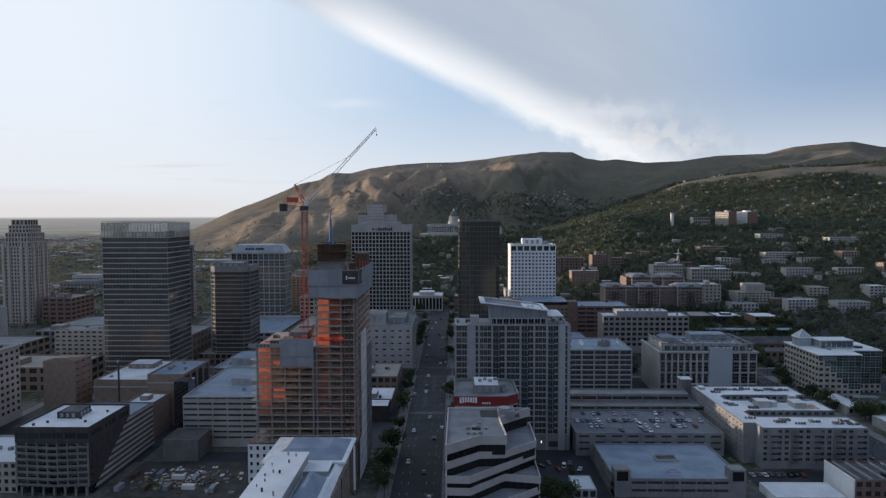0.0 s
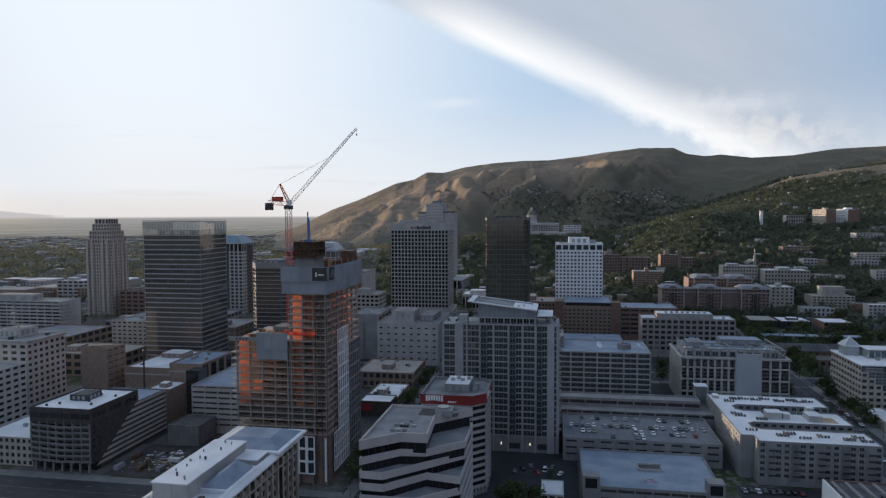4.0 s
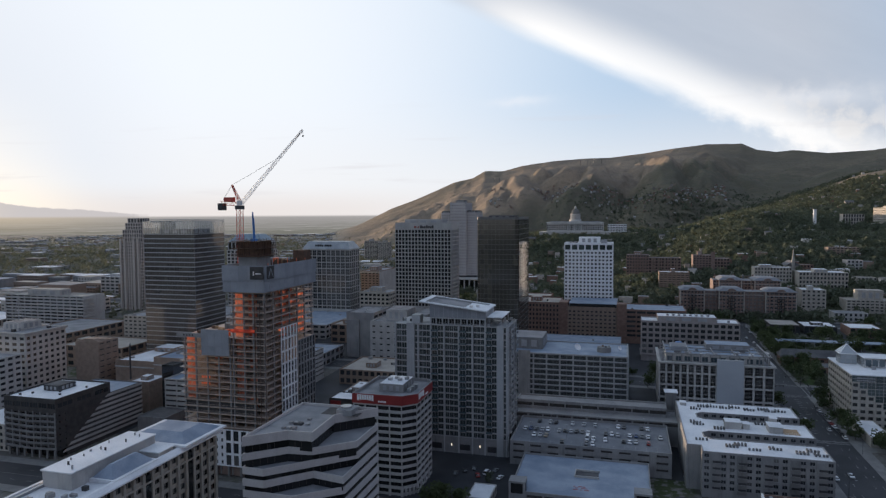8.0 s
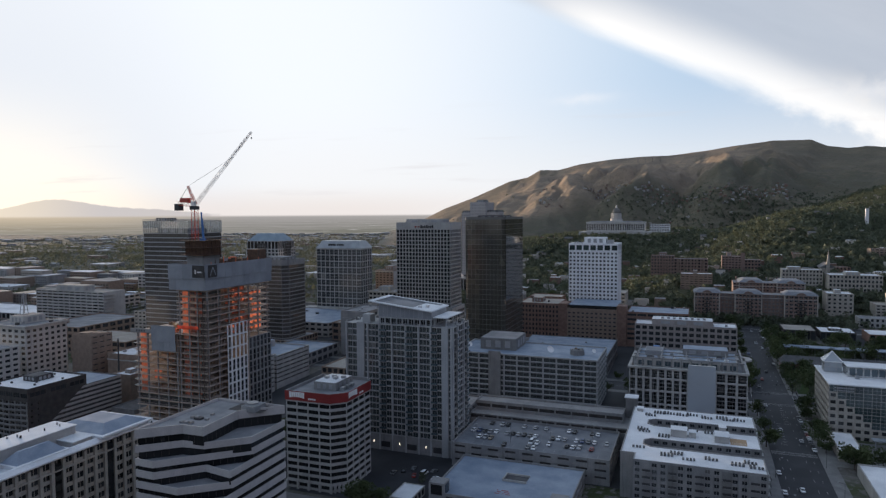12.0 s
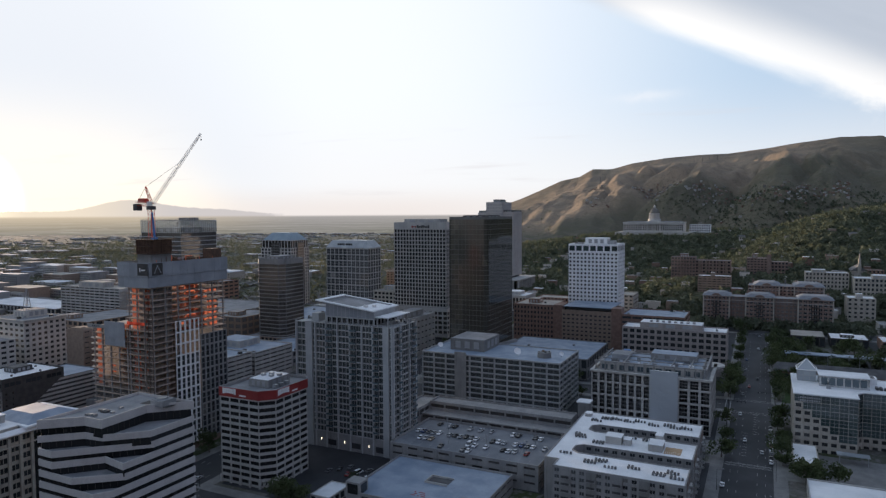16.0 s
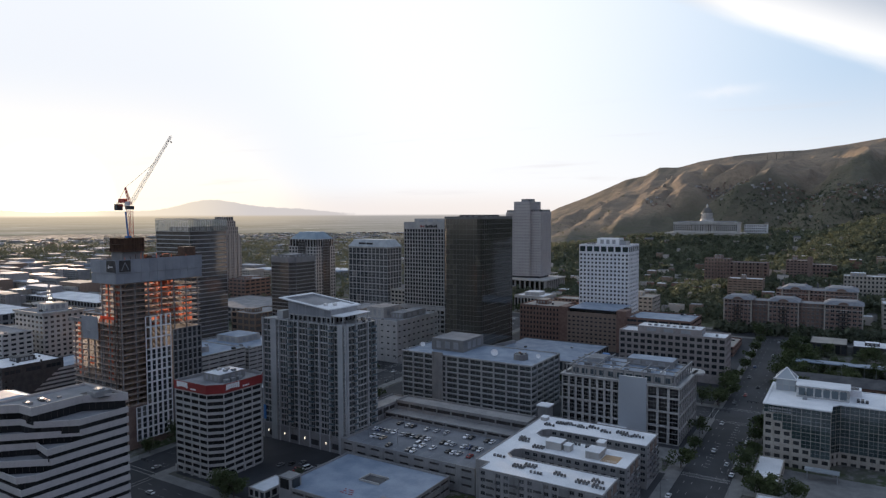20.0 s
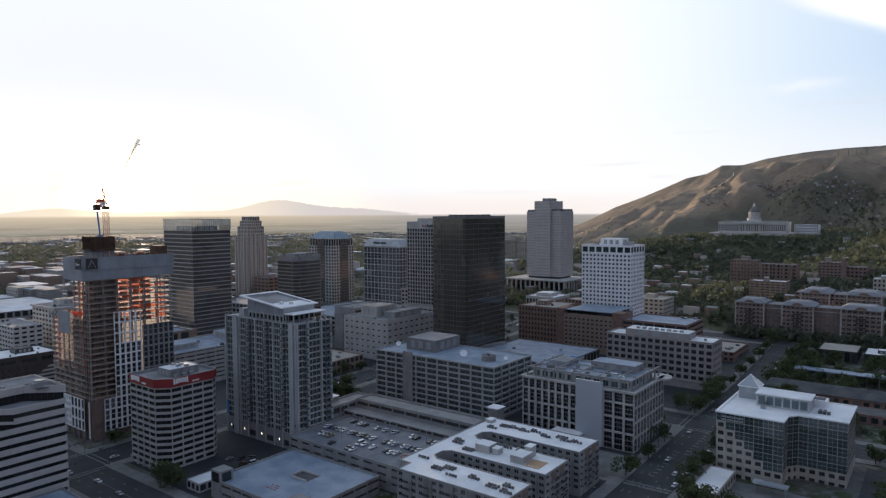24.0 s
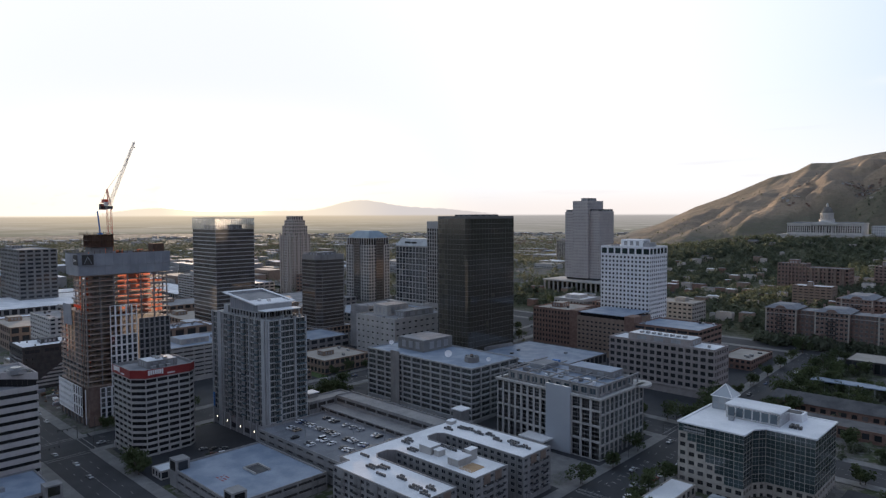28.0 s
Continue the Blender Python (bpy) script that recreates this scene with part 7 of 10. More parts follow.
        part_box("roof_unit", T, x, y, 44.8, x + rr.uniform(1, 3.4), y + rr.uniform(0.8, 2.2), 45.4 + rr.uniform(0.2, 1.2), rr.choice(("metal", "concrete", "concrete_dark", "white")))
    bd = Build()
    for k in range(5):
        bd.beam((150 + k * 1.4, 458, 45.2), (150 + k * 1.4, 481, 45.2), 0.18)
    bd.link("pipe_run", T, "metal")
    part_box("hatch", T, 150, 482.2, 44.8, 154, 484.6, 47.4, "blue")
    penthouse(T, 146, 466, 44.8, 156, 480, 47.4, "metal", "roof_grey")
    bd = Build()
    bd.tube(x1 - 2, y1 - 2, z1, z1 + 1.0, 7, 7, 20)
    bd.link("corner_disc", T, "concrete_pale")
    part_box("entry_canopy", T, 160, 437, 15.5, 176, 446, 16.2, "white")


def brown_court():
    T = simple("office_building", "rosy precast office block with paired windows", "office building", 130.3, 581, 205, 604, 45.6, "precast", "roof_white",
               st(15, 6, 1.6, 1.0, 0.8, 0.6, 6.0, 0.8), st(6, 6, 1.6, 1.0, 0.8, 0.6, 6.0, 0.8), nx=2, pent=(143, 585, 188, 601, 3.4), z0=12)
    part_box("ledge", T, 129.6, 580.3, 17.4, 205.7, 604.6, 18.2, "precast")
    for k in range(8):
        part_box("roof_unit", T, 150 + k * 4.4, 588, 49.2, 152 + k * 4.4, 591, 50.4 + 0.3 * (k % 2), "metal")


def white_roof_flats():
    T = thing("apartment_building", 173, 364, 8.5, "grey apartment block with three wings under bright white roofs", "apartment building")
    z1 = 29.0
    poly = [(145, 332), (151, 332), (151, 324), (203, 324), (203, 343), (157, 343), (154, 345.5), (154, 351), (157, 353.5), (203, 353.5), (203, 374), (157, 374), (154, 376.5), (154, 382), (157, 384.5), (203, 384.5), (203, 404.5), (145, 404.5)]
    S = st(15, 6, 1.5, 0.75, 0.5, 0.3, 3.2, 0.5)
    Ein = st(12, 6, 1.7, 0.8, 0.5, 0.3, 3.2, 0.5)
    E = st(5, 6, 1.8, 1.0, 0.6, 0.5, 3.2, 0.5)
    styles = [None, None, S, E, Ein, None, None, None, Ein, E, Ein, None, None, None, Ein, E, S, st(16, 6, 3.0, 1.2, 0.8, 0.3, 3.2, 0.5)]
    panes = block(T, poly, 8.5, z1, styles, "concrete", "roof_white", 0.35, 0.5)
    panes.sort(key=lambda q: (q[1] != 0, q[1] > 2))
    windows(T, panes, "glass", "mullion", nx=2, limit=64, bar=0.03)
    for k, x in enumerate((154.6, 165, 175.4, 185.8, 196.2)):
        part_box("grey_bay", T, x, 323.7, 11, x + 4.0, 324, 28.2, "concrete_dark" if k % 2 else "concrete")
        for r in range(5):
            z = 13.0 + r * 2.9
            bd = Build()
            bd.box(x + 0.3, 322.4, z, x + 3.6, 323.7, z + 0.15)
            slab = bd.link("balcony", T, "metal")
            part_box("railing", slab, x + 0.3, 322.4, z + 0.15, x + 3.6, 322.46, z + 1.1, "dark_metal")
    for y in (330, 360, 391):
        for dy in (0, 7):
            part_box("timber_panel", T, 203, y + dy - 1.2, 24.4, 203.15, y + dy + 2.8, 28.6, "sandstone")
            for r in range(5):
                z = 12.6 + r * 3.0
                bd = Build()
                bd.box(203.1, y + dy - 1, z, 204.5, y + dy + 2.6, z + 0.15)
                slab = bd.link("balcony", T, "metal")
                part_box("railing", slab, 204.44, y + dy - 1, z + 0.15, 204.5, y + dy + 2.6, z + 1.1, "dark_metal")
    for (a, b, c, d, h) in ((165, 360, 172, 366, 3.0), (173, 361, 176, 365, 2.2), (184, 358, 190, 366, 2.6), (186, 366.5, 189, 371, 4.2), (147, 396, 150, 400, 1.2)):
        bd = Build()
        bd.box(a, b, z1 - 0.35, c, d, z1 + h, 0)
        bd.box(a - 0.2, b - 0.2, z1 + h, c + 0.2, d + 0.2, z1 + h + 0.25, 1)
        bd.link("roof_house", T, ["concrete_pale", "roof_white"])
    part_box("roof_deck", T, 190.5, 357.5, z1 - 0.33, 197.5, 366, z1 - 0.2, "timber")
    for k in range(9):
        part_box("deck_rail", T, 190.5 + k * 0.85, 357.3, z1 - 0.3, 190.6 + k * 0.85, 357.4, z1 + 0.9, "white")
    # clusters of condensers
    bd = Build()
    bd.box(-0.58, -0.58, 0.12, 0.58, 0.58, 1.25, 0)
    bd.tube(0, 0, 1.25, 1.31, 0.42, 0.42, 10, 1)
    bd.box(-0.5, -0.4, 0, 0.5, -0.25, 0.12, 1)
    bd.box(-0.5, 0.25, 0, 0.5, 0.4, 0.12, 1)
    me = bpy.data.meshes.new("condenser")
    me.from_pydata(bd.v, [], bd.f)
    me.materials.append(M["plant_grey"])
    me.materials.append(M["dark_metal"])
    me.polygons.foreach_set("material_index", bd.m)
    rnd = random.Random(11)
    spots = [(162, 333), (166, 336), (171, 331), (180, 334), (190, 331), (195, 335), (197, 330), (151, 363), (150, 366), (160, 358), (166, 370), (172, 371), (180, 370), (183, 371), (156, 395), (161, 396), (167, 395), (172, 397), (179, 394), (186, 396), (189, 394), (194, 395), (152, 390), (150, 340)]
    for sx, sy in spots:
        for i in range(rnd.choice((4, 6, 6, 8))):
            ob = new("condenser", me)
            ob.location = (sx + (i % 4) * 1.45 + rnd.uniform(-0.15, 0.15), sy + (i // 4) * 1.7, z1 - 0.35)
            ob.scale = (0.74, 0.74, 0.8)
            ob.rotation_euler = (0, 0, rnd.uniform(-0.1, 0.1))
            tagged(ob, "dark air-conditioning condenser standing on a white roof", "air conditioner", "condensers on the white roofs")


def glass_court():
    T = thing("office_building", 268, 468, 9, "stone and green glass office building with a glass pyramid turret", "office building")
    z0, z1 = 9.0, 39.5
    rows, h = 8, (39.5 - 9.0) / 8
    # south front of the west wing: stone steps up into the glass
    bd, st_p, gl_p = Build(), [], []
    n, a, b = 7, (243.5, 444.5), (271.8, 444.5)
    lim = (7, 7, 5, 4, 3, 2, 1, 0)
    for r in range(rows):
        for c in range(n):
            xa, xb = a[0] + (b[0] - a[0]) * c / n, a[0] + (b[0] - a[0]) * (c + 1) / n
            if c < lim[r]:
                facade(bd, st_p, (xa, 444.5), (xb, 444.5), z0 + r * h, z0 + (r + 1) * h, 1, 1, 1.5, 1.0, 0.9, 0.4)
            else:
                facade(bd, gl_p, (xa, 444.5), (xb, 444.5), z0 + r * h, z0 + (r + 1) * h, 1, 1, 0.16, 0.1, 0.1, 0.12)
    walls = (((271.8, 444.5), (271.8, 454.5), 3), ((271.8, 454.5), (275.5, 459.5), 2), ((275.5, 459.5), (294.8, 459.5), 5), ((294.8, 459.5), (294.8, 490.5), 8))
    for p, q, c in walls:
        for (lo, hi, rr, stone) in ((z0, z0 + 2 * h, 2, True), (z0 + 2 * h, z1, 6, False)):
            if stone:
                facade(bd, st_p, p, q, lo, hi, c, rr, 1.5, 1.0, 0.9, 0.4)
            else:
                facade(bd, gl_p, p, q, lo, hi, c, rr, 0.16, 0.1, 0.1, 0.12)
    bd.face([(294.8, 490.5, z0), (243.5, 490.5, z0), (243.5, 490.5, z1), (294.8, 490.5, z1)])
    facade(bd, st_p, (243.5, 490.5), (243.5, 444.5), z0, z1, 11, rows, 1.5, 1.0, 0.9, 0.4)
    bd.link("wall", T, "stone")
    windows(T, st_p, "glass", "bronze", nx=2, nz=2)
    windows(T, gl_p, "glass_green", "mullion", nx=2, nz=2, name="glass_pane", bar=0.018)
    FOOT.append((240, 441, 298, 494))
    poly = [(243.5, 444.5), (271.8, 444.5), (271.8, 454.5), (275.5, 459.5), (294.8, 459.5), (294.8, 490.5), (243.5, 490.5)]
    o, i = inset(poly, -0.5), inset(poly, 0.6)
    rf = Build()
    for k in range(7):
        j = (k + 1) % 7
        rf.face([(*o[k], z1), (*o[j], z1), (*o[j], z1 + 0.6), (*o[k], z1 + 0.6)])
        rf.face([(*o[k], z1 + 0.6), (*o[j], z1 + 0.6), (*i[j], z1 + 0.6), (*i[k], z1 + 0.6)])
        rf.face([(*i[j], z1 + 0.2), (*i[k], z1 + 0.2), (*i[k], z1 + 0.6), (*i[j], z1 + 0.6)])
    rf.face([(*p, z1 + 0.2) for p in i])
    rf.link("roof", T, "roof_white")
    bd = Build()
    bd.box(256, 466, z1 + 0.2, 279, 479, 45.4, 0)
    bd.box(255.6, 465.6, 45.4, 279.4, 479.4, 45.8, 1)
    for k in range(6):
        bd.box(257 + 3.6 * k, 465.8, z1 + 1.2, 259.8 + 3.6 * k, 465.98, 44.6, 2)
    bd.link("penthouse", T, ["bright_metal", "roof_white", "glass_blue"])
    bd = Build()
    bd.box(264, 479.4, z1 + 0.2, 284, 487, 43.0, 0)
    bd.box(265, 480.4, 43.0, 283, 486, 43.1, 1)
    bd.link("plant_screen", T, ["white_panel", "roof_dark"])
    tp, tb = [], Build()
    for p, q in zip(rect(246, 475.5, 255, 484.5), rect(246, 475.5, 255, 484.5)[1:] + rect(246, 475.5, 255, 484.5)[:1]):
        facade(tb, tp, p, q, z1 + 0.2, 45.8, 3, 2, 0.25, 0.15, 0.15, 0.12)
    tb.link("turret", T, "mullion")
    windows(T, tp, "glass_pale", "mullion", name="turret_pane")
    bd = Build()
    q = rect(245.5, 475, 255.5, 485)
    for k in range(4):
        bd.face([(*q[k], 45.8), (*q[(k + 1) % 4], 45.8), (250.5, 480, 51.2)], 0)
    bd.link("glass_pyramid", T, "glass_pale", "pale glass pyramid roof")
    for k in range(4):
        for p2, w2 in (((250.5, 480, 51.2), 0.35), ((*q[(k + 1) % 4], 45.8), 0.4)):
            bd = Build()
            bd.beam((*q[k], 45.8), p2, w2)
            bd.link("hip_bar", T, "white")
    for k in range(5):
        part_box("roof_unit", T, 282 + 1.8 * (k % 3), 468 + 2.2 * (k // 3), z1 + 0.2, 283.3 + 1.8 * (k % 3), 469.6 + 2.2 * (k // 3), z1 + 1.5, "dark_metal")
    part_box("roof_hood", T, 259, 461, z1 + 0.2, 261, 463, z1 + 2.0, "metal")
    for z in (37.6, 36.2):
        for k in range(9):
            part_box("sign_bar", T, 246 + k * 1.05, 444.2, z, 246.8 + k * 1.05, 444.45, z + 0.8, "mullion", "pale raised sign bar")
    part_box("entry_canopy", T, 262, 432, 14.2, 276, 437, 14.7, "glass_pale", "pale glass entrance canopy")
    for x in (263, 275):
        part_box("canopy_post", T, x, 432.4, 9, x + 0.4, 432.8, 14.2, "metal")
    simple("annexe", "low stone annexe with a white roof", "building", 242.5, 408, 253.5, 440, 15.2, "stone", "roof_white", st(3, 1, 1.5, 2, 1), st(7, 1, 1.8, 2, 1), par=0.3)
    simple("low_building", "low building with a wide worn white roof", "building", 247, 330, 302, 392, 15.0, "concrete_pale", "roof_white", st(12, 1, 1.6, 2, 1.6), st(12, 1, 1.6, 2, 1.6), par=0.6, pent=(262, 355, 270, 362, 2.0))


def brick_rows():
    T = simple("office_building", "red brick office block with a flat pale roof", "office building", 20, 641, 58, 682, 50.2, "brick", "roof_tan", st(12, 7, 1.6, 1.0, 0.9, 0.3, 5, 1.2), st(10, 7, 1.6, 1.0, 0.9, 0.3, 5, 1.2), limit=48, pent=(30, 655, 40, 668, 3.0))
    part_box("corner_pier", T, 58.02, 640.6, 14, 65.9, 660, 50.6, "brick")
    T = simple("office_building", "brown brick office wing with arched rows of small windows", "office building", 66, 640, 110, 684, 47.0, "brick_tan", "roof_blue", st(11, 7, 1.9, 1.0, 1.2, 0.3, 5, 2.5), None, limit=44)
    part_box("glazed_attic", T, 68, 642, 46.4, 109, 668, 49.6, "glass_black", "dark glazed attic storey")
    part_box("attic_roof", T, 67, 641, 49.6, 110, 684, 50.1, "roof_blue")
    T = simple("office_building", "long brown brick office wing with ribbon windows", "office building", 118.6, 640, 170, 682, 46.0, "brick", "roof_blue", st(6, 6, 1.0, 1.6, 0.6, 0.3, 5, 1.0), st(6, 6, 1.0, 1.6, 0.6, 0.3, 5, 1.0), nx=3)
    part_box("stair_tower", T, 110.1, 639, 14, 118.5, 652, 50.5, "brick", "tall brick stair tower")
    simple("shop_building", "low brown brick shop building with a pale roof", "shop building", 174, 666, 198, 712, 24.0, "brick", "roof_tan", st(6, 2, 1.6, 1.2, 0.8), st(10, 2, 1.6, 1.2, 0.8))


def west_side():
    simple("shop_building", "low white-windowed building with a glazed top storey", "building", -232, 293, -199, 330, 22, "stone", "roof_white", st(10, 4, 1.5, 0.9, 0.8), st(8, 4, 1.5, 0.9, 0.8), nx=1)
    simple("shed", "plain grey masonry cube building", "building", -149, 331, -131, 350, 19.5, "concrete_dark", "roof_dark", None, None, par=0.6)
    # the ribbon openings of both garages hold dark sheets painted as shade
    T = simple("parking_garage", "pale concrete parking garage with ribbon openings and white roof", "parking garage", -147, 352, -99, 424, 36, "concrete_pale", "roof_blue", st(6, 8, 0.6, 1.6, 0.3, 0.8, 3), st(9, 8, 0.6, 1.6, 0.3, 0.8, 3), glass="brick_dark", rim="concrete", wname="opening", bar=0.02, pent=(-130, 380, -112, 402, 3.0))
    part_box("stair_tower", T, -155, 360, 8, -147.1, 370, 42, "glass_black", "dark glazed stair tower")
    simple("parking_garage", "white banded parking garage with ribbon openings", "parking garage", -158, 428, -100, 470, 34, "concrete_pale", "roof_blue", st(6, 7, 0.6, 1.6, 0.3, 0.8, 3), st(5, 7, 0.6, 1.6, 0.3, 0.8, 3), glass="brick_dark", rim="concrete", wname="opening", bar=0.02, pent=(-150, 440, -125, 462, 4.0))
    T = simple("store_building", "long windowless tan store with a broad white roof", "store", -217, 391, -182.1, 446, 35.4, "brick_tan", "roof_white", None, None, pent=(-212, 424, -196, 438, 2.0))
    part_box("ledge", T, -217.3, 390.6, 30.6, -182.1, 390.95, 31.4, "concrete_pale")
    T = simple("store_building", "higher tan store block with a pale blue-white roof", "store", -182, 386, -160, 426, 40, "brick_tan", "roof_blue", None, st(4, 1, 3, 2, 1.5))
    part_box("ledge", T, -182.2, 385.6, 34.5, -159.8, 385.95, 35.2, "concrete_pale")
    simple("store_building", "small tan store with a white roof below the taller stores", "store", -184, 364, -168, 384, 29.5, "brick_tan", "roof_white", None, None, pent=(-179, 370, -174, 376, 1.6))
    # a dark sheet at the back of each recess paints its shade
    T = simple("office_building", "plain brown brick office slab with a stepped top and dark recesses", "office building", -243, 384, -224, 402, 48, "brick_tan", "roof_tan", None, st(3, 10, 2.2, 2.2, 0.9), glass="brick_dark", wname="recess")
    for k in range(4):
        part_box("top_step", T, -242.5 + k * 1.6, 384.6 + k * 0.3, 47.2, -224.5 - k * 1.6, 399 - 3.0 * k, 48.3 + 0.45 * k, "brick_tan")
    T = simple("office_building", "old cream masonry office block with rows of paired windows", "office building", -312, 368, -268, 401, 55, "capitol_stone", "roof_grey", st(7, 10, 2.6, 1.2, 0.8, 0.3, 5, 2.0), st(7, 10, 2.2, 1.2, 0.8, 0.3, 5, 2.0), nx=2, limit=30, pent=(-300, 380, -286, 398, 4.5))
    bd = Build()
    for a, b, c, d in ((-313, 366.8, -266.8, 368), (-268, 368, -266.8, 402)):
        bd.box(a, b, 53.6, c, d, 55.2)
    bd.link("cornice", T, "concrete_pale")
    bd = Build()
    for (p, q) in (((-296, 385, 59.5), (-294.4, 386.6, 76)), ((-292, 385, 59.5), (-293.6, 386.6, 76)), ((-296, 389, 59.5), (-294.4, 387.4, 76)), ((-292, 389, 59.5), (-293.6, 387.4, 76))):
        bd.beam(p, q, 0.4)
    for k in range(5):
        z = 60 + k * 3.2
        w = 2 - 0.32 * k
        bd.box(-294 - w, 387 - w, z, -294 + w, 387 + w, z + 0.25)
    bd.link("sign_mast", T, "metal")
    simple("office_building", "tan masonry block with tall rows of windows", "office building", -312, 332, -256, 354, 45, "capitol_stone", "roof_grey", st(10, 9, 2.0, 1.2, 0.8, 0.3, 4), st(4, 9, 2.0, 1.2, 0.8, 0.3, 4), limit=30)
    T = simple("hotel_building", "wide grey hotel slab with striped balconies", "hotel", -493, 550, -396, 578, 54, "concrete_pale", "roof_tan", st(12, 12, 0.6, 1.4, 0.3, 0.9, 4), None, glass="glass_black", nx=3, pent=(-470, 556, -430, 570, 5), bar=0.02)
    for k in range(12):
        z = 13 + k * 3.4
        part_box("balcony", T, -396, 551, z, -394.2, 563, z + 1.2, "concrete_pale")
    simple("office_building", "grey old office block with a regular window grid", "office building", -311, 507, -268, 535, 45, "stone", "roof_grey", st(9, 9, 2.0, 1.2, 0.8, 0.3, 4), st(6, 9, 2.0, 1.2, 0.8, 0.3, 4), limit=30)
    for k, (x0, y0, x1, y1, z, w, r) in enumerate(((-330, 455, -268, 498, 28, "brick_tan", "roof_tan"), (-395, 470, -338, 545, 34, "brick_tan", "roof_grey"), (-470, 440, -405, 535, 26, "concrete", "roof_grey"),
                                                   (-380, 590, -280, 680, 30, "concrete", "roof_grey"), (-250, 540, -216, 590, 36, "brick_tan", "roof_grey"), (-246, 600, -160, 690, 27, "concrete_pale", "roof_blue"),
                                                   (-150, 590, -112, 690, 30, "brick_tan", "roof_tan"), (-160, 480, -115, 540, 22, "concrete", "roof_blue"), (-620, 815, -579, 850, 45, "concrete_pale", "roof_white"),
                                                   (-442, 700, -410, 745, 46, "brick", "roof_grey"), (-560, 640, -500, 700, 32, "concrete_pale", "roof_blue"), (-690, 560, -520, 620, 24, "concrete", "roof_white"),
                                                   (-400, 320, -330, 420, 30, "brick_tan", "roof_tan"), (-480, 300, -410, 420, 22, "concrete", "roof_white"), (-660, 300, -520, 500, 24, "concrete", "roof_white"), (-700, 395, -610, 440, 88, "concrete_dark", "roof_grey"))):
        simple("office_building" if z > 27 else "store_building", "%s city block building with a flat roof" % {"brick_tan": "tan brick", "concrete": "grey concrete", "concrete_pale": "pale precast", "brick": "red brick", "concrete_dark": "dark grey"}[w], "building", x0, y0, x1, y1, z, w, r,
               st(max(4, int((x1 - x0) / 7)), max(1, int((z - 12) / 5)), 2.4, 1.6, 0.9), st(max(4, int((y1 - y0) / 8)), max(1, int((z - 12) / 5)), 2.4, 1.6, 0.9), limit=4, pent=(x0 + 8, y0 + 10, x0 + 20, y0 + 22, 3.0))
    # along the street north of the site
    T = simple("shop_building", "narrow shop with a white roof and dark side wall", "shop", -60, 394, -40, 410, 19, "brick_dark", "roof_white", None, st(4, 2, 1.2, 1.2, 0.8), par=0.6)
    part_box("wall_sign", T, -59, 393.8, 13, -52, 394, 17.6, "red", "red painted wall sign")
    simple("shop_building", "two-storey shops with a white roof", "shop", -61, 411, -40, 446, 17, "brick_tan", "roof_white", None, st(9, 2, 1.2, 1.2, 0.8), par=0.6, pent=(-56, 420, -50, 430, 2.2))
    simple("shop_building", "two-storey brown block with a gravel roof", "shop", -82, 458, -40, 502, 21.5, "brick_tan", "roof_tan", st(9, 2, 1.6, 1.4, 1.0), st(9, 2, 1.6, 1.4, 1.0), pent=(-66, 470, -58, 480, 2.5))
    T = simple("office_building", "plain grey stone office block with small punched windows", "office building", -84, 524, -34, 586, 46, "concrete_pale", "roof_grey", st(8, 6, 3.8, 2.2, 1.6, 0.4, 3, 2.0), st(9, 6, 3.8, 2.2, 1.6, 0.4, 3, 2.0), pent=(-74, 535, -56, 560, 8.0))
    penthouse(T, -52, 540, 45, -40, 575, 50, "concrete", "roof_grey")
    T = simple("office_building", "grey concrete slab with a blank flank", "office building", -112, 540, -87, 582, 50, "concrete", "roof_grey", None, st(4, 5, 2.0, 3.0, 2.5))
    bd = Build()
    bd.box(-111, 538.6, 12, -100, 540, 44, 0)
    bd.link("sloped_flank", T, "concrete")


def behind_bank():
    T = simple("hotel_building", "old tan brick hotel with a plain pale side wall", "hotel", -196, 775, -172, 836, 64, "brick_tan", "roof_grey", st(5, 12, 2.2, 1.1, 0.8, 0.3, 4, 1.5), None, glass="glass_deep", limit=40, pent=(-190, 790, -180, 806, 4))
    part_box("side_wall", T, -172, 776, 12, -171.7, 835, 63, "concrete_pale", "plain pale side wall")
    part_box("cornice", T, -196.8, 774.2, 61.6, -171.4, 775, 63.4, "stone")
    T = simple("office_building", "small classical stone office with a heavy cornice", "office building", -162, 690, -128, 722, 49, "stone", "roof_grey", st(7, 6, 1.6, 1.2, 0.8, 0.4, 4, 1.2), st(6, 6, 1.6, 1.2, 0.8, 0.4, 4, 1.2), glass="glass_deep", limit=40, pent=(-154, 698, -140, 712, 4))
    part_box("cornice", T, -163, 689, 47.4, -127, 690, 48.6, "stone")
    for x0, x1, z in ((-405, -377, 78.5), (-375, -353, 76)):
        T = simple("apartment_building", "tall pale apartment slab with long dark balconies", "apartment building", x0, 1300, x1, 1320, z, "stone", "roof_grey", st(5, 15, 0.8, 1.1, 0.2, 0.8, 5), st(2, 15, 2, 1.1, 0.2, 0.6, 5), glass="glass_deep", limit=20, pent=(x0 + 8, 1304, x0 + 16, 1314, 3.5))
        part_box("end_wall", T, x0 - 0.5, 1300, 16, x0, 1320, z + 0.6, "stone", "pale end wall")


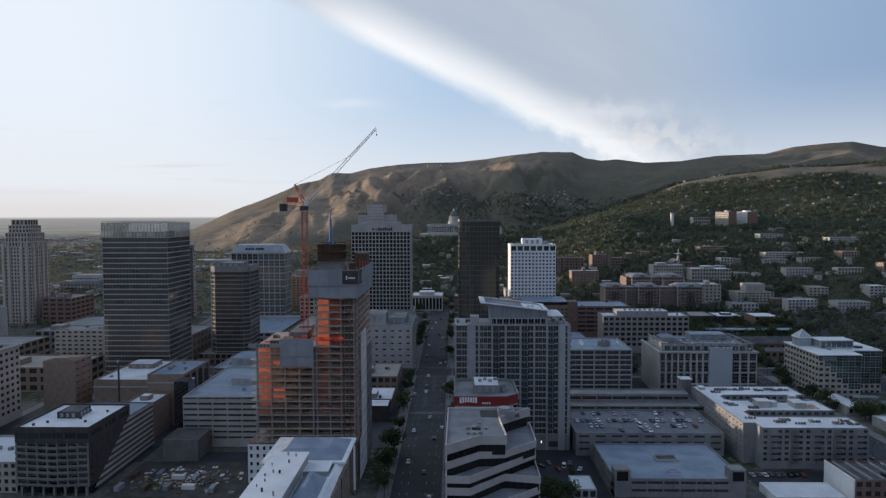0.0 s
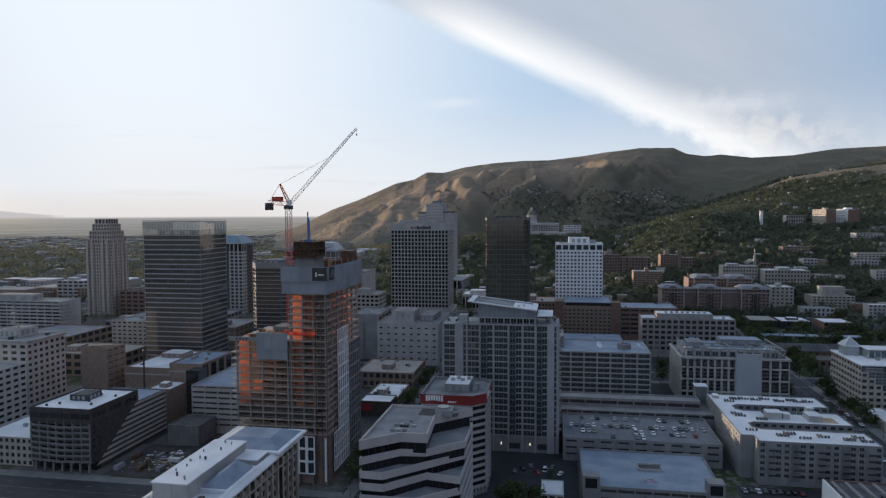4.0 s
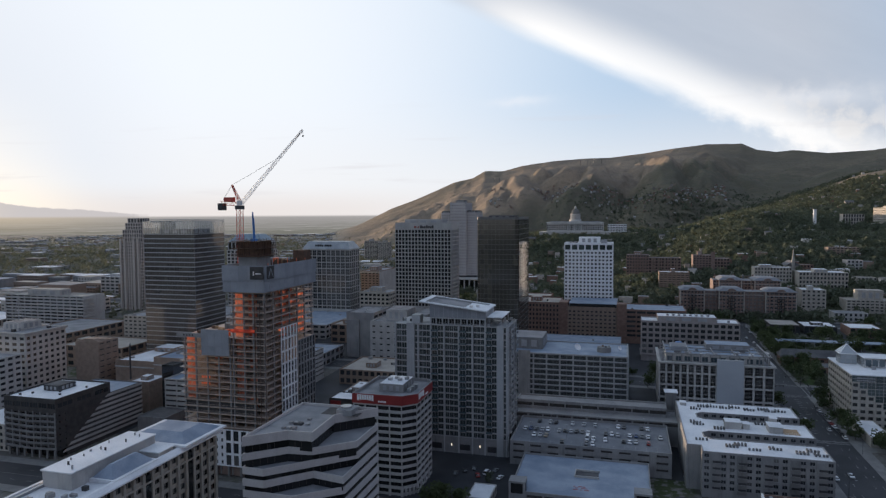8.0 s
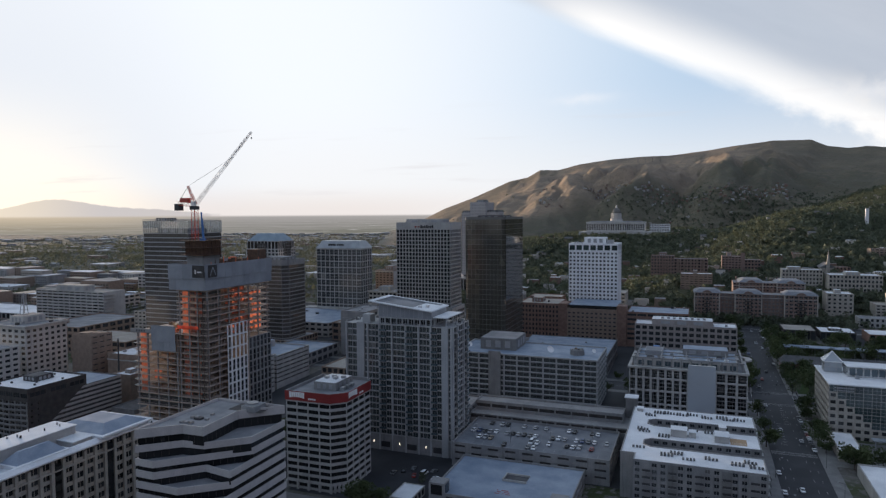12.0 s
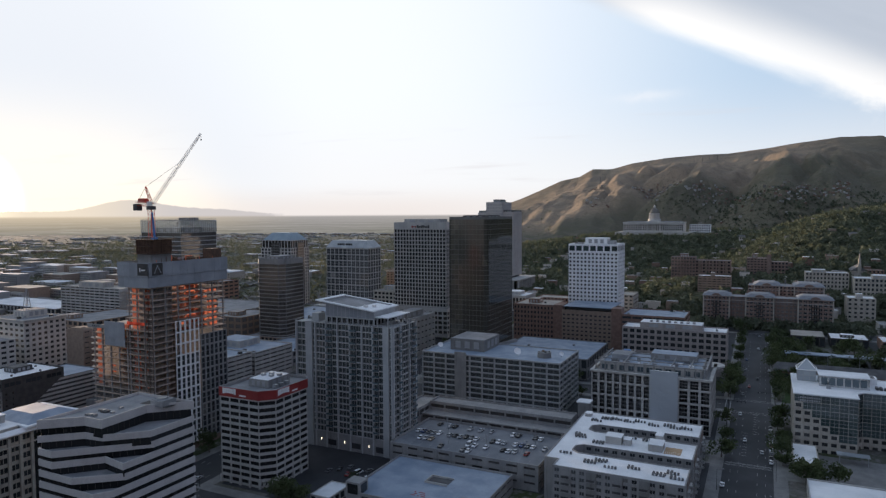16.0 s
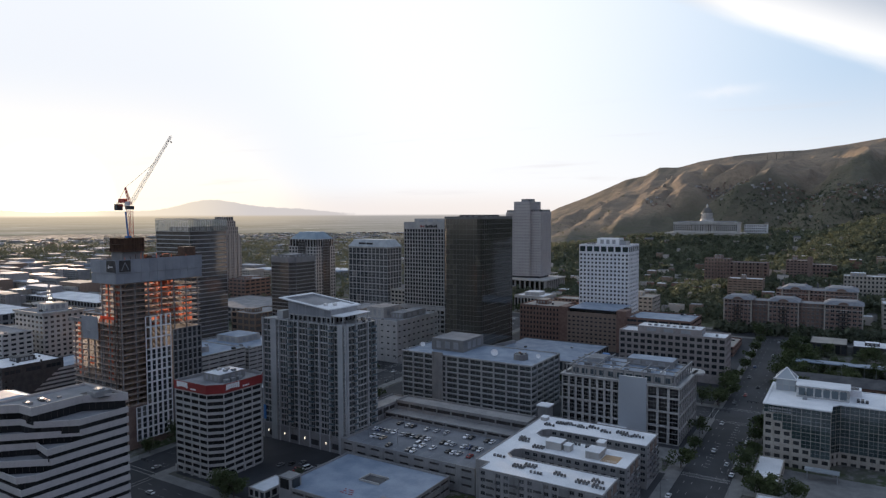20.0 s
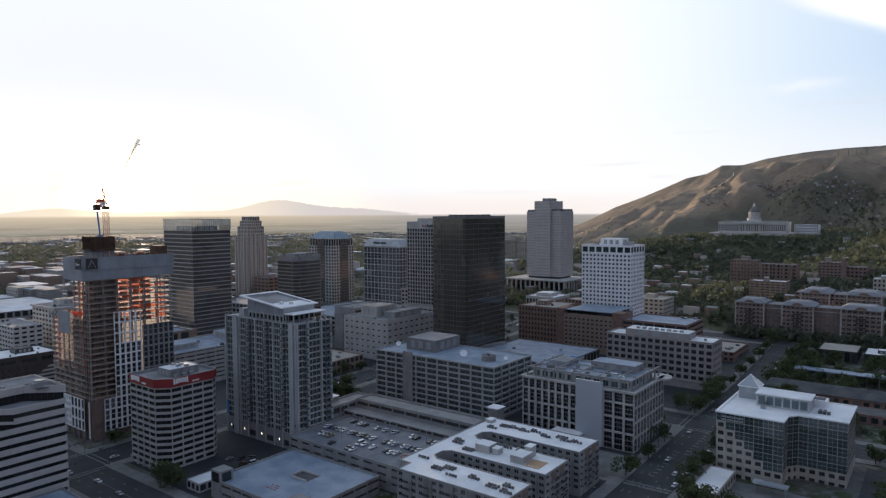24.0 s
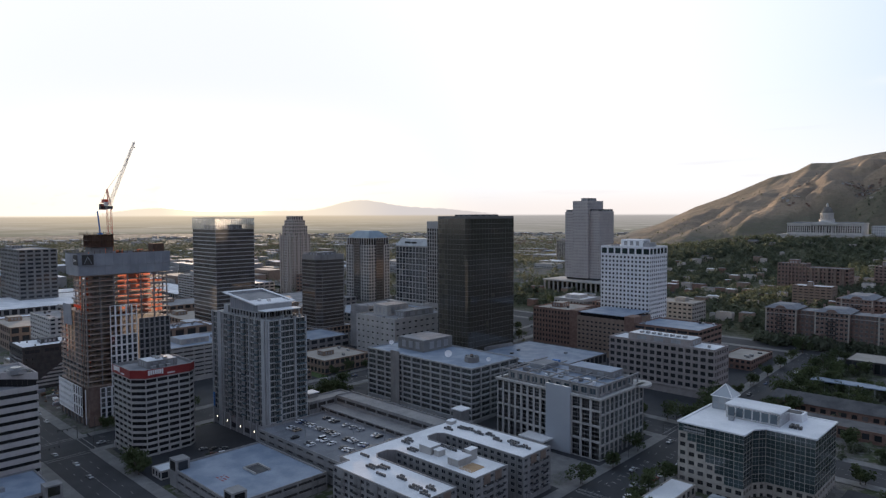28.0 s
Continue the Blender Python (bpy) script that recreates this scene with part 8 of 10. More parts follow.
def small_south():
    simple("shop_building", "low workshop with a patched white roof", "workshop", 139, 284, 169, 300, 11.6, "white", "roof_white", st(5, 1, 2, 1.4, 1), None, par=0.4)
    T = simple("shop_building", "red brick building with a dark ribbed roof", "shop", 172, 283, 207, 306, 19.5, "brick", "roof_dark", st(9, 3, 1.4, 1.0, 0.8), st(6, 3, 1.4, 1.0, 0.8), par=0.7)
    for k in range(6):
        part_box("roof_rib", T, 174 + k * 5.4, 284.5, 18.8, 175.2 + k * 5.4, 304.5, 19.6, "concrete")
    part_box("white_side_wall", T, 171.4, 283, 8, 171.98, 306, 19.8, "white")
    # openings here are filled dark too, in place of shade
    T = simple("parking_garage", "low parking garage with a blue-grey roof beside the street", "parking garage", 31, 205, 63.5, 246, 17.4, "concrete", "roof_blue", None, st(6, 2, 0.7, 1.5, 0.7, 0.6, 1.0, 0.6), par=0.7, glass="brick_dark", rim="dark_metal", wname="opening")
    bd = Build()
    bd.box(61, 241, 7, 67, 247.5, 20.4, 0)
    bd.box(67, 242, 16, 67.12, 246.5, 19.8, 1)
    bd.link("stair_tower", T, ["concrete", "glass_black"])
    simple("site_cabin", "small white-roofed cabin in the parking lot", "cabin", 53, 290, 63, 306, 12, "concrete_pale", "roof_white", st(3, 1, 1, 1, 0.8), st(4, 1, 1, 1, 0.8), par=0.3)


stone_office()
dark_hotel()
car_garages()
framed_office()
brown_court()
white_roof_flats()
glass_court()
brick_rows()
west_side()
behind_bank()
small_south()


# ---------------------------------------------------------------- north of the centre
def mansard_flats(x0, x1, yf, depth, zr, wings, label):
    """Brick apartments: broad pavilions with stone corners under hipped roofs, recessed wings between."""
    base = min(gz(x0, yf), gz(x1, yf)) - 0.5
    T = thing("apartment_building", (x0 + x1) / 2, yf + depth / 2, base, label, "apartment building", "brick apartments")
    rows = max(3, int((zr - base) / 3.3))
    y0, y1 = yf + 5.5, yf + depth
    panes = block(T, rect(x0 + 0.6, y0, x1 - 0.6, y1), base, zr - 0.6, [st(int((x1 - x0) / 3.6), rows, 1.5, 1.0, 0.6, 0.7), st(int(depth / 4.5), rows, 2.4, 1.0, 0.8, 0.4)], "brick_warm", "roof_grey", 0.4)
    windows(T, panes, "glass", "concrete_pale", nx=1, limit=6)
    part_box("stone_course", T, x0 + 0.4, y0 - 0.2, zr - 4.4, x1 - 0.4, y0 - 0.02, zr - 3.8, "concrete_pale")
    for xa, xb in wings:
        bd, ps = Build(), []
        facade(bd, ps, (xa, yf), (xb, yf), base, zr, 7, rows, 1.35, 1.0, 0.7, 0.5)
        bd.face([(xb, yf, base), (xb, y0 + 0.1, base), (xb, y0 + 0.1, zr), (xb, yf, zr)])
        bd.face([(xa, y0 + 0.1, base), (xa, yf, base), (xa, yf, zr), (xa, y0 + 0.1, zr)])
        bay = bd.link("pavilion", T, "brick_warm")
        windows(bay, ps, "glass", "concrete_pale", nx=2, limit=7)
        for xc in (xa - 0.2, xb - 1.0):
            part_box("corner_quoin", T, xc, yf - 0.25, base, xc + 1.2, yf - 0.02, zr, "stone")
        part_box("stone_base", T, xa + 1.05, yf - 0.2, base, xb - 1.05, yf - 0.02, base + 3.4, "concrete_pale")
        part_box("stone_course", T, xa + 1.05, yf - 0.2, zr - 4.4, xb - 1.05, yf - 0.02, zr - 3.9, "concrete_pale")
        part_box("eaves", T, xa - 0.7, yf - 0.8, zr, xb + 0.7, y1 + 0.3, zr + 0.4, "concrete_pale")
        w = (xb - xa) / 7
        for r in range(1, rows - 1):
            z = base + (zr - base) * r / rows
            part_box("balcony", T, xa + 2.6 * w, yf - 1.5, z - 0.1, xa + 4.4 * w, yf - 0.02, z + 1.0, "brick_dark")
        rf = Build()
        a, b, c, d, h = xa - 0.9, xb + 0.9, yf - 1.0, y1 + 0.5, 3.3
        e, f, g, i = a + 5.5, b - 5.5, c + 5.5, d - 5.5
        rf.face([(a, c, zr + 0.41), (b, c, zr + 0.41), (f, g, zr + h), (e, g, zr + h)])
        rf.face([(b, c, zr + 0.41), (b, d, zr + 0.41), (f, i, zr + h), (f, g, zr + h)])
        rf.face([(a, d, zr + 0.41), (a, c, zr + 0.41), (e, g, zr + h), (e, i, zr + h)])
        rf.face([(b, d, zr + 0.41), (a, d, zr + 0.41), (e, i, zr + h), (f, i, zr + h)])
        rf.face([(e, g, zr + h), (f, g, zr + h), (f, i, zr + h), (e, i, zr + h)], 1)
        rf.link("hipped_roof", T, ["slate", "roof_grey"])
        xm = (xa + xb) / 2
        ar = Build()
        arc = [(xm + 4.2 * math.cos(q * math.pi / 8), zr + 0.4 + 2.6 * math.sin(q * math.pi / 8)) for q in range(9)]
        ar.face([(x, yf - 0.9, z) for x, z in reversed(arc)])
        for (xp, zp), (xq, zq) in zip(arc, arc[1:]):
            ar.face([(xp, yf - 0.9, zp), (xq, yf - 0.9, zq), (xq, yf + 4.2, zq), (xp, yf + 4.2, zp)], 1)
        ar.link("arched_gable", T, ["brick_warm", "slate"], "arched brick gable")
    for k in range(7):
        x = x0 + 4 + (x1 - x0 - 8) * k / 6.0
        part_box("roof_vent", T, x, y1 - 6, zr - 0.7, x + 1.6, y1 - 4.6, zr + 4.2, "plant_grey" if k % 2 else "brick_warm")
    return T


mansard_flats(174, 287, 768.5, 28.5, 50.5, ((174, 198.5), (212.5, 237.5), (257.5, 287)), "long red brick apartment building with stone corners and slate hipped roofs")
mansard_flats(213, 283, 821.5, 36, 57, ((219, 243), (256, 283)), "red brick apartment building with slate hipped roofs")
simple("apartment_building", "cream corner apartment building with a flat roof", "apartment building", 302, 815, 326, 842, 49, "stone", "roof_white", st(5, 5, 2.6, 1.2, 1.0, 0.4, 3), st(5, 5, 2.6, 1.2, 1.0, 0.4, 3), pent=(310, 825, 316, 832, 3))
simple("apartment_building", "tan apartment building with balconies and a set-back upper storey", "apartment building", 345, 812, 389, 838, 39.5, "stone", "roof_tan", st(10, 4, 1.4, 1.1, 0.7, 0.8, 2), st(5, 4, 1.6, 1.2, 0.8, 0.6, 2), pent=(358, 821, 382, 836, 9.5))
simple("apartment_building", "long cream apartment building with many windows", "apartment building", 270, 905, 312, 926, 66, "stone", "roof_white", st(12, 6, 1.8, 1.1, 0.9), st(6, 6, 1.8, 1.1, 0.9), limit=24, pent=(276, 909, 290, 920, 2.6))
simple("apartment_building", "cream apartment wing with a pale roof", "apartment building", 315, 885, 367, 915, 62.5, "stone", "roof_white", st(14, 5, 1.6, 1.1, 0.9, 0.6), st(7, 5, 1.8, 1.1, 0.9), limit=24, pent=(332, 889, 346, 905, 3))
T = simple("apartment_building", "long brown brick apartment slab among trees with a higher end", "apartment building", 118, 978, 190, 1000, 71.5, "brick_warm", "roof_grey", st(17, 8, 1.7, 1.1, 0.8, 0.8), st(5, 8, 2.0, 1.2, 0.8), limit=24, pent=(128, 984, 138, 994, 7.5))
panes = block(T, rect(118.3, 977.2, 148, 996), 24, 75.4, [st(8, 12, 1.5, 1.1, 0.8, 0.8), st(4, 12, 1.8, 1.1, 0.8)], "brick_warm", "roof_grey", 0.7, name="higher_end", foot=False)
windows(T, panes, "glass", "bronze", limit=6)
for k in range(5):
    part_box("balcony_stack", T, 152 + k * 7.8, 976.4, 36, 154.6 + k * 7.8, 977.98, 71.2, "sandstone")
simple("apartment_building", "brown block with a white stair tower", "apartment building", 158, 895, 194, 916, 59, "brick_tan", "roof_white", st(7, 7, 1.4, 1.2, 0.7, 0.8), st(4, 7, 1.4, 1.2, 0.7, 0.8), pent=(172, 894, 177, 900, 4))
T = simple("apartment_building", "red brick hillside apartments stepping down", "apartment building", 208, 1005, 236, 1030, 74, "brick_warm", "roof_tan", st(7, 7, 1.6, 1.2, 0.8, 0.9), st(6, 7, 2.0, 1.2, 0.8), limit=16, pent=(214, 1010, 220, 1018, 5))
panes = block(T, rect(236.1, 1009, 256, 1030), 30, 69.5, [st(5, 9, 1.6, 1.2, 0.8, 0.9), st(5, 9, 1.6, 1.2, 0.8)], "brick_warm", "roof_tan", 0.7, name="lower_step", foot=False)
windows(T, panes, "glass", "bronze", limit=5)
part_box("stair_shaft", T, 231, 1003.6, 30, 236.4, 1004.95, 79, "brick_warm")
simple("office_building", "three-storey stone hall with a flat roof", "hall", 60, 780, 104, 812, 46, "stone", "roof_tan", st(9, 5, 2.0, 1.4, 1.0, 0.4, 4), st(6, 5, 2.0, 1.4, 1.0, 0.4, 4), pent=(80, 795, 90, 805, 3))
simple("office_building", "red brick office with a pale roof", "office building", 0, 772, 36, 798, 40, "brick", "roof_tan", st(9, 4, 2.0, 1.2, 0.8), st(6, 4, 2.0, 1.2, 0.8))
simple("hall", "white stone hall with a columned front", "hall", -50, 775, -14, 812, 40, "concrete_pale", "roof_white", st(9, 1, 1.2, 2.0, 3.0, 1.2), st(9, 1, 1.2, 2.0, 3.0, 1.2), glass="glass_black", pent=(-42, 785, -24, 802, 3))
simple("pavilion", "low pavilion with a broad flat roof in a garden", "pavilion", 250, 704, 276, 736, 27, "brick_dark", "roof_tan", st(6, 1, 0.8, 1.0, 1.0), st(6, 1, 0.8, 1.0, 1.0), par=0.3)
simple("pavilion", "low dark pavilion with a white domed rooflight", "pavilion", 280, 708, 308, 736, 26, "brick_dark", "roof_white", st(6, 1, 0.8, 1.0, 1.0), st(6, 1, 0.8, 1.0, 1.0), par=0.3, pent=(288, 716, 298, 724, 2))
simple("office_building", "low red brick building with a pale roof", "building", 316, 700, 342, 728, 27, "brick", "roof_white", st(5, 2, 1.6, 1.0, 0.8), None, par=0.4)
T = simple("school_building", "long low brick school with dark pitched roofs", "school", 236, 588, 310, 602, 20, "brick", "roof_dark", st(14, 1, 2.4, 2, 1.6), st(4, 1, 2, 2, 1.6), par=0.2)
bd = Build()
bd.face([(235, 587, 20), (311, 587, 20), (308, 595, 25), (238, 595, 25)])
bd.face([(311, 603, 20), (235, 603, 20), (238, 595, 25), (308, 595, 25)])
bd.face([(235, 603, 20), (235, 587, 20), (238, 595, 25)])
bd.face([(311, 587, 20), (311, 603, 20), (308, 595, 25)])
bd.link("pitched_roof", T, "roof_dark")
T = thing("canopy", 285, 648, 17, "long flat white walkway canopy on thin posts", "canopy")
part_box("canopy_roof", T, 244, 641, 22.4, 338, 652, 23.0, "roof_blue")
for k in range(14):
    part_box("post", T, 245 + k * 7, 642, 15, 245.4 + k * 7, 642.4, 22.4, "metal")
simple("school_building", "low brick school wing with a dark roof", "school", 256, 560, 345, 578, 18.6, "brick", "roof_dark", st(16, 1, 2.2, 2, 1.4), None, par=0.4)
rndb = random.Random(21)
for k in range(26):
    x = 330 + (k % 7) * 62 + rndb.uniform(-10, 10)
    y = 770 + (k // 7) * 70 + rndb.uniform(-14, 14)
    if any(a - 30 < x < c + 5 and b - 25 < y < d + 5 for a, b, c, d in FOOT):
        continue
    w, dpt, hgt = rndb.uniform(18, 38), rndb.uniform(14, 24), rndb.uniform(7, 15)
    wall = rndb.choice(("brick", "brick_tan", "stone", "concrete_pale"))
    z = gz(x, y) + hgt
    simple("apartment_building", {"brick": "small red brick", "brick_tan": "small tan brick", "stone": "small cream", "concrete_pale": "small pale"}[wall] + " apartment block on the lower slope", "apartment building", x, y, x + w, y + dpt, z, wall, rndb.choice(("roof_white", "roof_tan", "roof_grey")),
           st(int(w / 4), max(2, int(hgt / 3.4)), 2.2, 1.1, 0.8), None, limit=3, group="small blocks on the slope")


def capitol():
    zb = gz(0, 1640) - 1
    T = thing("capitol_building", -2, 1660, zb, "white stone domed capitol with long colonnades on the hill", "capitol")
    part_box("terrace", T, -84, 1618, zb - 4, 80, 1700, zb + 5, "concrete_pale")
    b, ps = Build(), []
    facade(b, ps, (-68, 1632), (64, 1632), zb + 5, zb + 26, 33, 1, 1.6, 3.5, 3.5, 1.6)
    b.link("south_front", T, "capitol_stone")
    windows(T, ps, "glass_black", "concrete_pale", nz=3, bar=0.05)
    bd = Build()
    bd.box(-68, 1633.8, zb + 5, 64, 1690, zb + 26, 0)
    bd.box(-69, 1631, zb + 26, 65, 1691, zb + 27.6, 0)
    bd.box(-60, 1640, zb + 27.6, 56, 1684, zb + 29.5, 1)
    bd.link("body", T, ["capitol_stone", "roof_grey"])
    for x in np.linspace(-24, 20, 9):
        c = Build()
        c.tube(x, 1629, zb + 8, zb + 24, 1.1, 0.95, 8)
        c.link("column", T, "capitol_stone")
    bd = Build()
    bd.box(-27, 1627, zb + 24, 23, 1634, zb + 27, 0)
    bd.face([(-27, 1627, zb + 27), (23, 1627, zb + 27), (-2, 1627, zb + 32)])
    bd.face([(-27, 1627, zb + 27), (-2, 1627, zb + 32), (-2, 1645, zb + 32), (-27, 1645, zb + 27)])
    bd.face([(23, 1627, zb + 27), (23, 1645, zb + 27), (-2, 1645, zb + 32), (-2, 1627, zb + 32)])
    bd.box(-28, 1624, zb + 3, 24, 1632, zb + 8, 0)
    bd.link("portico", T, "capitol_stone")
    d = Build()
    cx, cy = -2.0, 1658.0
    d.tube(cx, cy, zb + 28, zb + 35, 14.5, 13.8, 20)
    d.tube(cx, cy, zb + 35, zb + 48, 9.6, 9.6, 20)
    drum = d.link("drum", T, "capitol_stone")
    d = Build()
    for k in range(8):
        a0, a1 = k * math.pi / 16, (k + 1) * math.pi / 16
        d.tube(cx, cy, zb + 48 + 12.5 * math.sin(a0), zb + 48 + 12.5 * math.sin(a1), 9.8 * math.cos(a0), 9.8 * math.cos(a1), 20, cap=False)
    for k in range(20):
        a0 = k * math.pi / 10
        for j in range(7):
            e0, e1 = j * math.pi / 16, (j + 1) * math.pi / 16
            d.beam((cx + 9.9 * math.cos(e0) * math.cos(a0), cy + 9.9 * math.cos(e0) * math.sin(a0), zb + 48 + 12.5 * math.sin(e0)), (cx + 9.9 * math.cos(e1) * math.cos(a0), cy + 9.9 * math.cos(e1) * math.sin(a0), zb + 48 + 12.5 * math.sin(e1)), 0.5)
    dome = d.link("dome", T, "dull_copper", "dark weathered copper dome")
    for k in range(16):
        a = 2 * math.pi * k / 16
        c = Build()
        c.tube(cx + 11.4 * math.cos(a), cy + 11.4 * math.sin(a), zb + 35, zb + 46.4, 0.7, 0.6, 6)
        c.link("drum_column", drum, "capitol_stone")
    r = Build()
    r.tube(cx, cy, zb + 46.4, zb + 47.9, 12.4, 12.4, 20)
    r.link("drum_cornice", drum, "capitol_stone")
    l = Build()
    l.tube(cx, cy, zb + 59.5, zb + 64, 2.4, 2.2, 10)
    l.tube(cx, cy, zb + 64, zb + 68, 2.4, 0.2, 10)
    l.link("lantern", dome, "capitol_stone")
    simple("office_building", "white stone annexe beside the capitol", "annexe", 74, 1665, 118, 1695, zb + 22, "white", "roof_grey", st(12, 4, 1.6, 1.0, 0.8), None)
    FOOT.append((-90, 1560, 125, 1700))


capitol()
for x0, x1, y1, wall, lab in ((580.7, 598, 1491, "stone", "cream hospital tower with a blank brick end wall"), (620, 642, 1475, "white", "white hospital tower with banded windows and a brick end wall")):
    T = simple("hospital_building", lab, "hospital", x0, 1420, x1, y1, 141, wall, "roof_white", None, None, limit=12, west=st(int((y1 - 1420) / 4.5), 8, 2.4, 1.5, 0.8))
    part_box("end_wall", T, x0 + 0.4, 1419.6, gz(x0, 1420) - 1, x1 - 0.2, 1419.95, 140.4, "brick", "blank brown brick end wall")
    part_box("lift_house", T, x0 + 5, 1442, 140.2, x1 - 5, 1455, 144, wall)
    part_box("link_block", T, x1 - 4, y1 + 0.1, gz(x0, y1) - 1, x1 + 20, y1 + 14, 132, "brick_tan")
for k, (x, y, w, dp, zt, wall, lab) in enumerate(((514, 1440, 36, 20, 129, "stone", "long low cream hospital wing"),
                                                  (533, 1167, 40, 22, 92, "concrete_pale", "white hillside apartment building"), (470, 1010, 44, 20, 72, "stone", "cream hillside apartment building"), (395, 1075, 40, 22, 70, "brick_tan", "tan hillside apartment building"), (610, 1090, 46, 22, 78, "concrete_pale", "pale hillside apartment building"))):
    simple("hospital_building" if k < 1 else "apartment_building", lab, "hospital" if k < 1 else "apartment building", x, y, x + w, y + dp, (max(zt, gz(x, y) + 8) if k < 1 else gz(x, y) + 13), wall, "roof_white", st(int(w / 4.5), 3 if k < 1 else 4, 1.8, 1.2, 0.8), None, limit=12)
T = thing("boiler_stack", 459, 1411, gz(459, 1411) - 1, "slim white boiler stack beside the hospital", "chimney")
part_box("shaft", T, 456.5, 1409, gz(459, 1411) - 1, 461.5, 1414, max(138, gz(459, 1411) + 14), "white")
part_box("cap", T, 456, 1408.5, max(138, gz(459, 1411) + 14), 462, 1414.5, max(138, gz(459, 1411) + 14) + 1, "concrete_pale")


# ---------------------------------------------------------------- trees, houses, cars
def crown_mesh(name, seed, r, h, leaves=760):
    rng = np.random.RandomState(seed)
    clumps = [(rng.normal(0, 0.46 * r, 2), rng.uniform(0.12, 1.0) * h, rng.uniform(0.38, 0.62) * r) for _ in range(13)]
    bd = Build()
    for i in range(leaves):
        (c, z, s) = clumps[i % 13]
        d = rng.normal(0, 1, 3)
        d = d / np.linalg.norm(d) * s * rng.uniform(0.55, 1.05)
        p = np.array([c[0] + d[0], c[1] + d[1], z + d[2] * 0.8])
        a, b = rng.normal(0, 1, 3), rng.normal(0, 1, 3)
        a = a / np.linalg.norm(a) * rng.uniform(0.35, 0.8)
        b = b - a * np.dot(a, b) / np.dot(a, a)
        b = b / np.linalg.norm(b) * rng.uniform(0.3, 0.6)
        bd.face([tuple(p - a), tuple(p + b * 0.8), tuple(p + a), tuple(p - b)])
    me = bpy.data.meshes.new(name)
    me.from_pydata(bd.v, [], bd.f)
    me.materials.append(M["leaf"])
    return me


def tree(seed, r, h):
    T = thing("tree", 0, 0, 0, "leafy green street tree in full summer leaf", "tree", "street trees")
    bd = Build()
    bd.tube(0, 0, -0.3, h * 0.5, 0.28, 0.16, 7)
    rnd = random.Random(seed)
    for k in range(5):
        a = k * 1.3 + rnd.random()
        bd.beam((0, 0, h * 0.32), (math.cos(a) * r * 0.6, math.sin(a) * r * 0.6, h * (0.55 + 0.2 * rnd.random())), 0.16)
    bd.link("trunk", T, "bark")
    c = new("crown", crown_mesh("crown", seed, r, h * 0.62))
    c.parent = T
    c.location = (0, 0, h * 0.27)
    return T


def free(x, y):
    return not any(a < x < c and b < y < d for a, b, c, d in FOOT)


rt = random.Random(8)
kinds = [tree(3, 5.0, 11), tree(7, 4.2, 9), tree(12, 5.8, 13), tree(19, 5.0, 10)]
spots = []
for y in range(290, 742, 9):
    if abs(y - 513) > 16 and abs(y - 270) > 16:
        spots += ([(211.2, y)] if y > 395 and (y // 9) % 3 == 1 else []) + ([(237.5, y + 3)] if y > 400 and (y // 9) % 3 else [])
        if y > 520:
            spots += [(246 + rt.random() * 6, y + 4)]
for y in range(300, 740, 16):
    if abs(y - 513) > 16:
        spots += [(-32.5, y)] if rt.random() < 0.6 else []
        spots += [(-3.0, y)] if rt.random() < 0.35 and y > 395 else []
for k in range(64):
    spots.append((rt.uniform(238, 350), rt.uniform(530, 745)))
for k in range(6):
    spots.append((rt.uniform(206, 262), rt.uniform(396, 406)))
for k in range(14):
    spots.append((rt.uniform(300, 330), rt.uniform(440, 540)))
for k in range(6):
    spots.append((rt.uniform(33, 62), rt.uniform(285, 291)))
for k in range(16):
    spots.append((rt.uniform(0, 14), rt.uniform(400, 440)))
for k in range(18):
    spots.append((rt.uniform(-110, 60), rt.uniform(765, 850)))
spots += [(x, 498.5) for x in range(16, 204, 13)] + [(x + 5, 527.5) for x in range(44, 204, 15)] + [(208.5, y) for y in range(530, 580, 9)]
made = 0
for x, y in spots:
    if not free(x, y) or abs(x + 17.5) < 12 or abs(x - 223) < 11.5 or abs(y - 513) < 11 or abs(y - 752) < 10:
        continue
    if 32 < x < 69 and 299 < y < 340:
        continue
    src = kinds[made % 4]
    m = Matrix.Translation((x + rt.uniform(-0.8, 0.8), y + rt.uniform(-1.5, 1.5), gz(x, y))) @ Matrix.Rotation(rt.uniform(0, 6.28), 4, "Z") @ Matrix.Scale(rt.uniform(0.75, 1.25), 4)
    if made < 4:
        src.matrix_basis = m
    else:
        copy_thing(src, m)
    made += 1


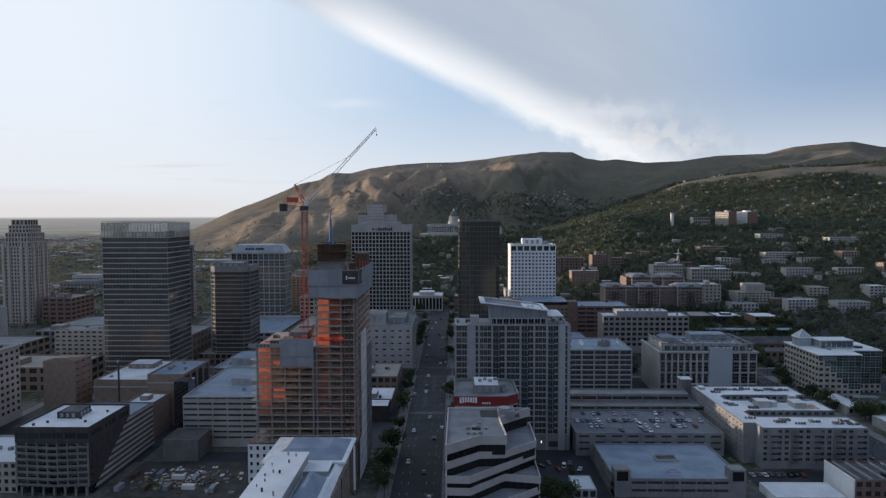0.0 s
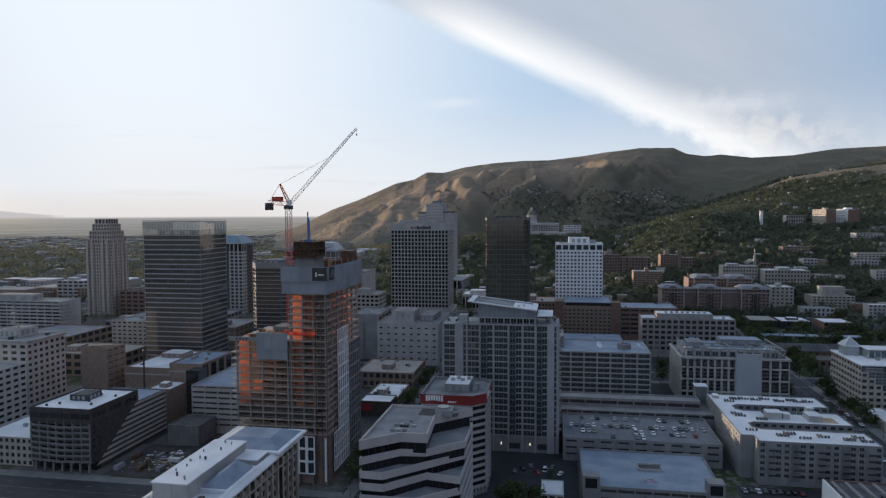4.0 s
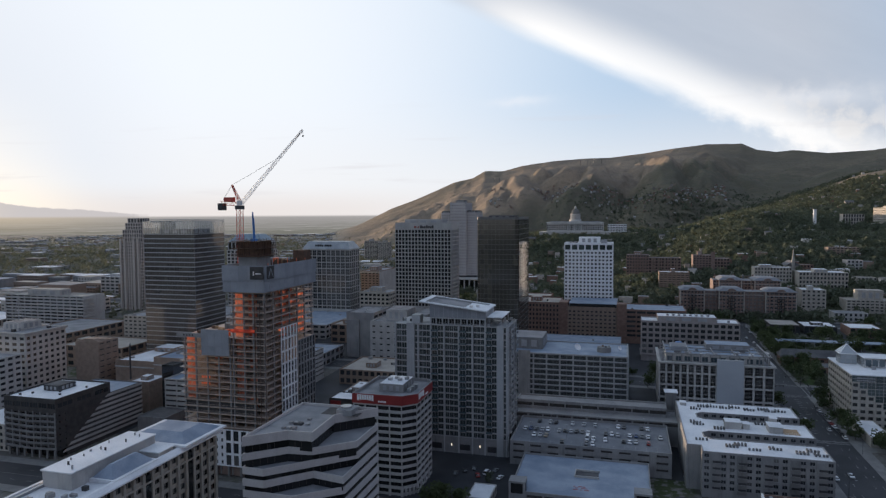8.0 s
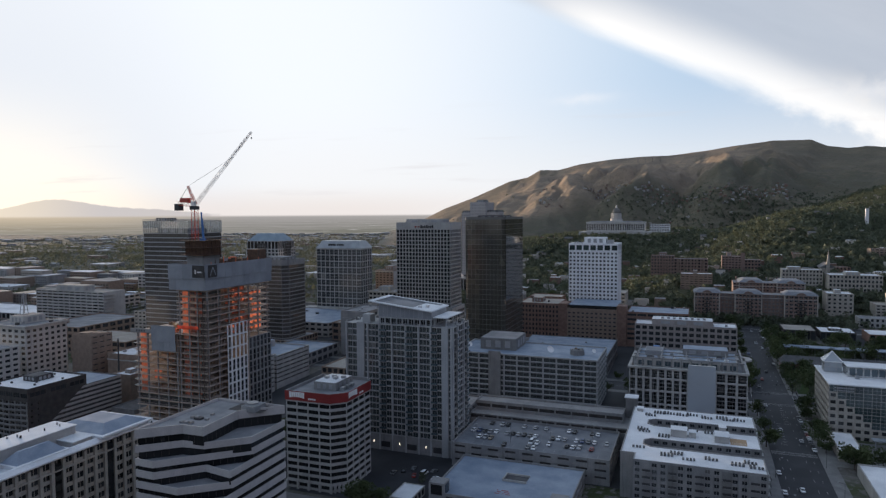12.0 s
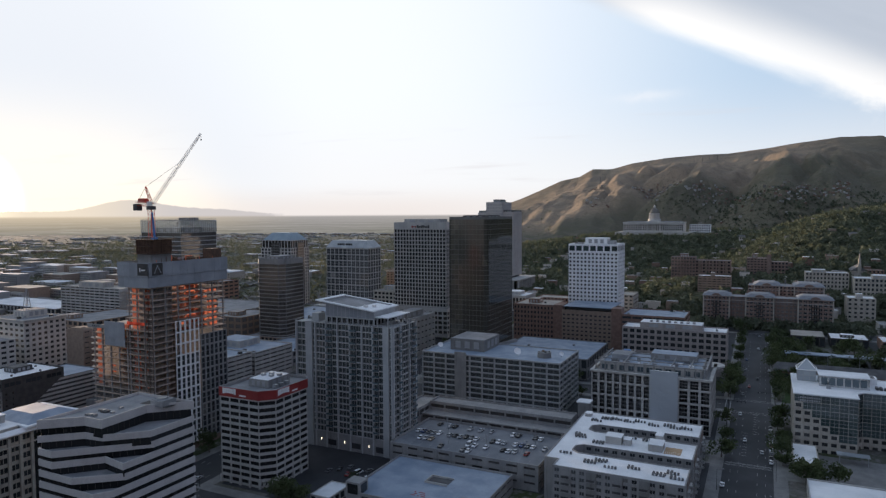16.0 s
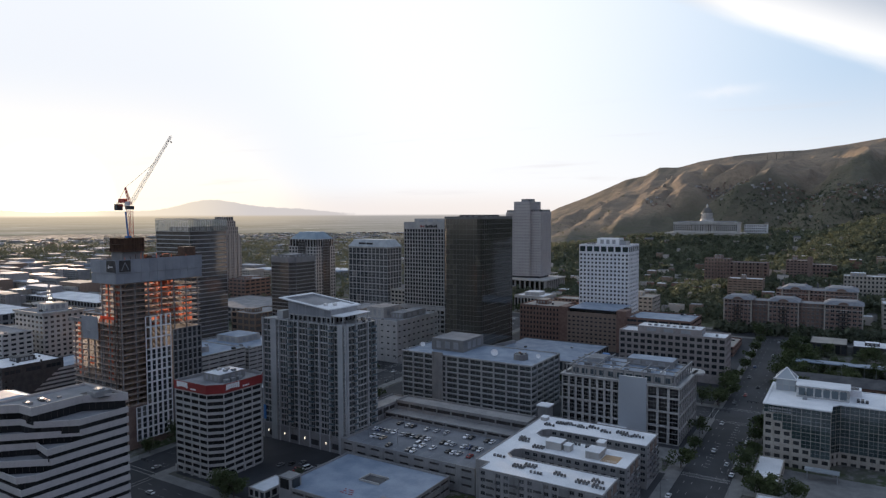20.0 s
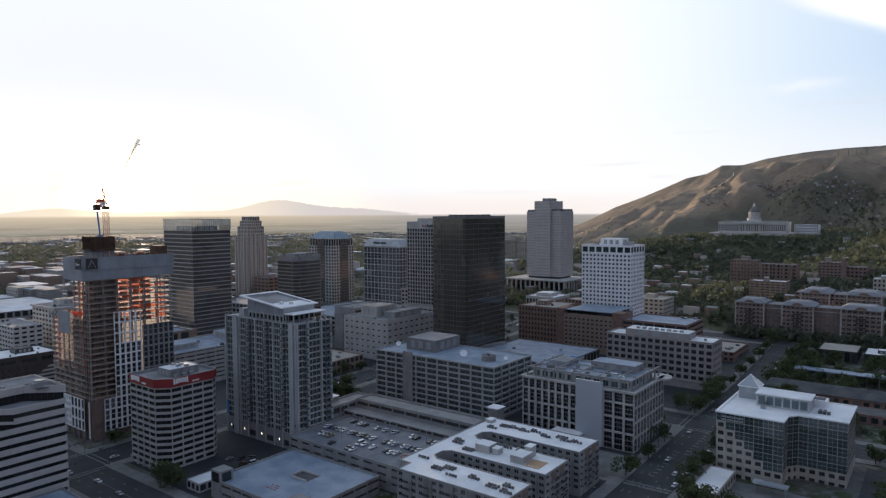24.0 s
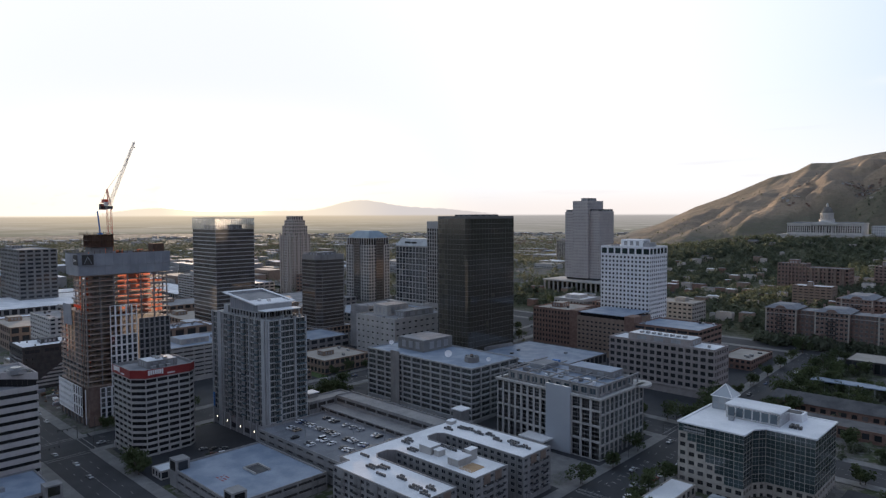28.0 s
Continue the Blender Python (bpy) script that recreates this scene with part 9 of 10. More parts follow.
def woods(name, label, pts, seed, size=(2.6, 5.2), per=3, leaves=18, mat="wood"):
    """Many crowns in one mesh, each a loose heap of small leaf planes, open at the edges."""
    rng = np.random.RandomState(seed)
    P = np.repeat(np.asarray(pts), per, 0)
    n = len(P)
    s = rng.uniform(size[0] * 0.6, size[1], n) * 0.58
    P = P + np.stack([rng.normal(0, 1, n) * s * 0.9, rng.normal(0, 1, n) * s * 0.9, s * rng.uniform(0.5, 1.9, n)], -1)
    d = rng.normal(0, 1, (n, leaves, 3))
    d = d / np.linalg.norm(d, axis=2, keepdims=True) * rng.uniform(0.35, 1.0, (n, leaves, 1)) ** 0.6
    d = d * (s * rng.uniform(0.8, 1.25, n))[:, None, None] * np.array([1, 1, 1.2])
    c = P[:, None, :] + d
    V = c[:, :, None, :] + rng.normal(0, 1, (n, leaves, 3, 3)) * (s * 0.50)[:, None, None, None]
    k = n * leaves
    me = bpy.data.meshes.new(name)
    me.vertices.add(k * 3)
    me.vertices.foreach_set("co", V.reshape(-1).astype(np.float32))
    me.loops.add(k * 3)
    me.loops.foreach_set("vertex_index", np.arange(k * 3, dtype=np.int32))
    me.polygons.add(k)
    me.polygons.foreach_set("loop_start", np.arange(0, k * 3, 3, dtype=np.int32))
    me.update(calc_edges=True)
    me.materials.append(M[mat])
    tagged(new(name, me), label, "trees", kind="stuff")


FOOT.append((560, 1408, 668, 1500))      # lawns round the hospital


def scatter(n, seed, x0, x1, y0, y1, keep):
    rng = np.random.RandomState(seed)
    x, y = rng.uniform(x0, x1, n), rng.uniform(y0, y1, n)
    k = keep(x, y) > rng.uniform(0, 1, n)
    for a, b, c, d in FOOT:
        k &= ~((x > a) & (x < c) & (y > b) & (y < d))
    x, y = x[k], y[k]
    z, _ = land(x, y)
    return np.stack([x, y, z], -1)


def azr(x, y):
    return np.degrees(np.arctan2(x, y)), np.hypot(x, y)


def on_slope(x, y):
    az, r = azr(x, y)
    d = land(x, y)[1]
    z, _, cover = land(x, y, True)
    thin = np.maximum(1 - smooth(d, 0.02, 0.25), 0.85 * cover * smooth(az, -5, 1) * (1 - smooth(z + 40 * fbm(x / 210, y / 210, 83), 170, 265)))
    return smooth(az, -14, -8) * (r > 800) * thin * np.clip(0.75 + 0.6 * fbm(x / 120, y / 120, 31), 0.15, 1) * (y > 765)


def on_scrub(x, y):
    az, r = azr(x, y)
    d = land(x, y)[1]
    return (d > 0.1) * np.clip(land(x, y, True)[2], 0, 1) ** 2 * smooth(az, -3, 4) * 0.8


def on_plain(x, y):
    az, r = azr(x, y)
    return smooth(-az, 9, 15) * (r > 780) * (1 - 0.93 * smooth(r, 1900, 3900)) * np.clip(0.6 + 0.9 * fbm(x / 160, y / 160, 71), 0.05, 1) * (1 - 0.9 * smooth(land(x, y)[1], 0.0, 0.1))


def in_town(x, y):
    az, r = azr(x, y)
    return ((np.abs(x + 17.5) > 14) & (np.abs(x - 223) > 14) & (np.abs(x + 258) > 12) & (np.abs(y - 513) > 13) & (np.abs(y - 270) > 13) & (np.abs(y - 752) > 12)) * (fbm(x / 50, y / 50, 13) > 0.05)


def gaps(x, y):
    """Trees stand thinner along the rows of houses."""
    az, _ = azr(x, y)
    return on_slope(x, y) * (1 - 0.62 * (np.abs(np.mod(y, 72) - 36) < 17) * smooth(az, 2, 9))


woods("far_trees", "dense green trees covering the slopes north of the town", scatter(39000, 1, -420, 2300, 770, 3250, gaps), 2, (2.6, 5.6), 2)
woods("slope_trees", "dense dark trees over the eastern hill", scatter(36000, 47, 250, 2100, 1000, 2850, gaps), 48, (4.0, 8.0), 1)
woods("hill_scrub", "dark scrub in the gullies of the dry hills", scatter(15000, 3, -1500, 3000, 1900, 4600, on_scrub), 4, (0.9, 2.0), 3, 10, "sage")
woods("plain_trees", "green treetops across the flat western town", scatter(100000, 5, -3600, -150, 500, 3900, on_plain), 6, (3.8, 8.0), 1, 9, "hazed_leaf")
woods("hillside_trees", "tall dark green trees between the apartment blocks and the hill", scatter(5200, 29, -330, 420, 800, 1660, lambda x, y: smooth(azr(x, y)[0], -14, -9) * np.where(y > 1560, 0.5, 1.0) * (0.8 + 0.5 * fbm(x / 90, y / 90, 19))), 30, (3.2, 6.4))
woods("garden_trees", "tall green trees round the brown apartment blocks", np.concatenate([scatter(380, 41, 90, 290, 925, 976, lambda x, y: 0.9 + 0 * x), scatter(200, 43, 260, 440, 855, 902, lambda x, y: 0.8 + 0 * x), scatter(260, 45, 165, 300, 757, 769, lambda x, y: 0.25 + 0 * x)]), 42, (3.2, 6.4), 6)
woods("park_trees", "dense green trees over the school grounds and gardens", scatter(1100, 27, 238, 470, 525, 760, lambda x, y: 0.55 + 0.5 * fbm(x / 40, y / 40, 15)), 28, (1.8, 3.6), 6)
woods("lower_slope_trees", "green trees round the small blocks below the eastern hill", scatter(2300, 57, 300, 900, 600, 1120, lambda x, y: 0.75 + 0.5 * fbm(x / 70, y / 70, 59)), 58, (2.6, 5.4), 3, 20)
woods("hospital_trees", "green trees on the slope below the hospital", np.concatenate([scatter(520, 81, 440, 680, 1362, 1416, lambda x, y: 0.9 + 0 * x), scatter(900, 85, 430, 740, 1422, 1540, lambda x, y: 0.9 + 0 * x), scatter(160, 83, 470, 720, 1145, 1163, lambda x, y: 0.7 + 0 * x)]), 82, (2.6, 5.0), 3, 18)
woods("town_trees", "scattered green trees between the city blocks", scatter(700, 7, -700, 460, 290, 760, lambda x, y: in_town(x, y) * np.where(x > 300, 0.9, 0.25)), 8, (2.0, 3.6))


def house(seed, w, d, h, hip):
    T = thing("house", 0, 0, 0, "small hillside house with a pitched roof among trees", "house", "houses on the slope")
    bd = Build()
    bd.box(-w / 2, -d / 2, -3, w / 2, d / 2, h, 0, bottom=False)
    for k in range(3):
        x = -w / 2 + w * (0.2 + 0.28 * k)
        bd.box(x, -d / 2 - 0.06, h * 0.35, x + w * 0.14, -d / 2, h * 0.75, 1)
    bd.link("wall", T, ["siding", "glass"])
    rf = Build()
    e = 0.6
    q = rect(-w / 2 - e, -d / 2 - e, w / 2 + e, d / 2 + e)
    i = w * (0.28 if hip else 0.0)
    a, b = (-w / 2 - e + i, 0, h + d * 0.28), (w / 2 + e - i, 0, h + d * 0.28)
    rf.face([(*q[0], h - 0.1), (*q[1], h - 0.1), b, a])
    rf.face([(*q[2], h - 0.1), (*q[3], h - 0.1), a, b])
    rf.face([(*q[3], h - 0.1), (*q[0], h - 0.1), a])
    rf.face([(*q[1], h - 0.1), (*q[2], h - 0.1), b])
    rf.link("roof", T, "shingle")
    return T


hk = [house(1, 13, 9, 5.5, False), house(2, 11, 10, 6.5, True), house(3, 16, 10, 5.0, True), house(4, 10, 8, 7.0, False)]
rh = np.random.RandomState(15)


def on_street(x, y):
    az, r = azr(x, y)
    grid = (np.abs(np.mod(y, 72) - 36) < 15)
    return on_slope(x, y) * grid * smooth(az, -12, -4)


hp = scatter(9000, 17, -380, 2300, 800, 2900, on_street)
hp = hp[np.argsort(hp[:, 1])]
near_houses = hp[:: max(1, len(hp) // 56)][:56]
for k, (x, y, z) in enumerate(near_houses):
    m = Matrix.Translation((x, y, z)) @ Matrix.Rotation(rh.choice((0, 0, math.pi / 2, 0.2)), 4, "Z") @ Matrix.Scale(rh.uniform(0.8, 1.25), 4)
    if k < 4:
        hk[k].matrix_basis = m
    else:
        copy_thing(hk[k % 4], m)


def boxes(name, label, pts, seed, wide, high, mats, roofs):
    """Many far buildings in one mesh: boxes with a raised roof edge."""
    rng = np.random.RandomState(seed)
    bd = Build()
    nm = len(mats)
    for x, y, z in pts:
        w, d, h = rng.uniform(*wide), rng.uniform(*wide) * 0.7, rng.uniform(*high)
        c = rng.randint(nm)
        bd.box(x - w / 2, y - d / 2, z - 4, x + w / 2, y + d / 2, z + h, c, bottom=False)
        bd.box(x - w / 2 + 0.5, y - d / 2 + 0.5, z + h, x + w / 2 - 0.5, y + d / 2 - 0.5, z + h + 0.5, nm + rng.randint(len(roofs)), bottom=False)
        if w > 20:
            k = int(w / 5)
            for i in range(k):
                xa = x - w / 2 + w * (i + 0.25) / k
                for j in range(max(1, int(h / 4))):
                    bd.face([(xa, y - d / 2 - 0.1, z + 1.2 + 4 * j), (xa + w / k * 0.5, y - d / 2 - 0.1, z + 1.2 + 4 * j), (xa + w / k * 0.5, y - d / 2 - 0.1, z + 2.9 + 4 * j), (xa, y - d / 2 - 0.1, z + 2.9 + 4 * j)], nm + len(roofs))
    me = bpy.data.meshes.new(name)
    me.from_pydata(bd.v, [], bd.f)
    for k in list(mats) + list(roofs) + ["glass"]:
        me.materials.append(M[k])
    me.polygons.foreach_set("material_index", bd.m)
    tagged(new(name, me), label, "buildings", kind="stuff")


def on_band(x, y):
    az, r = azr(x, y)
    z, dry = land(x, y)
    return smooth(fbm(x / 230, y / 230, 55), -0.25, 0.15) * (dry > 0.02) * smooth(z, 150, 190) * (1 - smooth(z, 235, 275)) * smooth(az, -10.5, -8)


woods("garden_scrub", "dark trees between the houses high on the hill", scatter(16000, 51, -700, 520, 2200, 3700, on_band), 52, (1.6, 3.6), 1, 12)


def town_west(x, y):
    az, r = azr(x, y)
    return smooth(-az, 11, 16) * (r > 820) * (1 - smooth(land(x, y)[1], 0.0, 0.05)) * np.clip(0.35 + 0.9 * fbm(x / 300, y / 300, 91), 0.03, 1)


boxes("far_sheds", "pale sheds and stores across the flat western town", scatter(2600, 19, -3600, -300, 520, 4200, town_west), 20, (14, 60), (4, 10), ("concrete_pale", "concrete", "brick_tan", "stone"), ("roof_white", "roof_grey", "roof_blue", "roof_tan"))
boxes("west_blocks", "mid-rise blocks west of the centre", scatter(230, 21, -1500, -520, 330, 1000, lambda x, y: 0.8 + 0 * x), 22, (22, 60), (10, 26), ("concrete_pale", "concrete", "brick_tan", "stone"), ("roof_white", "roof_grey", "roof_blue", "roof_tan"))
boxes("far_houses", "small pale houses scattered over the slopes", hp[::2], 24, (6.0, 11), (3.5, 6.0), ("siding", "siding", "brick", "concrete_pale"), ("shingle", "roof_tan", "roof_white", "roof_grey"))
boxes("hill_houses", "small houses in the hollows of the dry hill", scatter(3600, 23, -700, 520, 2200, 3700, on_band), 25, (6.5, 12), (3.5, 5.5), ("siding", "concrete_pale", "brick", "brick_tan"), ("shingle", "roof_tan", "roof_grey", "roof_white"))


boxes("hillside_flats", "small pale flats and houses among the trees below the hill", scatter(210, 31, -260, 430, 800, 1400, lambda x, y: smooth(azr(x, y)[0], -12, -8) * (0.9 - 0.7 * smooth(y, 1000, 1300))), 32, (8, 16), (6, 10), ("siding", "siding", "brick_tan", "brick"), ("roof_white", "roof_tan", "shingle", "roof_grey"))


# ---- cars
def car(paint, van=False):
    T = thing("car", 0, 0, 0, "parked car with dark windows", "car", "cars")
    L, W = (5.2, 2.0) if van else (4.6, 1.85)
    bd = Build()
    prof = [(-L / 2, 0.35), (L / 2, 0.35), (L / 2, 0.75), (L / 2 - 0.15, 0.9), (L / 2 - 1.2, 1.0), (-L / 2 + 0.9, 1.02), (-L / 2 + 0.1, 0.95), (-L / 2, 0.8)]
    for s in (-1, 1):
        pts = [(x, s * W / 2, z) for x, z in prof]
        bd.face(pts if s < 0 else pts[::-1])
    for i in range(len(prof)):
        a, b = prof[i], prof[(i + 1) % len(prof)]
        bd.face([(a[0], W / 2, a[1]), (b[0], W / 2, b[1]), (b[0], -W / 2, b[1]), (a[0], -W / 2, a[1])])
    bd.link("body", T, paint)
    top = 2.1 if van else 1.48
    lo = [(-L / 2 + (0.2 if van else 0.6), 1.0), (L / 2 - 1.15, 1.0)]
    hi = [(-L / 2 + (0.25 if van else 1.15), top - 0.08), (L / 2 - (1.7 if van else 2.0), top - 0.08)]
    cb = Build()
    w0, w1 = W / 2 - 0.06, W / 2 - 0.26
    a, b, c, d = (lo[0][0], lo[0][1]), (lo[1][0], lo[1][1]), (hi[1][0], hi[1][1]), (hi[0][0], hi[0][1])
    for s in (-1, 1):
        q = [(a[0], s * w0, a[1]), (b[0], s * w0, b[1]), (c[0], s * w1, c[1]), (d[0], s * w1, d[1])]
        cb.face(q if s < 0 else q[::-1])
    cb.face([(b[0], -w0, b[1]), (b[0], w0, b[1]), (c[0], w1, c[1]), (c[0], -w1, c[1])])
    cb.face([(a[0], w0, a[1]), (a[0], -w0, a[1]), (d[0], -w1, d[1]), (d[0], w1, d[1])])
    cb.link("glasshouse", T, "glass_black")
    rf = Build()
    rf.box(d[0] - 0.03, -w1 - 0.03, top - 0.08, c[0] + 0.03, w1 + 0.03, top)
    rf.link("car_roof", T, paint)
    wd = Build()
    for x in (-L / 2 + 0.85, L / 2 - 0.85):
        ring = [(x + 0.33 * math.cos(k * math.pi / 5), 0.33 + 0.33 * math.sin(k * math.pi / 5)) for k in range(10)]
        for s in (-1, 1):
            y = s * (W / 2 + 0.02)
            wd.face([(p, y, q) for p, q in ring])
        for k in range(10):
            p, q = ring[k], ring[(k + 1) % 10]
            wd.face([(p[0], -W / 2 - 0.02, p[1]), (q[0], -W / 2 - 0.02, q[1]), (q[0], W / 2 + 0.02, q[1]), (p[0], W / 2 + 0.02, p[1])])
    wd.link("running_gear", T, "rubber", "black tyres on their axles")
    return T


LAB = ("white", "silver", "black", "grey", "blue", "red", "tan")
CARS = [tagged(car(p, van=(i == 0)), "%s %s on the asphalt" % (LAB[i], "van standing" if i == 0 else "car standing")) for i, p in enumerate(CAR_PAINT)]
WHITE_CAR = tagged(car(CAR_PAINT[0]), "white car standing on the asphalt")
used = set()
rc = random.Random(33)


def put_car(x, y, z, turn):
    k = rc.choice((1, 1, 2, 2, 2, 3, 3, 3, 4, 5 if rc.random() < 0.4 else 1, 7, 7, 7, 7, 6 if rc.random() < 0.3 else 2, 0 if rc.random() < 0.4 else 1))
    src = WHITE_CAR if k == 7 else CARS[k]
    m = Matrix.Translation((x, y, z)) @ Matrix.Rotation(radians(turn), 4, "Z")
    if src in used:
        copy_thing(src, m)
    else:
        src.matrix_basis = m
        used.add(src)


for row, (y, t) in enumerate(((347, 90), (354.5, 90), (364, 90), (377, 90))):
    for k in range(24):
        if rc.random() < (0.2, 0.55, 0.9, 0.45)[row]:
            put_car(67.5 + k * 2.95, y + rc.uniform(-0.4, 0.4), 19.52, t + rc.choice((0, 180)) + rc.uniform(-3, 3))
for k in range(30):                      # along and on the streets
    y = 60 + k * 23
    for cx in (-17.5, 223.0):
        if rc.random() < (0.9 if cx < 0 else 0.4) and abs(y - 513) > 14 and abs(y - 270) > 14:
            lane = rc.choice((-6, -2.4, 2.4, 6))
            put_car(cx + lane, y + rc.uniform(-6, 6), float(street_z(y)) + 0.05, 90 if lane > 0 else -90)
        if rc.random() < (0.7 if cx < 0 else 0.4) and abs(y - 513) > 20 and abs(y - 270) > 20 and y > 280:
            put_car(cx + rc.choice((-10, 10)), y, float(street_z(y)) + 0.05, 90)
for k in range(10):
    put_car(233.2, 418 + k * 6.4, float(street_z(440)) + 0.05, 90 + rc.uniform(-2, 2))
for k in range(9):
    put_car(143 + k * 3.0, 316 + (k % 2) * 0.8, 8.2, 90)
for k in range(7):
    put_car(40 + k * 3.6, 322 + (k % 3) * 4, 8.3, 90 + rc.uniform(-20, 20))
for k in range(8):
    put_car(306 + (k % 12) * 9.5, 600 + (k // 12) * 60 + rc.uniform(-3, 3), float(street_z(600 + (k // 12) * 60)) + 0.05, rc.choice((0, 90)))
for k in range(14):                      # the builders' yard
    x, y = -152 + rc.random() * 44, 300 + rc.random() * 26
    put_car(x, y, 7.95, rc.random() * 360)
for k in range(8):
    y0 = 258 + rc.random() * 24
    put_car(-120 + k * 22, y0 if abs(-120 + k * 22 + 17.5) > 8 else 266, 7.3, 0 if y0 > 270 else 180)


# ---- the builders' yard
def yard():
    ry = random.Random(5)
    for k in range(9):
        x, y = -155 + (k % 5) * 11 + ry.uniform(-2, 2), 296 + (k // 5) * 16 + ry.uniform(-3, 3)
        T = thing("shipping_container", x, y, 7.3, "steel shipping container standing in the builders' yard", "container", "containers in the yard")
        bd = Build()
        a = ry.choice((0, 1))
        w, d = (6.1, 2.4) if a else (2.4, 6.1)
        bd.box(x - w / 2, y - d / 2, 7.3, x + w / 2, y + d / 2, 9.9)
        bd.link("box", T, ("screen", "rust", "concrete_dark", "crane_white")[k % 4])
        for i in range(8):
            s = -0.45 + i * 0.128
            if a:
                part_box("rib", T, x + s * w - 0.05, y - d / 2 - 0.06, 7.4, x + s * w + 0.05, y - d / 2, 9.8, ("screen", "rust", "concrete_dark", "crane_white")[k % 4])
    for k in range(16):
        x, y = -156 + ry.random() * 56, 293 + ry.random() * 35
        T = thing("timber_stack", x, y, 7.3, "stack of timber and forms lying on the dirt", "stack", "stacks in the yard")
        n = ry.choice((2, 3, 4))
        for i in range(n):
            part_box("board", T, x - 1.6 + 0.1 * i, y - 0.9, 7.3 + 0.3 * i, x + 1.6 - 0.1 * i, y + 0.9, 7.56 + 0.3 * i, ("timber", "rust", "concrete")[k % 3])


yard()
rcl = random.Random(77)
bd = Build()
for k in range(260):
    x, y = rcl.gauss(-128, 13), rcl.gauss(309, 8)
    if not (-157 < x < -99 and 290 < y < 329):
        continue
    w, d, h = rcl.uniform(0.3, 1.8), rcl.uniform(0.3, 2.6), rcl.uniform(0.2, 1.5)
    bd.box(x, y, 7.05, x + w, y + d, 7.3 + h, rcl.choice((0, 0, 1, 2, 3)))
me = bpy.data.meshes.new("yard_clutter")
me.from_pydata(bd.v, [], bd.f)
for k in ("concrete_dark", "rust", "timber", "crane_white"):
    me.materials.append(M[k])
me.polygons.foreach_set("material_index", bd.m)
tagged(new("yard_clutter", me), "heaps of building rubble and gear on dark dirt", "clutter", kind="stuff")


# ---- street furniture
def street_lamp(x, y, side):
    z = float(street_z(y)) + 0.17
    T = thing("street_lamp", x, y, z, "tall grey street lamp with an arm over the road", "street lamp", "street lamps")
    bd = Build()
    bd.tube(x, y, z, z + 9.5, 0.11, 0.07, 8)
    bd.link("pole", T, "dark_metal")
    bd = Build()
    bd.beam((x, y, z + 9.3), (x + side * 2.6, y, z + 9.8), 0.1)
    arm = bd.link("arm", T, "dark_metal")
    bd = Build()
    bd.box(x + side * 2.6 - 0.4, y - 0.16, z + 9.7, x + side * 2.6 + 0.4, y + 0.16, z + 9.9)
    bd.link("lamp_head", arm, "metal")


for y in range(292, 740, 42):
    if abs(y - 513) < 14:
        continue
    street_lamp(-30.0, y, 1)
    street_lamp(-5.0, y + 20, -1)
    street_lamp(211.0, y, 1)
    street_lamp(235.0, y + 20, -1)


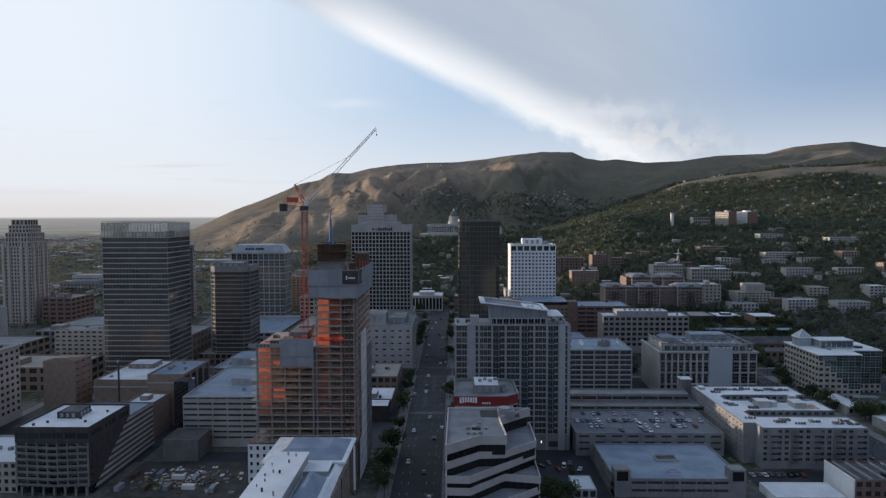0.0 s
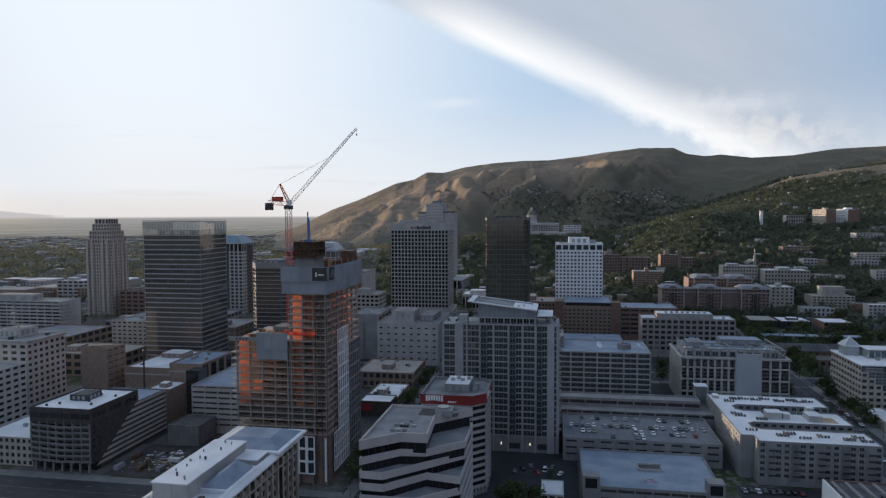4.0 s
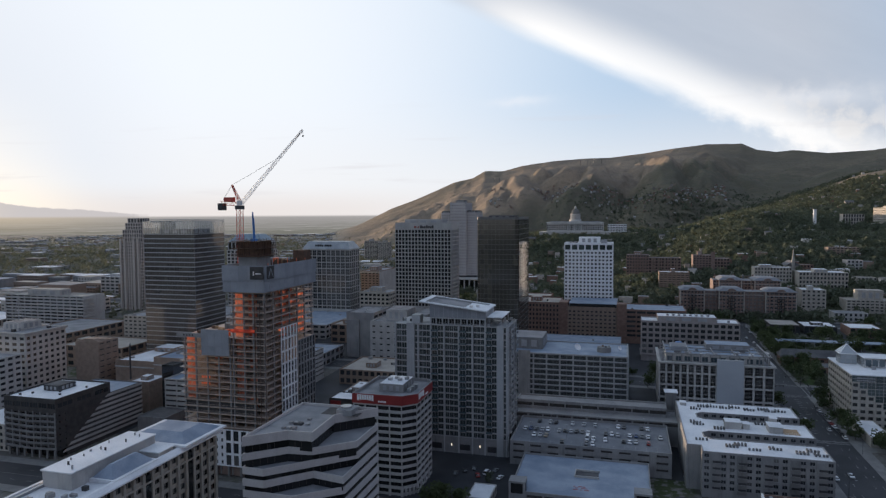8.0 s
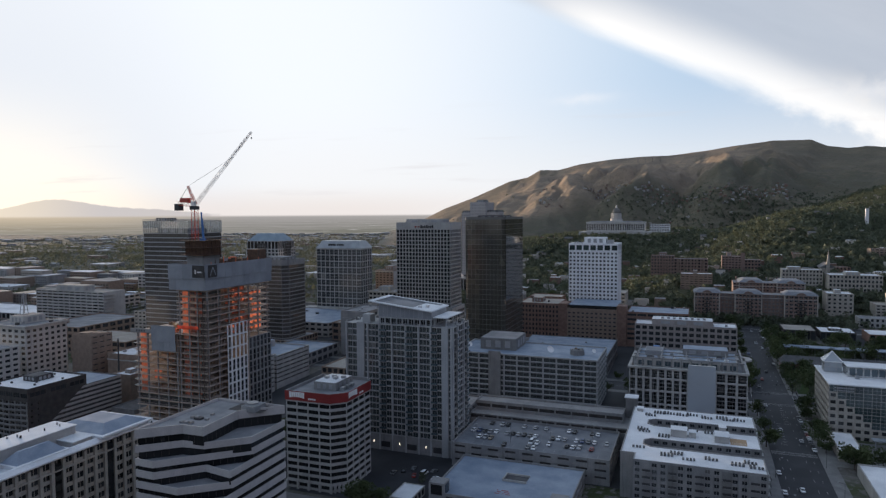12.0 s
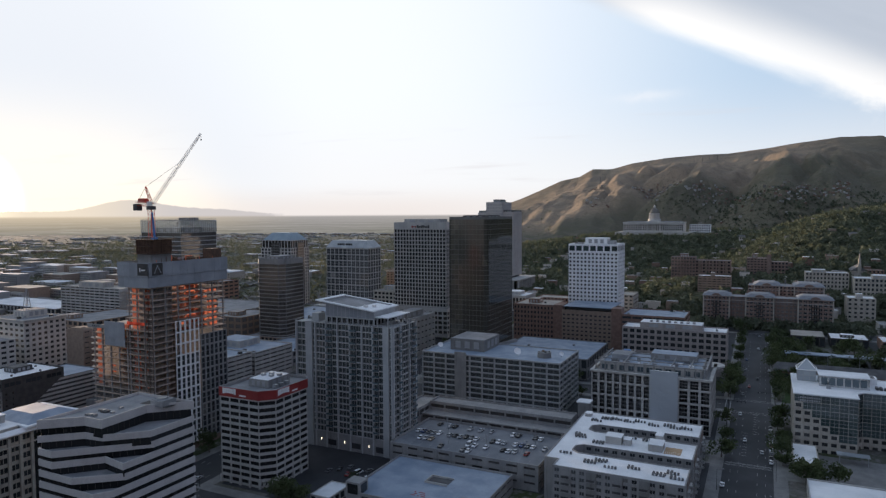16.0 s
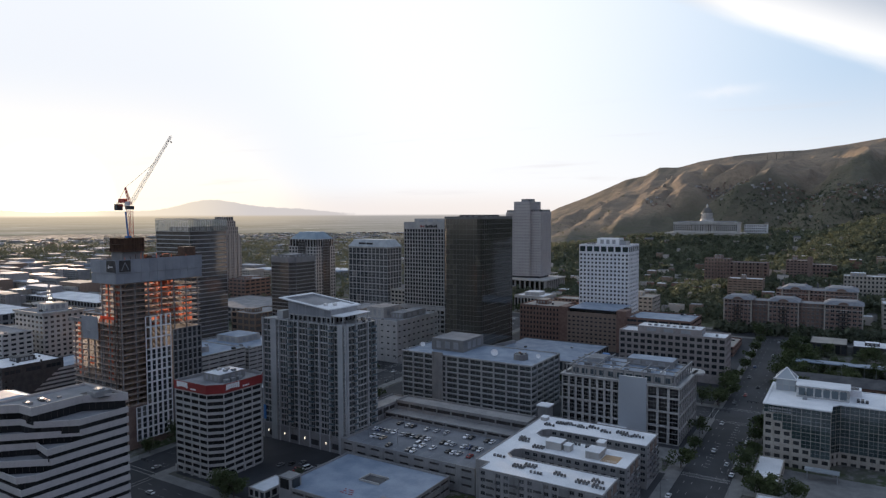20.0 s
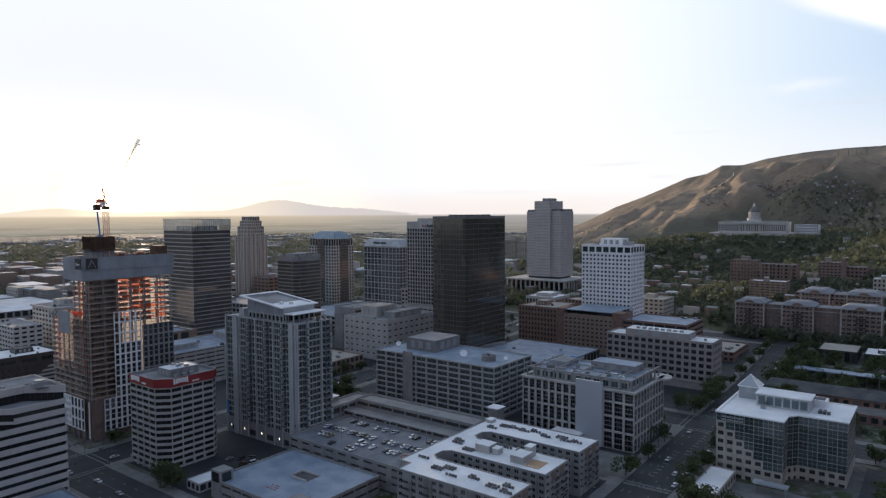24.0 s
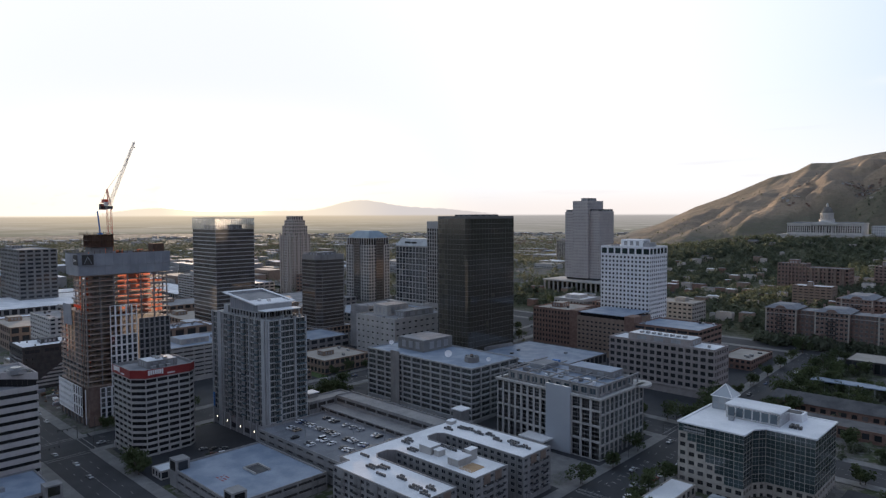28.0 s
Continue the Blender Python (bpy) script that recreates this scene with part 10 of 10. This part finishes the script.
def signal_gantry(x, y, ux, uy):
    z = float(street_z(y)) + 0.17
    T = thing("traffic_signal", x, y, z, "traffic signal mast with lights hung over the crossing", "traffic signal", "traffic signals")
    bd = Build()
    bd.tube(x, y, z, z + 7, 0.16, 0.12, 8)
    bd.beam((x, y, z + 6.2), (x + ux * 10, y + uy * 10, z + 6.5), 0.16)
    mast = bd.link("mast", T, "dark_metal")
    for s in (5, 7.5, 9.6):
        h = Build()
        h.box(x + ux * s - 0.2, y + uy * s - 0.2, z + 5.4, x + ux * s + 0.2, y + uy * s + 0.2, z + 6.4)
        h.link("signal_head", mast, "dark_metal")


for cx in (-17.5, 223.0):
    for cy in (270.0, 513.0):
        signal_gantry(cx - 13, cy - 13, 1, 0)
        signal_gantry(cx + 13, cy + 13, -1, 0)
        signal_gantry(cx + 13, cy - 13, 0, 1)
        signal_gantry(cx - 13, cy + 13, 0, -1)


# ---- radio masts on the ridge, a steeple, a flue on the plain
def radio_mast(x, y, h):
    z = gz(x, y)
    T = thing("radio_mast", x, y, z, "thin lattice radio mast on the ridge", "mast", "masts on the ridge")
    bd = Build()
    bd.tube(x, y, z - 4, z + h + 6, 1.6, 0.8, 6)
    bd.link("mast", T, "dark_metal")


for az, d in ((-9.4, 4290), (-9.0, 4295), (-2.3, 4570), (-1.7, 4580), (-1.2, 4590), (-0.6, 4590)):
    radio_mast(math.sin(radians(az)) * d, math.cos(radians(az)) * d, 26)
zs = gz(330, 985)
T = thing("church", 330, 985, zs, "pale church with a slim pointed steeple", "church")
bd = Build()
bd.box(322, 985, zs - 3, 338, 1012, zs + 9)
bd.link("nave", T, "stone")
bd = Build()
bd.box(328.2, 982.2, zs - 3, 331.8, 985.8, zs + 16, 0)
bd.tube(330, 984, zs + 16, zs + 32, 1.9, 0.1, 8, 0)
bd.link("steeple", T, "stone")
bd = Build()
bd.face([(321, 984, zs + 9), (330, 984, zs + 15), (330, 1013, zs + 15), (321, 1013, zs + 9)])
bd.face([(330, 984, zs + 15), (339, 984, zs + 9), (339, 1013, zs + 9), (330, 1013, zs + 15)])
bd.face([(321, 984, zs + 9), (339, 984, zs + 9), (330, 984, zs + 15)])
bd.link("church_roof", T, "shingle")


# tall dark flue over the white-roofed stores
T = thing("flue", -197, 382, 10, "tall slim dark metal flue standing among white-roofed stores", "chimney")
bd = Build()
bd.tube(-197, 382, 9, 48.5, 0.62, 0.5, 10)
shaft = bd.link("shaft", T, "dark_metal")
bd = Build()
bd.tube(-197, 382, 48.0, 49.2, 0.68, 0.68, 10)
bd.link("rim", shaft, "metal")
